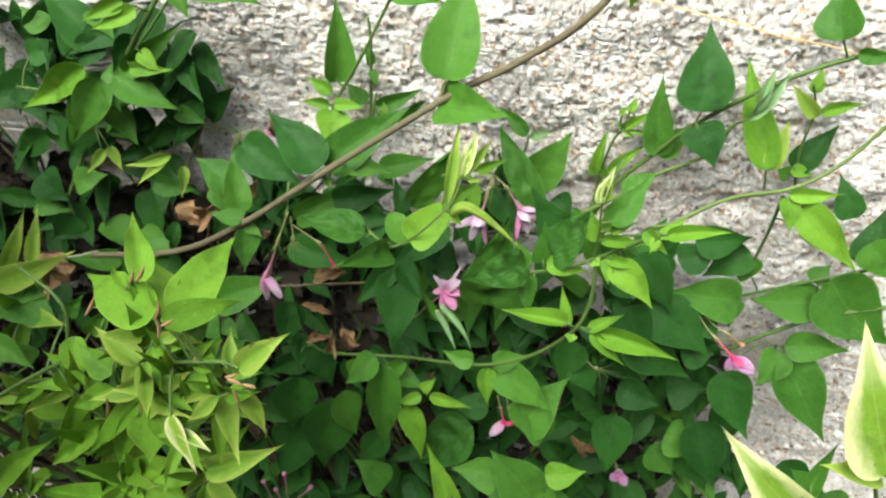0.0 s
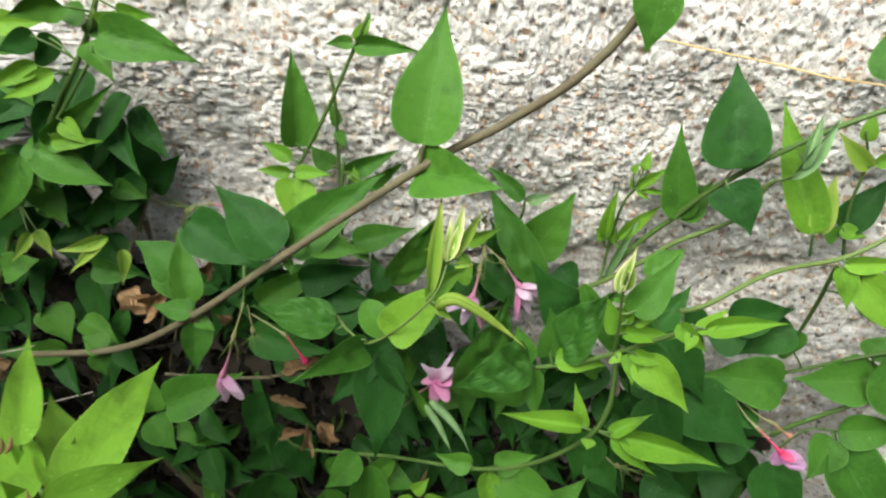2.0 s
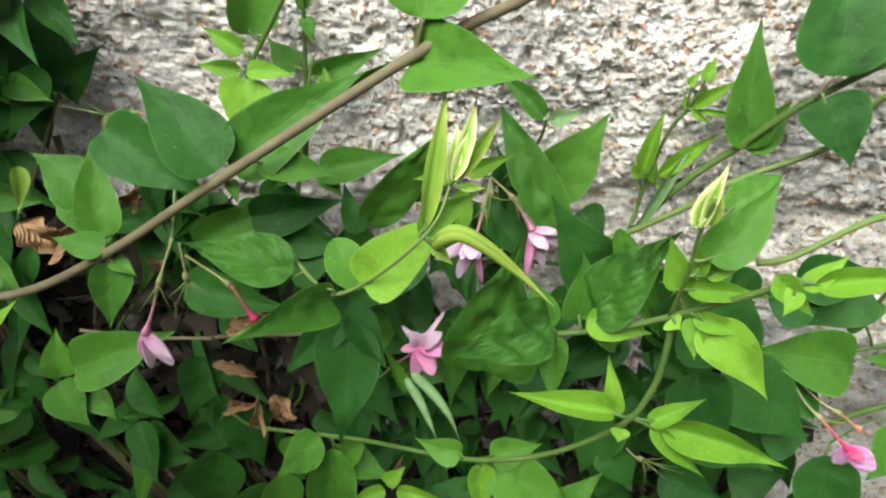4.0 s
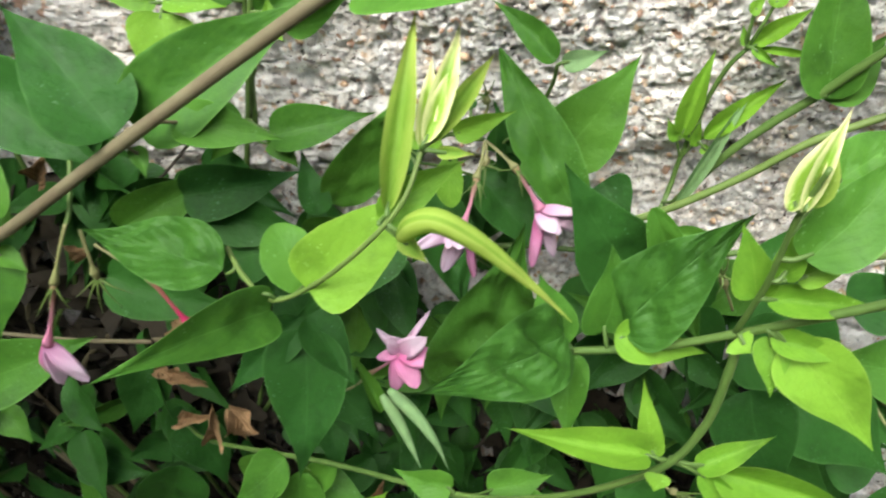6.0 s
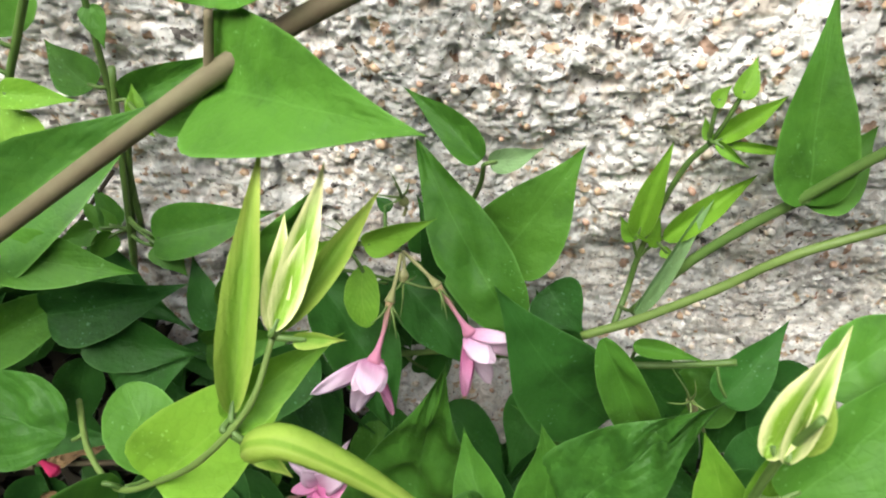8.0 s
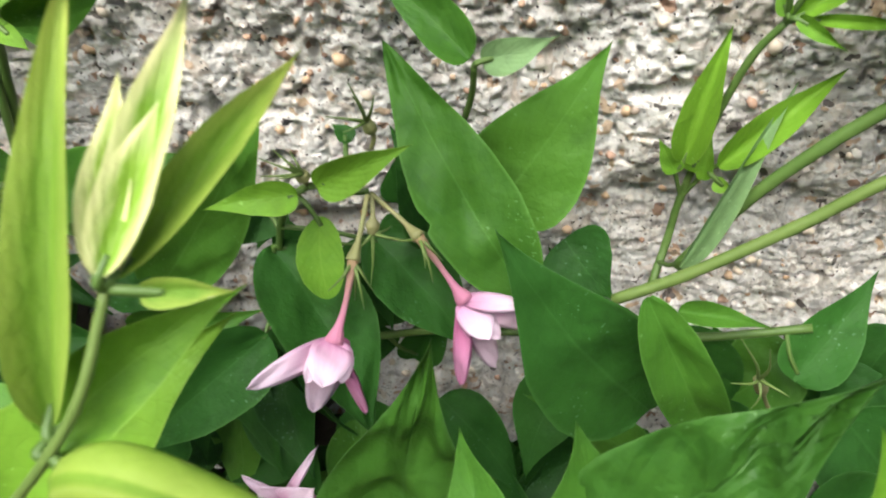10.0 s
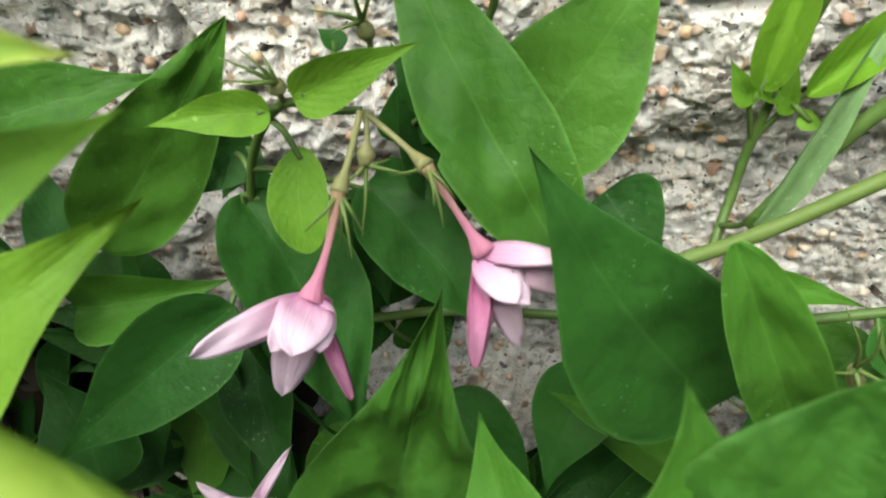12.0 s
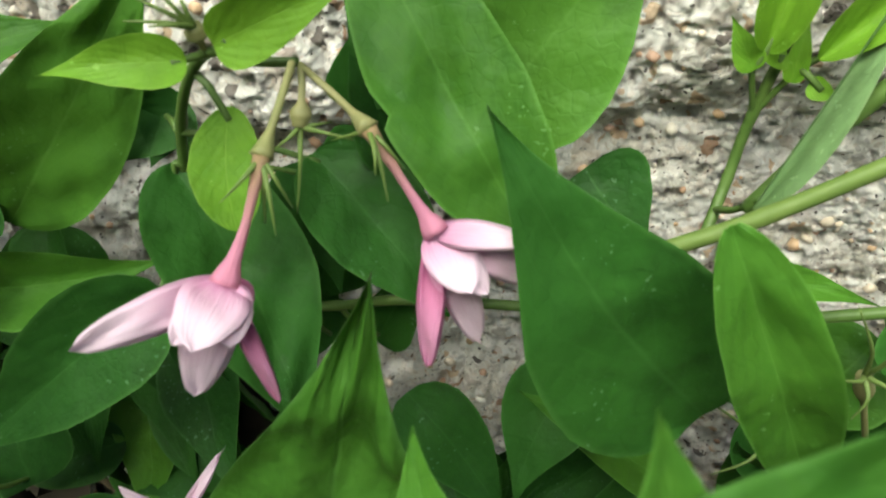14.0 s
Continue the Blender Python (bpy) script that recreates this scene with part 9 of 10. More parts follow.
petiole(sprig_upper, [(-0.1178, 0.3694, 0.9866), (-0.1169, 0.3691, 0.9871), (-0.1142, 0.3704, 0.9871)], 0.0006, 0.0005, "green")
petiole(sprig_upper, [(-0.1204, 0.3720, 0.9888), (-0.1219, 0.3704, 0.9896), (-0.1248, 0.3707, 0.9902)], 0.0006, 0.0005, "green")
petiole(sprig_upper, [(-0.1246, 0.3669, 0.9482), (-0.1193, 0.3629, 0.9481), (-0.1120, 0.3605, 0.9473)], 0.0006, 0.0005, "green")
petiole(sprig_upper, [(-0.1249, 0.3668, 0.9466), (-0.1191, 0.3628, 0.9464), (-0.1117, 0.3591, 0.9442)], 0.0006, 0.0005, "green")
petiole(sprig_upper, [(-0.1273, 0.3700, 0.9399), (-0.1294, 0.3689, 0.9411), (-0.1326, 0.3697, 0.9426)], 0.0006, 0.0005, "green")
petiole(sprig_upper, [(-0.1272, 0.3700, 0.9403), (-0.1294, 0.3684, 0.9415), (-0.1332, 0.3684, 0.9426)], 0.0006, 0.0005, "green")
petiole(sprig_upper, [(-0.1274, 0.3700, 0.9395), (-0.1298, 0.3679, 0.9407), (-0.1332, 0.3658, 0.9394)], 0.0006, 0.0005, "green")
petiole(sprig_upper, [(-0.1271, 0.3700, 0.9406), (-0.1316, 0.3674, 0.9424), (-0.1379, 0.3653, 0.9424)], 0.0006, 0.0005, "green")
petiole(sprig_upper, [(-0.1125, 0.3663, 0.9873), (-0.1112, 0.3646, 0.9871), (-0.1102, 0.3650, 0.9875)], 0.0006, 0.0005, "green")
petiole(sprig_upper, [(-0.1128, 0.3665, 0.9866), (-0.1115, 0.3646, 0.9865), (-0.1085, 0.3632, 0.9844)], 0.0006, 0.0005, "green")
petiole(sprig_upper, [(-0.1118, 0.3660, 0.9891), (-0.1071, 0.3614, 0.9897), (-0.1008, 0.3588, 0.9899)], 0.0006, 0.0005, "green")
petiole(sprig_upper, [(-0.1258, 0.3664, 0.9413), (-0.1198, 0.3636, 0.9410), (-0.1128, 0.3631, 0.9408)], 0.0006, 0.0005, "green")
petiole(sprig_upper, [(-0.1292, 0.3637, 0.9192), (-0.1354, 0.3613, 0.9210), (-0.1397, 0.3598, 0.9212)], 0.0006, 0.0005, "green")
petiole(shoot_flowering, [(-0.0253, 0.3720, 0.9589), (-0.0209, 0.3689, 0.9533), (-0.0154, 0.3676, 0.9481)], 0.0006, 0.0005, "green")
petiole(shoot_flowering, [(0.0520, 0.3624, 0.9211), (0.0536, 0.3586, 0.9167), (0.0563, 0.3571, 0.9125)], 0.0006, 0.0005, "green")
petiole(shoot_flowering, [(0.0047, 0.3660, 0.9086), (0.0053, 0.3634, 0.9037), (0.0054, 0.3608, 0.8961)], 0.0006, 0.0005, "green")
petiole(shoot_flowering, [(-0.0620, 0.3604, 0.9432), (-0.0525, 0.3616, 0.9418), (-0.0416, 0.3632, 0.9381)], 0.0006, 0.0005, "green")
petiole(shoot_flowering, [(-0.0548, 0.3556, 0.9563), (-0.0526, 0.3542, 0.9552), (-0.0501, 0.3528, 0.9514)], 0.0006, 0.0005, "green")
petiole(shoot_flowering, [(-0.0640, 0.3618, 0.9352), (-0.0653, 0.3613, 0.9361), (-0.0655, 0.3611, 0.9344)], 0.0006, 0.0005, "green")
petiole(shoot_flowering, [(-0.0482, 0.3535, 0.9604), (-0.0485, 0.3511, 0.9628), (-0.0470, 0.3503, 0.9647)], 0.0006, 0.0005, "green")
petiole(shoot_flowering, [(-0.0520, 0.3540, 0.9602), (-0.0523, 0.3514, 0.9613), (-0.0545, 0.3494, 0.9612)], 0.0006, 0.0005, "green")
petiole(shoot_flowering, [(-0.0670, 0.3640, 0.9226), (-0.0666, 0.3564, 0.9210), (-0.0676, 0.3492, 0.9171)], 0.0006, 0.0005, "green")
petiole(shoot_flowering, [(-0.0640, 0.3619, 0.9349), (-0.0562, 0.3653, 0.9343), (-0.0475, 0.3690, 0.9309)], 0.0006, 0.0005, "green")
petiole(shoot_flowering, [(-0.0670, 0.3640, 0.9226), (-0.0659, 0.3664, 0.9203), (-0.0655, 0.3706, 0.9186)], 0.0006, 0.0005, "green")
petiole(shoot_flowering, [(-0.0428, 0.3679, 0.8991), (-0.0396, 0.3694, 0.8924), (-0.0358, 0.3723, 0.8863)], 0.0006, 0.0005, "green")
petiole(shoot_flowering, [(-0.0451, 0.3531, 0.9606), (-0.0447, 0.3570, 0.9639), (-0.0459, 0.3632, 0.9664)], 0.0006, 0.0005, "green")
petiole(shoot_flowering, [(-0.0253, 0.3720, 0.9589), (-0.0312, 0.3694, 0.9530), (-0.0368, 0.3689, 0.9476)], 0.0006, 0.0005, "green")
petiole(shoot_flowering, [(0.0051, 0.3660, 0.9087), (0.0061, 0.3684, 0.9050), (0.0065, 0.3723, 0.9019)], 0.0006, 0.0005, "green")
petiole(shoot_flowering, [(-0.0627, 0.3609, 0.9406), (-0.0652, 0.3638, 0.9424), (-0.0679, 0.3666, 0.9416)], 0.0006, 0.0005, "green")
petiole(shoot_flowering, [(-0.0624, 0.3607, 0.9417), (-0.0632, 0.3638, 0.9431), (-0.0656, 0.3672, 0.9424)], 0.0006, 0.0005, "green")
petiole(shoot_flowering, [(0.0291, 0.3643, 0.9132), (0.0274, 0.3606, 0.9219), (0.0277, 0.3579, 0.9293)], 0.0006, 0.0005, "green")
petiole(shoot_flowering, [(-0.0501, 0.3687, 0.8963), (-0.0522, 0.3698, 0.9029), (-0.0554, 0.3710, 0.9068)], 0.0006, 0.0005, "green")
petiole(shoot_flowering, [(-0.0518, 0.3689, 0.8956), (-0.0488, 0.3704, 0.8892), (-0.0471, 0.3733, 0.8831)], 0.0006, 0.0005, "green")
petiole(shoot_flowering, [(-0.0207, 0.3620, 0.9838), (-0.0200, 0.3614, 0.9849), (-0.0175, 0.3623, 0.9854)], 0.0006, 0.0005, "green")
petiole(shoot_near_bud, [(-0.0833, 0.2839, 0.9533), (-0.0846, 0.2833, 0.9554), (-0.0875, 0.2834, 0.9553)], 0.0006, 0.0005, "green")
petiole(shoot_near_bud, [(-0.1003, 0.2978, 0.9488), (-0.1008, 0.2963, 0.9478), (-0.1032, 0.2962, 0.9458)], 0.0006, 0.0005, "green")
petiole(shoot_near_bud, [(-0.0819, 0.2836, 0.9544), (-0.0797, 0.2862, 0.9529), (-0.0785, 0.2911, 0.9515)], 0.0006, 0.0005, "green")
petiole(shoot_near_bud, [(-0.0532, 0.2800, 0.9874), (-0.0537, 0.2804, 0.9879), (-0.0527, 0.2833, 0.9880)], 0.0006, 0.0005, "green")
petiole(shoot_near_bud, [(-0.0515, 0.2808, 0.9897), (-0.0520, 0.2808, 0.9904), (-0.0524, 0.2832, 0.9916)], 0.0006, 0.0005, "green")
petiole(shoot_near_bud, [(-0.0463, 0.2890, 1.0018), (-0.0456, 0.2884, 1.0031), (-0.0442, 0.2908, 1.0037)], 0.0006, 0.0005, "green")
petiole(shoot_near_bud, [(-0.0463, 0.2890, 1.0018), (-0.0459, 0.2879, 1.0036), (-0.0452, 0.2896, 1.0053)], 0.0006, 0.0005, "green")
petiole(shoot_near_bud, [(-0.0463, 0.2890, 1.0018), (-0.0448, 0.2884, 1.0023), (-0.0412, 0.2893, 1.0015)], 0.0006, 0.0005, "green")
petiole(shoot_near_bud, [(-0.0523, 0.2805, 0.9886), (-0.0506, 0.2791, 0.9882), (-0.0471, 0.2789, 0.9856)], 0.0006, 0.0005, "green")
petiole(shoot_near_bud, [(-0.0530, 0.2801, 0.9876), (-0.0511, 0.2795, 0.9868), (-0.0475, 0.2795, 0.9836)], 0.0006, 0.0005, "green")
petiole(shoot_middle, [(-0.0089, 0.2900, 0.9428), (-0.0097, 0.2894, 0.9444), (-0.0122, 0.2895, 0.9438)], 0.0006, 0.0005, "green")
petiole(shoot_middle, [(-0.0069, 0.2896, 0.9440), (-0.0077, 0.2887, 0.9460), (-0.0093, 0.2909, 0.9469)], 0.0006, 0.0005, "green")
petiole(shoot_middle, [(0.0011, 0.2879, 0.9487), (0.0002, 0.2883, 0.9512), (-0.0009, 0.2906, 0.9544)], 0.0006, 0.0005, "green")
petiole(shoot_middle, [(0.0049, 0.2871, 0.9510), (0.0041, 0.2879, 0.9535), (0.0042, 0.2902, 0.9566)], 0.0006, 0.0005, "green")
petiole(shoot_middle, [(0.0039, 0.2873, 0.9504), (0.0028, 0.2871, 0.9530), (0.0037, 0.2881, 0.9542)], 0.0006, 0.0005, "green")
petiole(shoot_middle, [(0.0238, 0.2756, 1.0088), (0.0226, 0.2747, 1.0094), (0.0220, 0.2758, 1.0105)], 0.0006, 0.0005, "green")
petiole(shoot_middle, [(0.0238, 0.2755, 1.0097), (0.0235, 0.2741, 1.0102), (0.0236, 0.2749, 1.0112)], 0.0006, 0.0005, "green")
petiole(shoot_middle, [(0.0245, 0.2771, 0.9958), (0.0268, 0.2765, 0.9965), (0.0301, 0.2780, 0.9975)], 0.0006, 0.0005, "green")
petiole(shoot_middle, [(0.0240, 0.2764, 1.0024), (0.0285, 0.2826, 1.0040), (0.0346, 0.2910, 1.0054)], 0.0006, 0.0005, "green")
petiole(shoot_middle, [(0.0250, 0.2779, 0.9888), (0.0276, 0.2779, 0.9896), (0.0320, 0.2794, 0.9901)], 0.0006, 0.0005, "green")
petiole(shoot_middle, [(0.0251, 0.2790, 0.9828), (0.0259, 0.2784, 0.9834), (0.0287, 0.2790, 0.9830)], 0.0006, 0.0005, "green")
petiole(shoot_middle, [(0.0249, 0.2779, 0.9892), (0.0263, 0.2773, 0.9899), (0.0277, 0.2789, 0.9912)], 0.0006, 0.0005, "green")
petiole(shoot_middle, [(0.0298, 0.2802, 0.9729), (0.0310, 0.2795, 0.9725), (0.0323, 0.2787, 0.9694)], 0.0006, 0.0005, "green")
petiole(shoot_middle, [(0.0308, 0.2798, 0.9740), (0.0329, 0.2788, 0.9727), (0.0364, 0.2782, 0.9690)], 0.0006, 0.0005, "green")
petiole(shoot_middle, [(0.0301, 0.2800, 0.9733), (0.0306, 0.2789, 0.9732), (0.0331, 0.2788, 0.9718)], 0.0006, 0.0005, "green")
petiole(shoot_middle, [(0.0263, 0.2815, 0.9688), (0.0258, 0.2802, 0.9695), (0.0268, 0.2786, 0.9685)], 0.0006, 0.0005, "green")
petiole(shoot_middle, [(0.0216, 0.2773, 0.9199), (0.0197, 0.2765, 0.9211), (0.0172, 0.2778, 0.9229)], 0.0006, 0.0005, "green")
petiole(shoot_middle, [(0.0217, 0.2773, 0.9201), (0.0190, 0.2765, 0.9216), (0.0143, 0.2768, 0.9223)], 0.0006, 0.0005, "green")
petiole(shoot_middle, [(0.0222, 0.2774, 0.9218), (0.0259, 0.2766, 0.9212), (0.0313, 0.2776, 0.9203)], 0.0006, 0.0005, "green")
petiole(shoot_middle, [(0.0219, 0.2773, 0.9207), (0.0263, 0.2766, 0.9198), (0.0324, 0.2764, 0.9167)], 0.0006, 0.0005, "green")
petiole(shoot_middle, [(0.0221, 0.2773, 0.9215), (0.0283, 0.2771, 0.9200), (0.0364, 0.2779, 0.9169)], 0.0006, 0.0005, "green")
petiole(shoot_middle, [(-0.0350, 0.2892, 0.8564), (-0.0355, 0.2890, 0.8584), (-0.0380, 0.2901, 0.8594)], 0.0006, 0.0005, "green")
petiole(shoot_middle, [(-0.0302, 0.2881, 0.8600), (-0.0288, 0.2879, 0.8588), (-0.0270, 0.2880, 0.8547)], 0.0006, 0.0005, "green")
petiole(shoot_middle, [(-0.0281, 0.2876, 0.8616), (-0.0249, 0.2882, 0.8584), (-0.0200, 0.2896, 0.8531)], 0.0006, 0.0005, "green")
petiole(shoot_middle, [(-0.0280, 0.2875, 0.8617), (-0.0259, 0.2892, 0.8603), (-0.0220, 0.2927, 0.8580)], 0.0006, 0.0005, "green")
petiole(shoot_middle, [(0.0494, 0.2725, 0.9967), (0.0474, 0.2717, 0.9984), (0.0469, 0.2713, 0.9978)], 0.0006, 0.0005, "green")
petiole(shoot_middle, [(0.0505, 0.2720, 0.9986), (0.0515, 0.2704, 0.9985), (0.0539, 0.2709, 0.9984)], 0.0006, 0.0005, "green")
petiole(shoot_middle, [(0.0505, 0.2720, 0.9986), (0.0525, 0.2704, 0.9993), (0.0566, 0.2702, 0.9991)], 0.0006, 0.0005, "green")
petiole(shoot_middle, [(0.0501, 0.2722, 0.9980), (0.0505, 0.2705, 0.9980), (0.0503, 0.2689, 0.9953)], 0.0006, 0.0005, "green")
petiole(shoot_middle, [(-0.1030, 0.3097, 0.8228), (-0.1025, 0.3082, 0.8220), (-0.1020, 0.3070, 0.8183)], 0.0006, 0.0005, "green")
petiole(shoot_middle, [(-0.1061, 0.3105, 0.8212), (-0.1022, 0.3107, 0.8144), (-0.0965, 0.3117, 0.8057)], 0.0006, 0.0005, "green")
petiole(shoot_left_flowers, [(-0.1083, 0.3320, 0.8735), (-0.1064, 0.3344, 0.8689), (-0.1055, 0.3388, 0.8646)], 0.0006, 0.0005, "green")
petiole(shoot_wall_left, [(-0.2153, 0.3360, 1.0617), (-0.2127, 0.3364, 1.0669), (-0.2083, 0.3381, 1.0704)], 0.0006, 0.0005, "green")
petiole(shoot_wall_left, [(-0.2344, 0.3628, 0.9635), (-0.2372, 0.3618, 0.9656), (-0.2406, 0.3625, 0.9684)], 0.0006, 0.0005, "green")
petiole(shoot_wall_left, [(-0.2331, 0.3634, 0.9661), (-0.2337, 0.3651, 0.9664), (-0.2330, 0.3685, 0.9670)], 0.0006, 0.0005, "green")
petiole(shoot_wall_left, [(-0.2320, 0.3639, 0.9681), (-0.2310, 0.3604, 0.9689), (-0.2319, 0.3576, 0.9685)], 0.0006, 0.0005, "green")
petiole(shoot_wall_left, [(-0.2694, 0.3442, 1.0086), (-0.2758, 0.3455, 1.0142), (-0.2838, 0.3485, 1.0198)], 0.0006, 0.0005, "green")
petiole(shoot_wall_left, [(-0.2836, 0.3377, 0.9952), (-0.2841, 0.3353, 1.0019), (-0.2864, 0.3333, 1.0067)], 0.0006, 0.0005, "green")
petiole(shoot_wall_left, [(-0.2853, 0.3376, 0.9950), (-0.2855, 0.3362, 0.9981), (-0.2864, 0.3349, 0.9985)], 0.0006, 0.0005, "green")
petiole(shoot_wall_left, [(-0.2630, 0.3393, 1.0139), (-0.2618, 0.3371, 1.0132), (-0.2592, 0.3369, 1.0123)], 0.0006, 0.0005, "green")
petiole(shoot_wall_left, [(-0.2568, 0.3389, 1.0197), (-0.2554, 0.3358, 1.0186), (-0.2520, 0.3342, 1.0163)], 0.0006, 0.0005, "green")
petiole(shoot_wall_left, [(-0.2697, 0.3441, 1.0082), (-0.2657, 0.3445, 1.0056), (-0.2600, 0.3457, 1.0010)], 0.0006, 0.0005, "green")
petiole(shoot_wall_left, [(-0.2399, 0.3469, 1.0454), (-0.2450, 0.3428, 1.0503), (-0.2517, 0.3392, 1.0533)], 0.0006, 0.0005, "green")
petiole(shoot_wall_left, [(-0.2153, 0.3360, 1.0617), (-0.2168, 0.3364, 1.0646), (-0.2171, 0.3373, 1.0651)], 0.0006, 0.0005, "green")
petiole(shoot_wall_left, [(-0.2195, 0.3492, 1.0740), (-0.2203, 0.3480, 1.0751), (-0.2231, 0.3478, 1.0752)], 0.0006, 0.0005, "green")
petiole(shoot_wall_left, [(-0.2166, 0.3496, 1.0787), (-0.2135, 0.3442, 1.0778), (-0.2087, 0.3407, 1.0765)], 0.0006, 0.0005, "green")
petiole(shoot_wall_left, [(-0.2141, 0.3500, 1.0828), (-0.2095, 0.3484, 1.0812), (-0.2029, 0.3481, 1.0780)], 0.0006, 0.0005, "green")
petiole(shoot_wall_left, [(-0.3006, 0.3421, 0.9666), (-0.2939, 0.3365, 0.9625), (-0.2861, 0.3312, 0.9557)], 0.0006, 0.0005, "green")
petiole(shoot_wall_left, [(-0.3018, 0.3420, 0.9650), (-0.2959, 0.3354, 0.9614), (-0.2909, 0.3290, 0.9553)], 0.0006, 0.0005, "green")
petiole(shoot_wall_left, [(-0.3119, 0.3416, 0.9498), (-0.3184, 0.3442, 0.9546), (-0.3266, 0.3482, 0.9592)], 0.0006, 0.0005, "green")
petiole(shoot_wall_left, [(-0.3299, 0.3408, 0.9229), (-0.3282, 0.3358, 0.9225), (-0.3247, 0.3325, 0.9214)], 0.0006, 0.0005, "green")
petiole(shoot_wall_left, [(-0.3472, 0.3400, 0.8969), (-0.3451, 0.3384, 0.8910), (-0.3443, 0.3371, 0.8826)], 0.0006, 0.0005, "green")
petiole(shoot_wall_left, [(-0.3399, 0.3377, 0.9908), (-0.3398, 0.3443, 0.9991), (-0.3378, 0.3525, 1.0068)], 0.0006, 0.0005, "green")
petiole(shoot_wall_left, [(-0.3446, 0.3380, 0.9905), (-0.3505, 0.3444, 0.9868), (-0.3550, 0.3513, 0.9806)], 0.0006, 0.0005, "green")
petiole(shoot_wall_left, [(-0.2182, 0.3494, 1.0762), (-0.2221, 0.3451, 1.0796), (-0.2280, 0.3416, 1.0814)], 0.0006, 0.0005, "green")
petiole(shoot_wall_left, [(-0.2338, 0.3475, 1.0531), (-0.2419, 0.3461, 1.0602), (-0.2517, 0.3454, 1.0655)], 0.0006, 0.0005, "green")
petiole(shoot_wall_left, [(-0.2391, 0.3470, 1.0464), (-0.2408, 0.3429, 1.0487), (-0.2443, 0.3394, 1.0490)], 0.0006, 0.0005, "green")
petiole(shoot_wall_left, [(-0.2651, 0.3446, 1.0139), (-0.2723, 0.3457, 1.0201), (-0.2807, 0.3470, 1.0238)], 0.0006, 0.0005, "green")
petiole(shoot_wall_left, [(-0.2550, 0.3455, 1.0265), (-0.2567, 0.3471, 1.0282), (-0.2591, 0.3490, 1.0273)], 0.0006, 0.0005, "green")
petiole(shoot_wall_left, [(-0.2995, 0.3368, 0.9934), (-0.2995, 0.3408, 0.9908), (-0.2977, 0.3467, 0.9880)], 0.0006, 0.0005, "green")
petiole(shoot_wall_left, [(-0.2703, 0.3398, 1.0072), (-0.2669, 0.3403, 1.0042), (-0.2649, 0.3411, 0.9989)], 0.0006, 0.0005, "green")
petiole(shoot_wall_left, [(-0.2666, 0.3444, 1.0120), (-0.2624, 0.3476, 1.0090), (-0.2566, 0.3515, 1.0037)], 0.0006, 0.0005, "green")
petiole(shoot_wall_left, [(-0.2875, 0.3429, 0.9842), (-0.2856, 0.3409, 0.9835), (-0.2823, 0.3394, 0.9802)], 0.0006, 0.0005, "green")
petiole(shoot_wall_left, [(-0.3025, 0.3420, 0.9639), (-0.3044, 0.3414, 0.9658), (-0.3071, 0.3410, 0.9649)], 0.0006, 0.0005, "green")
petiole(shoot_wall_left, [(-0.2343, 0.3474, 1.0525), (-0.2411, 0.3501, 1.0583), (-0.2488, 0.3529, 1.0614)], 0.0006, 0.0005, "green")
petiole(shoot_wall_left, [(-0.2229, 0.3487, 1.0686), (-0.2244, 0.3498, 1.0700), (-0.2242, 0.3517, 1.0693)], 0.0006, 0.0005, "green")
petiole(shoot_wall_left, [(-0.2489, 0.3383, 1.0271), (-0.2479, 0.3376, 1.0267), (-0.2454, 0.3375, 1.0240)], 0.0006, 0.0005, "green")
petiole(shoot_wall_left, [(-0.2728, 0.3400, 1.0048), (-0.2746, 0.3394, 1.0073), (-0.2748, 0.3395, 1.0075)], 0.0006, 0.0005, "green")
petiole(shoot_wall_left, [(-0.2319, 0.3640, 0.9684), (-0.2376, 0.3564, 0.9743), (-0.2414, 0.3499, 0.9784)], 0.0006, 0.0005, "green")
petiole(shoot_wall_right, [(0.0672, 0.3494, 1.0140), (0.0674, 0.3476, 1.0143), (0.0687, 0.3460, 1.0120)], 0.0006, 0.0005, "green")
petiole(shoot_wall_right, [(0.0528, 0.3608, 0.9848), (0.0537, 0.3598, 0.9847), (0.0544, 0.3607, 0.9853)], 0.0006, 0.0005, "green")
petiole(shoot_wall_right, [(0.0521, 0.3610, 0.9837), (0.0535, 0.3609, 0.9833), (0.0561, 0.3631, 0.9831)], 0.0006, 0.0005, "green")
petiole(shoot_wall_right, [(0.1265, 0.3480, 1.0570), (0.1230, 0.3454, 1.0629), (0.1193, 0.3452, 1.0690)], 0.0006, 0.0005, "green")
petiole(shoot_wall_right, [(0.1299, 0.3478, 1.0582), (0.1291, 0.3453, 1.0606), (0.1304, 0.3441, 1.0618)], 0.0006, 0.0005, "green")
petiole(shoot_wall_right, [(0.1078, 0.3421, 0.9940), (0.1084, 0.3420, 0.9948), (0.1095, 0.3442, 0.9959)], 0.0006, 0.0005, "green")
petiole(shoot_wall_right, [(0.0869, 0.3480, 1.0166), (0.0879, 0.3414, 1.0215), (0.0900, 0.3369, 1.0267)], 0.0006, 0.0005, "green")
petiole(shoot_wall_right, [(0.0921, 0.3504, 1.0336), (0.0922, 0.3426, 1.0327), (0.0927, 0.3370, 1.0322)], 0.0006, 0.0005, "green")
petiole(shoot_wall_right, [(0.1272, 0.3640, 1.0178), (0.1278, 0.3624, 1.0184), (0.1269, 0.3626, 1.0191)], 0.0006, 0.0005, "green")
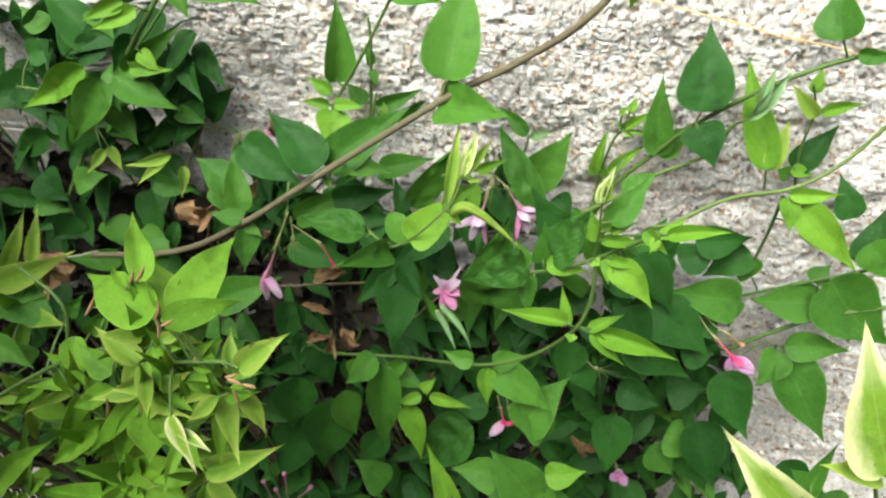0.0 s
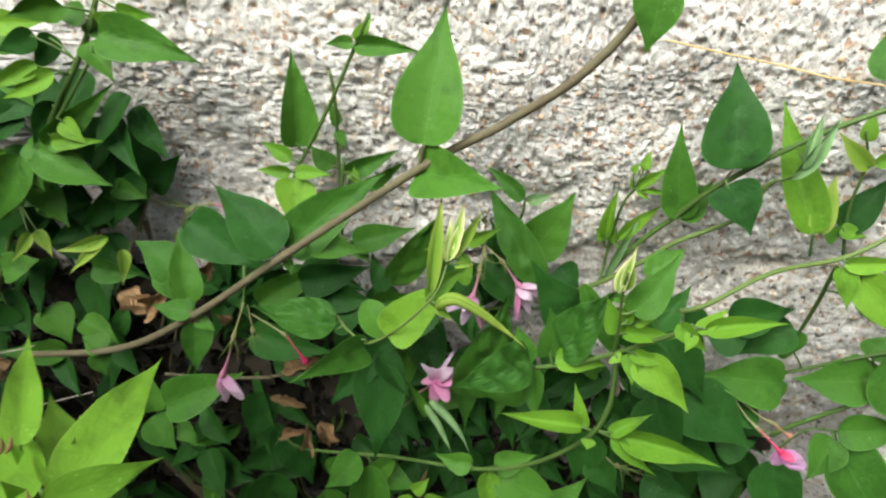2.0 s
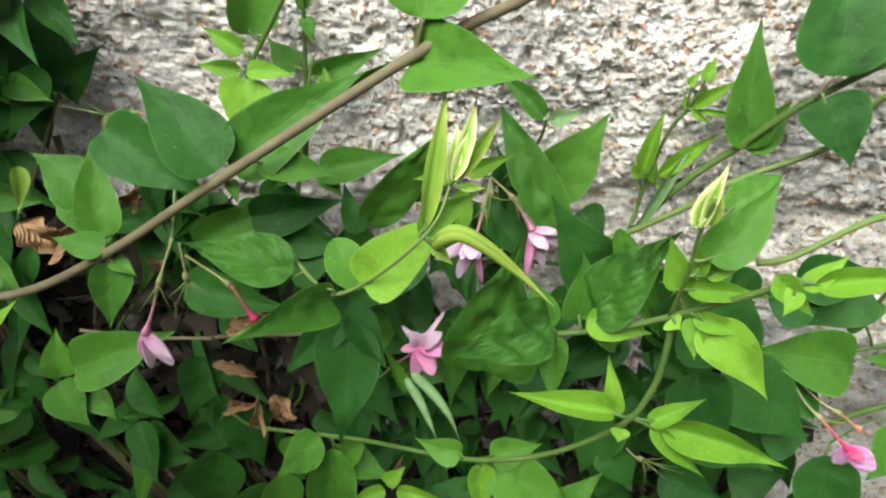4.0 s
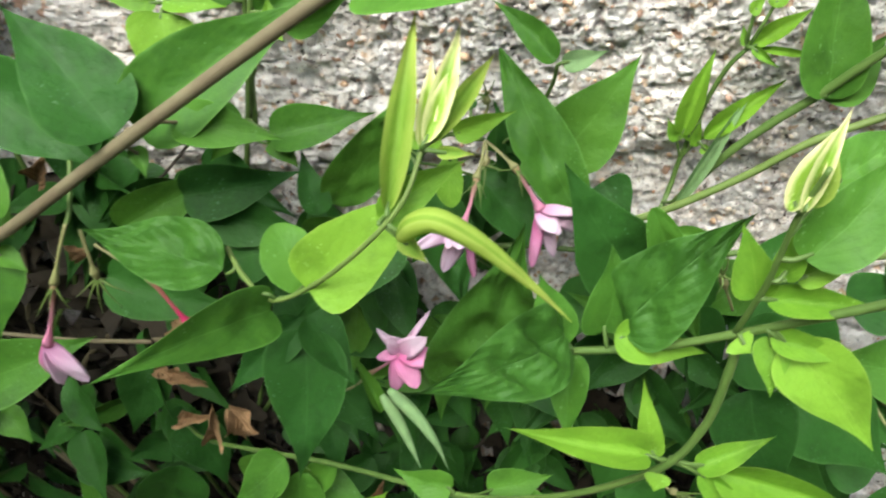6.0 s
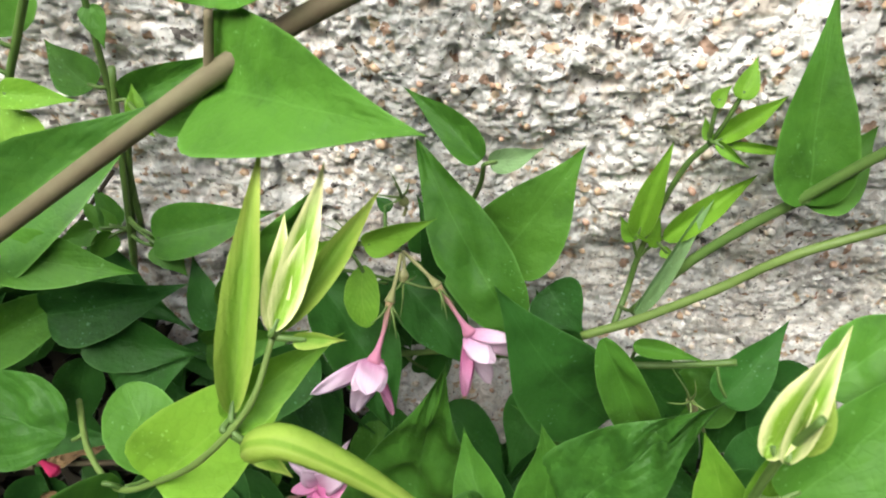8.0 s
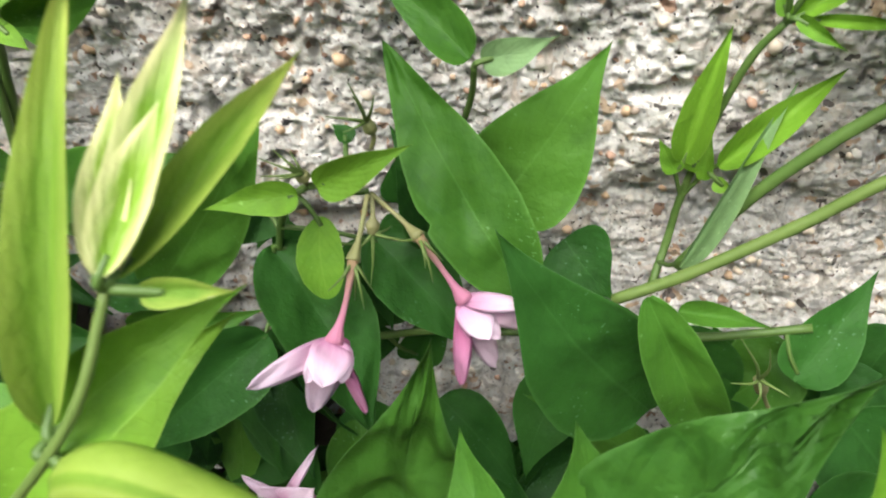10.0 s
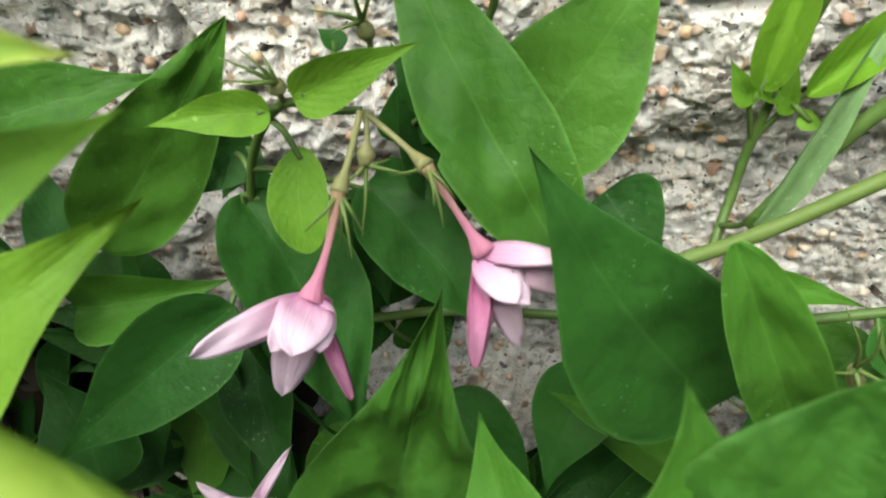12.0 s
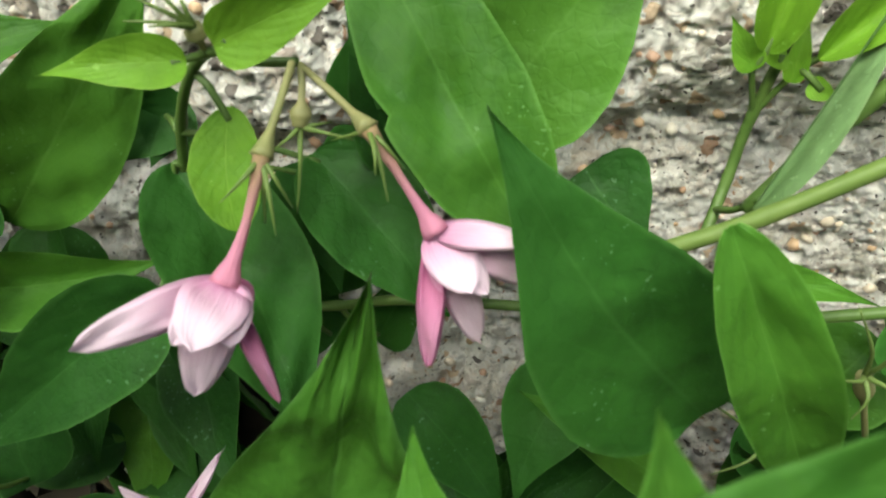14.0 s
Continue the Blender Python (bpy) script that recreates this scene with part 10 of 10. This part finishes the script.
petiole(shoot_wall_right, [(0.1270, 0.3640, 1.0195), (0.1281, 0.3624, 1.0205), (0.1311, 0.3624, 1.0207)], 0.0006, 0.0005, "green")
petiole(shoot_wall_right, [(0.1295, 0.3622, 0.9834), (0.1290, 0.3625, 0.9837), (0.1296, 0.3647, 0.9844)], 0.0006, 0.0005, "green")
petiole(shoot_wall_right, [(0.1291, 0.3625, 0.9854), (0.1273, 0.3607, 0.9859), (0.1275, 0.3598, 0.9849)], 0.0006, 0.0005, "green")
petiole(shoot_wall_right, [(0.1298, 0.3619, 0.9818), (0.1279, 0.3604, 0.9822), (0.1242, 0.3601, 0.9821)], 0.0006, 0.0005, "green")
petiole(sprig_wall, [(0.0210, 0.3730, 0.9558), (0.0216, 0.3724, 0.9579), (0.0224, 0.3732, 0.9607)], 0.0006, 0.0005, "green")
petiole(sprig_wall, [(0.0250, 0.3745, 0.9569), (0.0243, 0.3727, 0.9575), (0.0243, 0.3727, 0.9587)], 0.0006, 0.0005, "green")
petiole(sprig_wall, [(0.0276, 0.3727, 0.9567), (0.0281, 0.3713, 0.9567), (0.0304, 0.3702, 0.9551)], 0.0006, 0.0005, "green")
petiole(sprig_wall, [(0.0221, 0.3695, 0.9326), (0.0230, 0.3641, 0.9372), (0.0246, 0.3608, 0.9422)], 0.0006, 0.0005, "green")
petiole(sprig_wall, [(0.0322, 0.3720, 0.9898), (0.0326, 0.3709, 0.9908), (0.0345, 0.3715, 0.9919)], 0.0006, 0.0005, "green")
petiole(sprig_wall, [(0.0322, 0.3720, 0.9898), (0.0320, 0.3709, 0.9912), (0.0311, 0.3720, 0.9930)], 0.0006, 0.0005, "green")
petiole(sprig_wall, [(0.0322, 0.3720, 0.9898), (0.0327, 0.3704, 0.9913), (0.0349, 0.3690, 0.9910)], 0.0006, 0.0005, "green")
petiole(sprig_wall, [(0.0322, 0.3720, 0.9898), (0.0335, 0.3704, 0.9912), (0.0369, 0.3700, 0.9914)], 0.0006, 0.0005, "green")
petiole(sprig_wall, [(0.0322, 0.3720, 0.9898), (0.0309, 0.3704, 0.9961), (0.0308, 0.3710, 1.0026)], 0.0006, 0.0005, "green")
petiole(sprig_wall, [(0.0322, 0.3720, 0.9898), (0.0335, 0.3699, 0.9975), (0.0352, 0.3701, 1.0056)], 0.0006, 0.0005, "green")
petiole(shoot_right_arch, [(0.1177, 0.3295, 0.9928), (0.1181, 0.3281, 0.9923), (0.1204, 0.3283, 0.9908)], 0.0006, 0.0005, "green")
petiole(shoot_right_arch, [(0.1172, 0.3307, 0.9853), (0.1217, 0.3287, 0.9859), (0.1277, 0.3273, 0.9842)], 0.0006, 0.0005, "green")
petiole(shoot_right_arch, [(0.1169, 0.3300, 0.9874), (0.1175, 0.3284, 0.9885), (0.1185, 0.3269, 0.9868)], 0.0006, 0.0005, "green")
petiole(shoot_right_arch, [(0.1189, 0.3359, 0.9685), (0.1258, 0.3334, 0.9692), (0.1339, 0.3311, 0.9673)], 0.0006, 0.0005, "green")
petiole(shoot_right_low, [(0.1235, 0.3520, 0.8928), (0.1215, 0.3444, 0.8969), (0.1175, 0.3377, 0.9001)], 0.0006, 0.0005, "green")
petiole(shoot_right_low, [(0.1670, 0.3400, 0.8957), (0.1651, 0.3434, 0.8986), (0.1612, 0.3478, 0.9002)], 0.0006, 0.0005, "green")
petiole(shoot_right_low, [(0.1672, 0.3502, 0.9198), (0.1669, 0.3485, 0.9207), (0.1681, 0.3474, 0.9192)], 0.0006, 0.0005, "green")
petiole(shoot_right_low, [(0.1543, 0.3380, 0.8685), (0.1539, 0.3354, 0.8713), (0.1555, 0.3342, 0.8729)], 0.0006, 0.0005, "green")
petiole(shoot_right_low, [(0.1544, 0.3380, 0.8685), (0.1552, 0.3354, 0.8661), (0.1572, 0.3332, 0.8611)], 0.0006, 0.0005, "green")
petiole(shoot_right_low, [(0.1530, 0.3380, 0.8682), (0.1531, 0.3354, 0.8684), (0.1524, 0.3329, 0.8658)], 0.0006, 0.0005, "green")
petiole(shoot_right_low, [(0.1208, 0.3520, 0.8912), (0.1198, 0.3484, 0.8934), (0.1188, 0.3449, 0.8929)], 0.0006, 0.0005, "green")
petiole(shoot_right_low, [(0.1602, 0.3509, 0.9152), (0.1629, 0.3519, 0.9118), (0.1647, 0.3529, 0.9058)], 0.0006, 0.0005, "green")
petiole(shoot_right_low, [(0.1881, 0.3487, 0.9337), (0.1833, 0.3498, 0.9416), (0.1800, 0.3512, 0.9471)], 0.0006, 0.0005, "green")
petiole(shoot_right_low, [(0.1809, 0.3393, 0.9038), (0.1828, 0.3450, 0.9018), (0.1866, 0.3519, 0.8982)], 0.0006, 0.0005, "green")
petiole(shoot_right_low, [(0.1322, 0.3520, 0.8980), (0.1287, 0.3514, 0.9045), (0.1237, 0.3527, 0.9112)], 0.0006, 0.0005, "green")
petiole(shoot_right_low, [(0.1591, 0.3510, 0.9145), (0.1597, 0.3509, 0.9142), (0.1614, 0.3530, 0.9141)], 0.0006, 0.0005, "green")
petiole(shoot_right_low, [(0.1303, 0.3360, 0.8485), (0.1286, 0.3324, 0.8479), (0.1278, 0.3291, 0.8445)], 0.0006, 0.0005, "green")
petiole(shoot_near_right, [(0.1335, 0.1997, 0.9091), (0.1333, 0.1982, 0.9095), (0.1315, 0.1984, 0.9100)], 0.0006, 0.0005, "green")
petiole(shoot_near_right, [(0.1583, 0.2090, 0.9287), (0.1591, 0.2079, 0.9295), (0.1579, 0.2078, 0.9296)], 0.0006, 0.0005, "green")
petiole(shoot_near_right, [(0.1386, 0.2019, 0.8958), (0.1391, 0.2064, 0.8974), (0.1401, 0.2130, 0.8995)], 0.0006, 0.0005, "green")
petiole(shoot_near_right, [(0.1580, 0.2089, 0.9294), (0.1588, 0.2088, 0.9305), (0.1596, 0.2108, 0.9323)], 0.0006, 0.0005, "green")
petiole(shoot_near_right, [(0.1373, 0.2014, 0.8991), (0.1399, 0.2081, 0.9019), (0.1407, 0.2163, 0.9045)], 0.0006, 0.0005, "green")
petiole(shoot_near_right, [(0.1782, 0.2180, 0.8853), (0.1725, 0.2194, 0.8837), (0.1649, 0.2220, 0.8814)], 0.0006, 0.0005, "green")
petiole(shoot_low_front, [(-0.0434, 0.2509, 0.7425), (-0.0416, 0.2489, 0.7425), (-0.0405, 0.2487, 0.7430)], 0.0006, 0.0005, "green")
petiole(shoot_low_front, [(0.0116, 0.2720, 0.7389), (0.0126, 0.2714, 0.7399), (0.0122, 0.2724, 0.7411)], 0.0006, 0.0005, "green")
petiole(shoot_low_front, [(0.0122, 0.2724, 0.7329), (0.0152, 0.2716, 0.7338), (0.0189, 0.2729, 0.7351)], 0.0006, 0.0005, "green")

# ---- dead thatch behind the leaves, near black to put the gap shade in colour ----
def build_shade_thatch():
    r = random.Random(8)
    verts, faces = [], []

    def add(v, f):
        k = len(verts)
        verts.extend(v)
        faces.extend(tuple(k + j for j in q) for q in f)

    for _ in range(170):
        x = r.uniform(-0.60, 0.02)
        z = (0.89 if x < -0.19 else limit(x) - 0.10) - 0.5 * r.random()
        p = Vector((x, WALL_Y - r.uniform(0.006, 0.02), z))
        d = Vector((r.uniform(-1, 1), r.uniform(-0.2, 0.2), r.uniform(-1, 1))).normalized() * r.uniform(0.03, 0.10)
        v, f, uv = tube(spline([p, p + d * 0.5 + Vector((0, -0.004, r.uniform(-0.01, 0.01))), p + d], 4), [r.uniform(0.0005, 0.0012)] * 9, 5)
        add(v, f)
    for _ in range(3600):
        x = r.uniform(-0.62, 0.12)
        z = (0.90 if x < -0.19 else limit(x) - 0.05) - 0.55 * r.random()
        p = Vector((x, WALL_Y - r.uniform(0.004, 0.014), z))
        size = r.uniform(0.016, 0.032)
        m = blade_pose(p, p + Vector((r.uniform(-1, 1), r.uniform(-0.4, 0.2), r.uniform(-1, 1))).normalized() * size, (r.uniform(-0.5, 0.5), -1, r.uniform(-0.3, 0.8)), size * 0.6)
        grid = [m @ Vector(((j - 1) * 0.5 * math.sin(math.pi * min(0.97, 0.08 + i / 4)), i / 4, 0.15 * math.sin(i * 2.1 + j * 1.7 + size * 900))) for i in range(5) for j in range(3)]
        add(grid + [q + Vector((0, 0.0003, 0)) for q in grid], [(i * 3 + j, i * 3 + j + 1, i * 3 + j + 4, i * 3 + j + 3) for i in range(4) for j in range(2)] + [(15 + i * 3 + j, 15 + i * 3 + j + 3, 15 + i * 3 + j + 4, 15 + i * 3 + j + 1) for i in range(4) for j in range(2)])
    ob = mesh_object("shade_thatch", verts, faces, THATCH_SHADE)
    tagged(ob, "dead leaves and twigs coloured near black for the shade behind the foliage", "plant litter", kind="stuff")


# ---- the shaded foliage bank below, leaf by leaf on its own stems ----
def limit(x):
    """Upper edge of the bank at the wall."""
    pts = [(-0.60, 1.06), (-0.225, 1.05), (-0.21, 0.95), (-0.16, 0.94), (-0.10, 0.925), (-0.07, 0.90), (-0.04, 0.875), (0.0, 0.865), (0.03, 0.875), (0.09, 0.885), (0.125, 0.85), (0.15, 0.74), (0.30, 0.66)]
    return float(np.interp(x, [p[0] for p in pts], [p[1] for p in pts]))


def bank(x0, x1, count, seed):
    r = random.Random(seed)
    thing = shoot("shaded jasmine stems with dense dark green leaves")
    for k in range(4):
        x = r.uniform(x0, x1)
        z = limit(x) - 0.04
        stem(thing, [(x + r.uniform(-0.03, 0.03), 0.36 - r.uniform(0, 0.05), -0.02), (x + 0.05, 0.35, z * 0.5), (x - 0.04, 0.365, z * 0.75), (x + r.uniform(-0.03, 0.03), 0.368, z * 0.85), (x + r.uniform(-0.03, 0.03), 0.370, z * 0.93)], 0.0018, 0.0010, r.choice(("brown", "green")))
    for k in range(count):
        x = r.uniform(x0, x1)
        top = limit(x)
        z = top - 0.01 - 0.55 * r.random() ** 1.35
        if x < -0.19 and z > 0.93 and r.random() < 0.12:
            continue
        if -0.28 < x < -0.12 and 0.76 < z < 0.88 and r.random() < 0.7:
            continue
        reach = min(0.010 + (top - z) * 0.13, 0.055)
        y = WALL_Y - 0.006 - reach * r.random() ** 0.7
        a = r.gauss(0, 0.9)
        length = r.uniform(0.028, 0.050)
        d = Vector((math.sin(a), -0.45 + r.uniform(-0.4, 0.3), -math.cos(a) * 0.7)).normalized() * length
        face = Vector((r.uniform(-0.6, 0.6), -0.8, 0.45 + r.uniform(-0.5, 0.4)))
        base = Vector((x, y, z))
        leaf(thing, base, base + d, face, length * r.uniform(0.36, 0.50), r.choice("dddddddddm"), shape=r.choice((0, 3, 6, 6)))


# brown taken almost to black: deep shade between the leaves, held in this colour
THATCH_SHADE = stem_material("thatch_shade_brown", (0.012, 0.010, 0.007), (0.040, 0.032, 0.018), 0.9)
build_shade_thatch()
for n, (x0, x1, count) in enumerate(((-0.70, -0.46, 80), (-0.46, -0.35, 90), (-0.35, -0.26, 100), (-0.26, -0.18, 80), (-0.18, -0.10, 80), (-0.10, -0.02, 110), (-0.02, 0.06, 115), (0.06, 0.14, 110), (0.14, 0.32, 90))):
    bank(x0, x1, count, 40 + n)


def shade_bush(y0, y1, count, seed):
    """The same plant further along, standing out from the wall, unseen, added for shade."""
    r = random.Random(seed)
    thing = shoot("unseen jasmine growth standing out from the wall, added to shade the leaves beside it")
    for k in range(4):
        x = -0.10 - 1.15 * y1 - r.uniform(0.05, 0.3)
        stem(thing, [(x, 0.33, -0.02), (x + 0.03, 0.30, 0.5), (x - 0.02, r.uniform(y0, y1), 0.9), (x - 0.04, r.uniform(y0, y1), 1.2)], 0.0020, 0.0010, "brown")
    for k in range(count):
        y = r.uniform(y0, y1)
        x = -0.10 - 1.15 * y - 0.38 * r.random()
        z = r.uniform(0.45, 1.30)
        length = r.uniform(0.030, 0.050)
        d = Vector((r.uniform(-0.8, 0.8), r.uniform(-0.8, 0.2), r.uniform(-0.8, 0.3))).normalized() * length
        base = Vector((x, y, z))
        leaf(thing, base, base + d, (r.uniform(-0.5, 0.5), -0.5, 0.8), length * 0.5, r.choice("dmml"))


for n, (y0, y1) in enumerate(((0.04, 0.12), (0.12, 0.20), (0.20, 0.28), (0.28, 0.36))):
    shade_bush(y0, y1, 150, 90 + n)
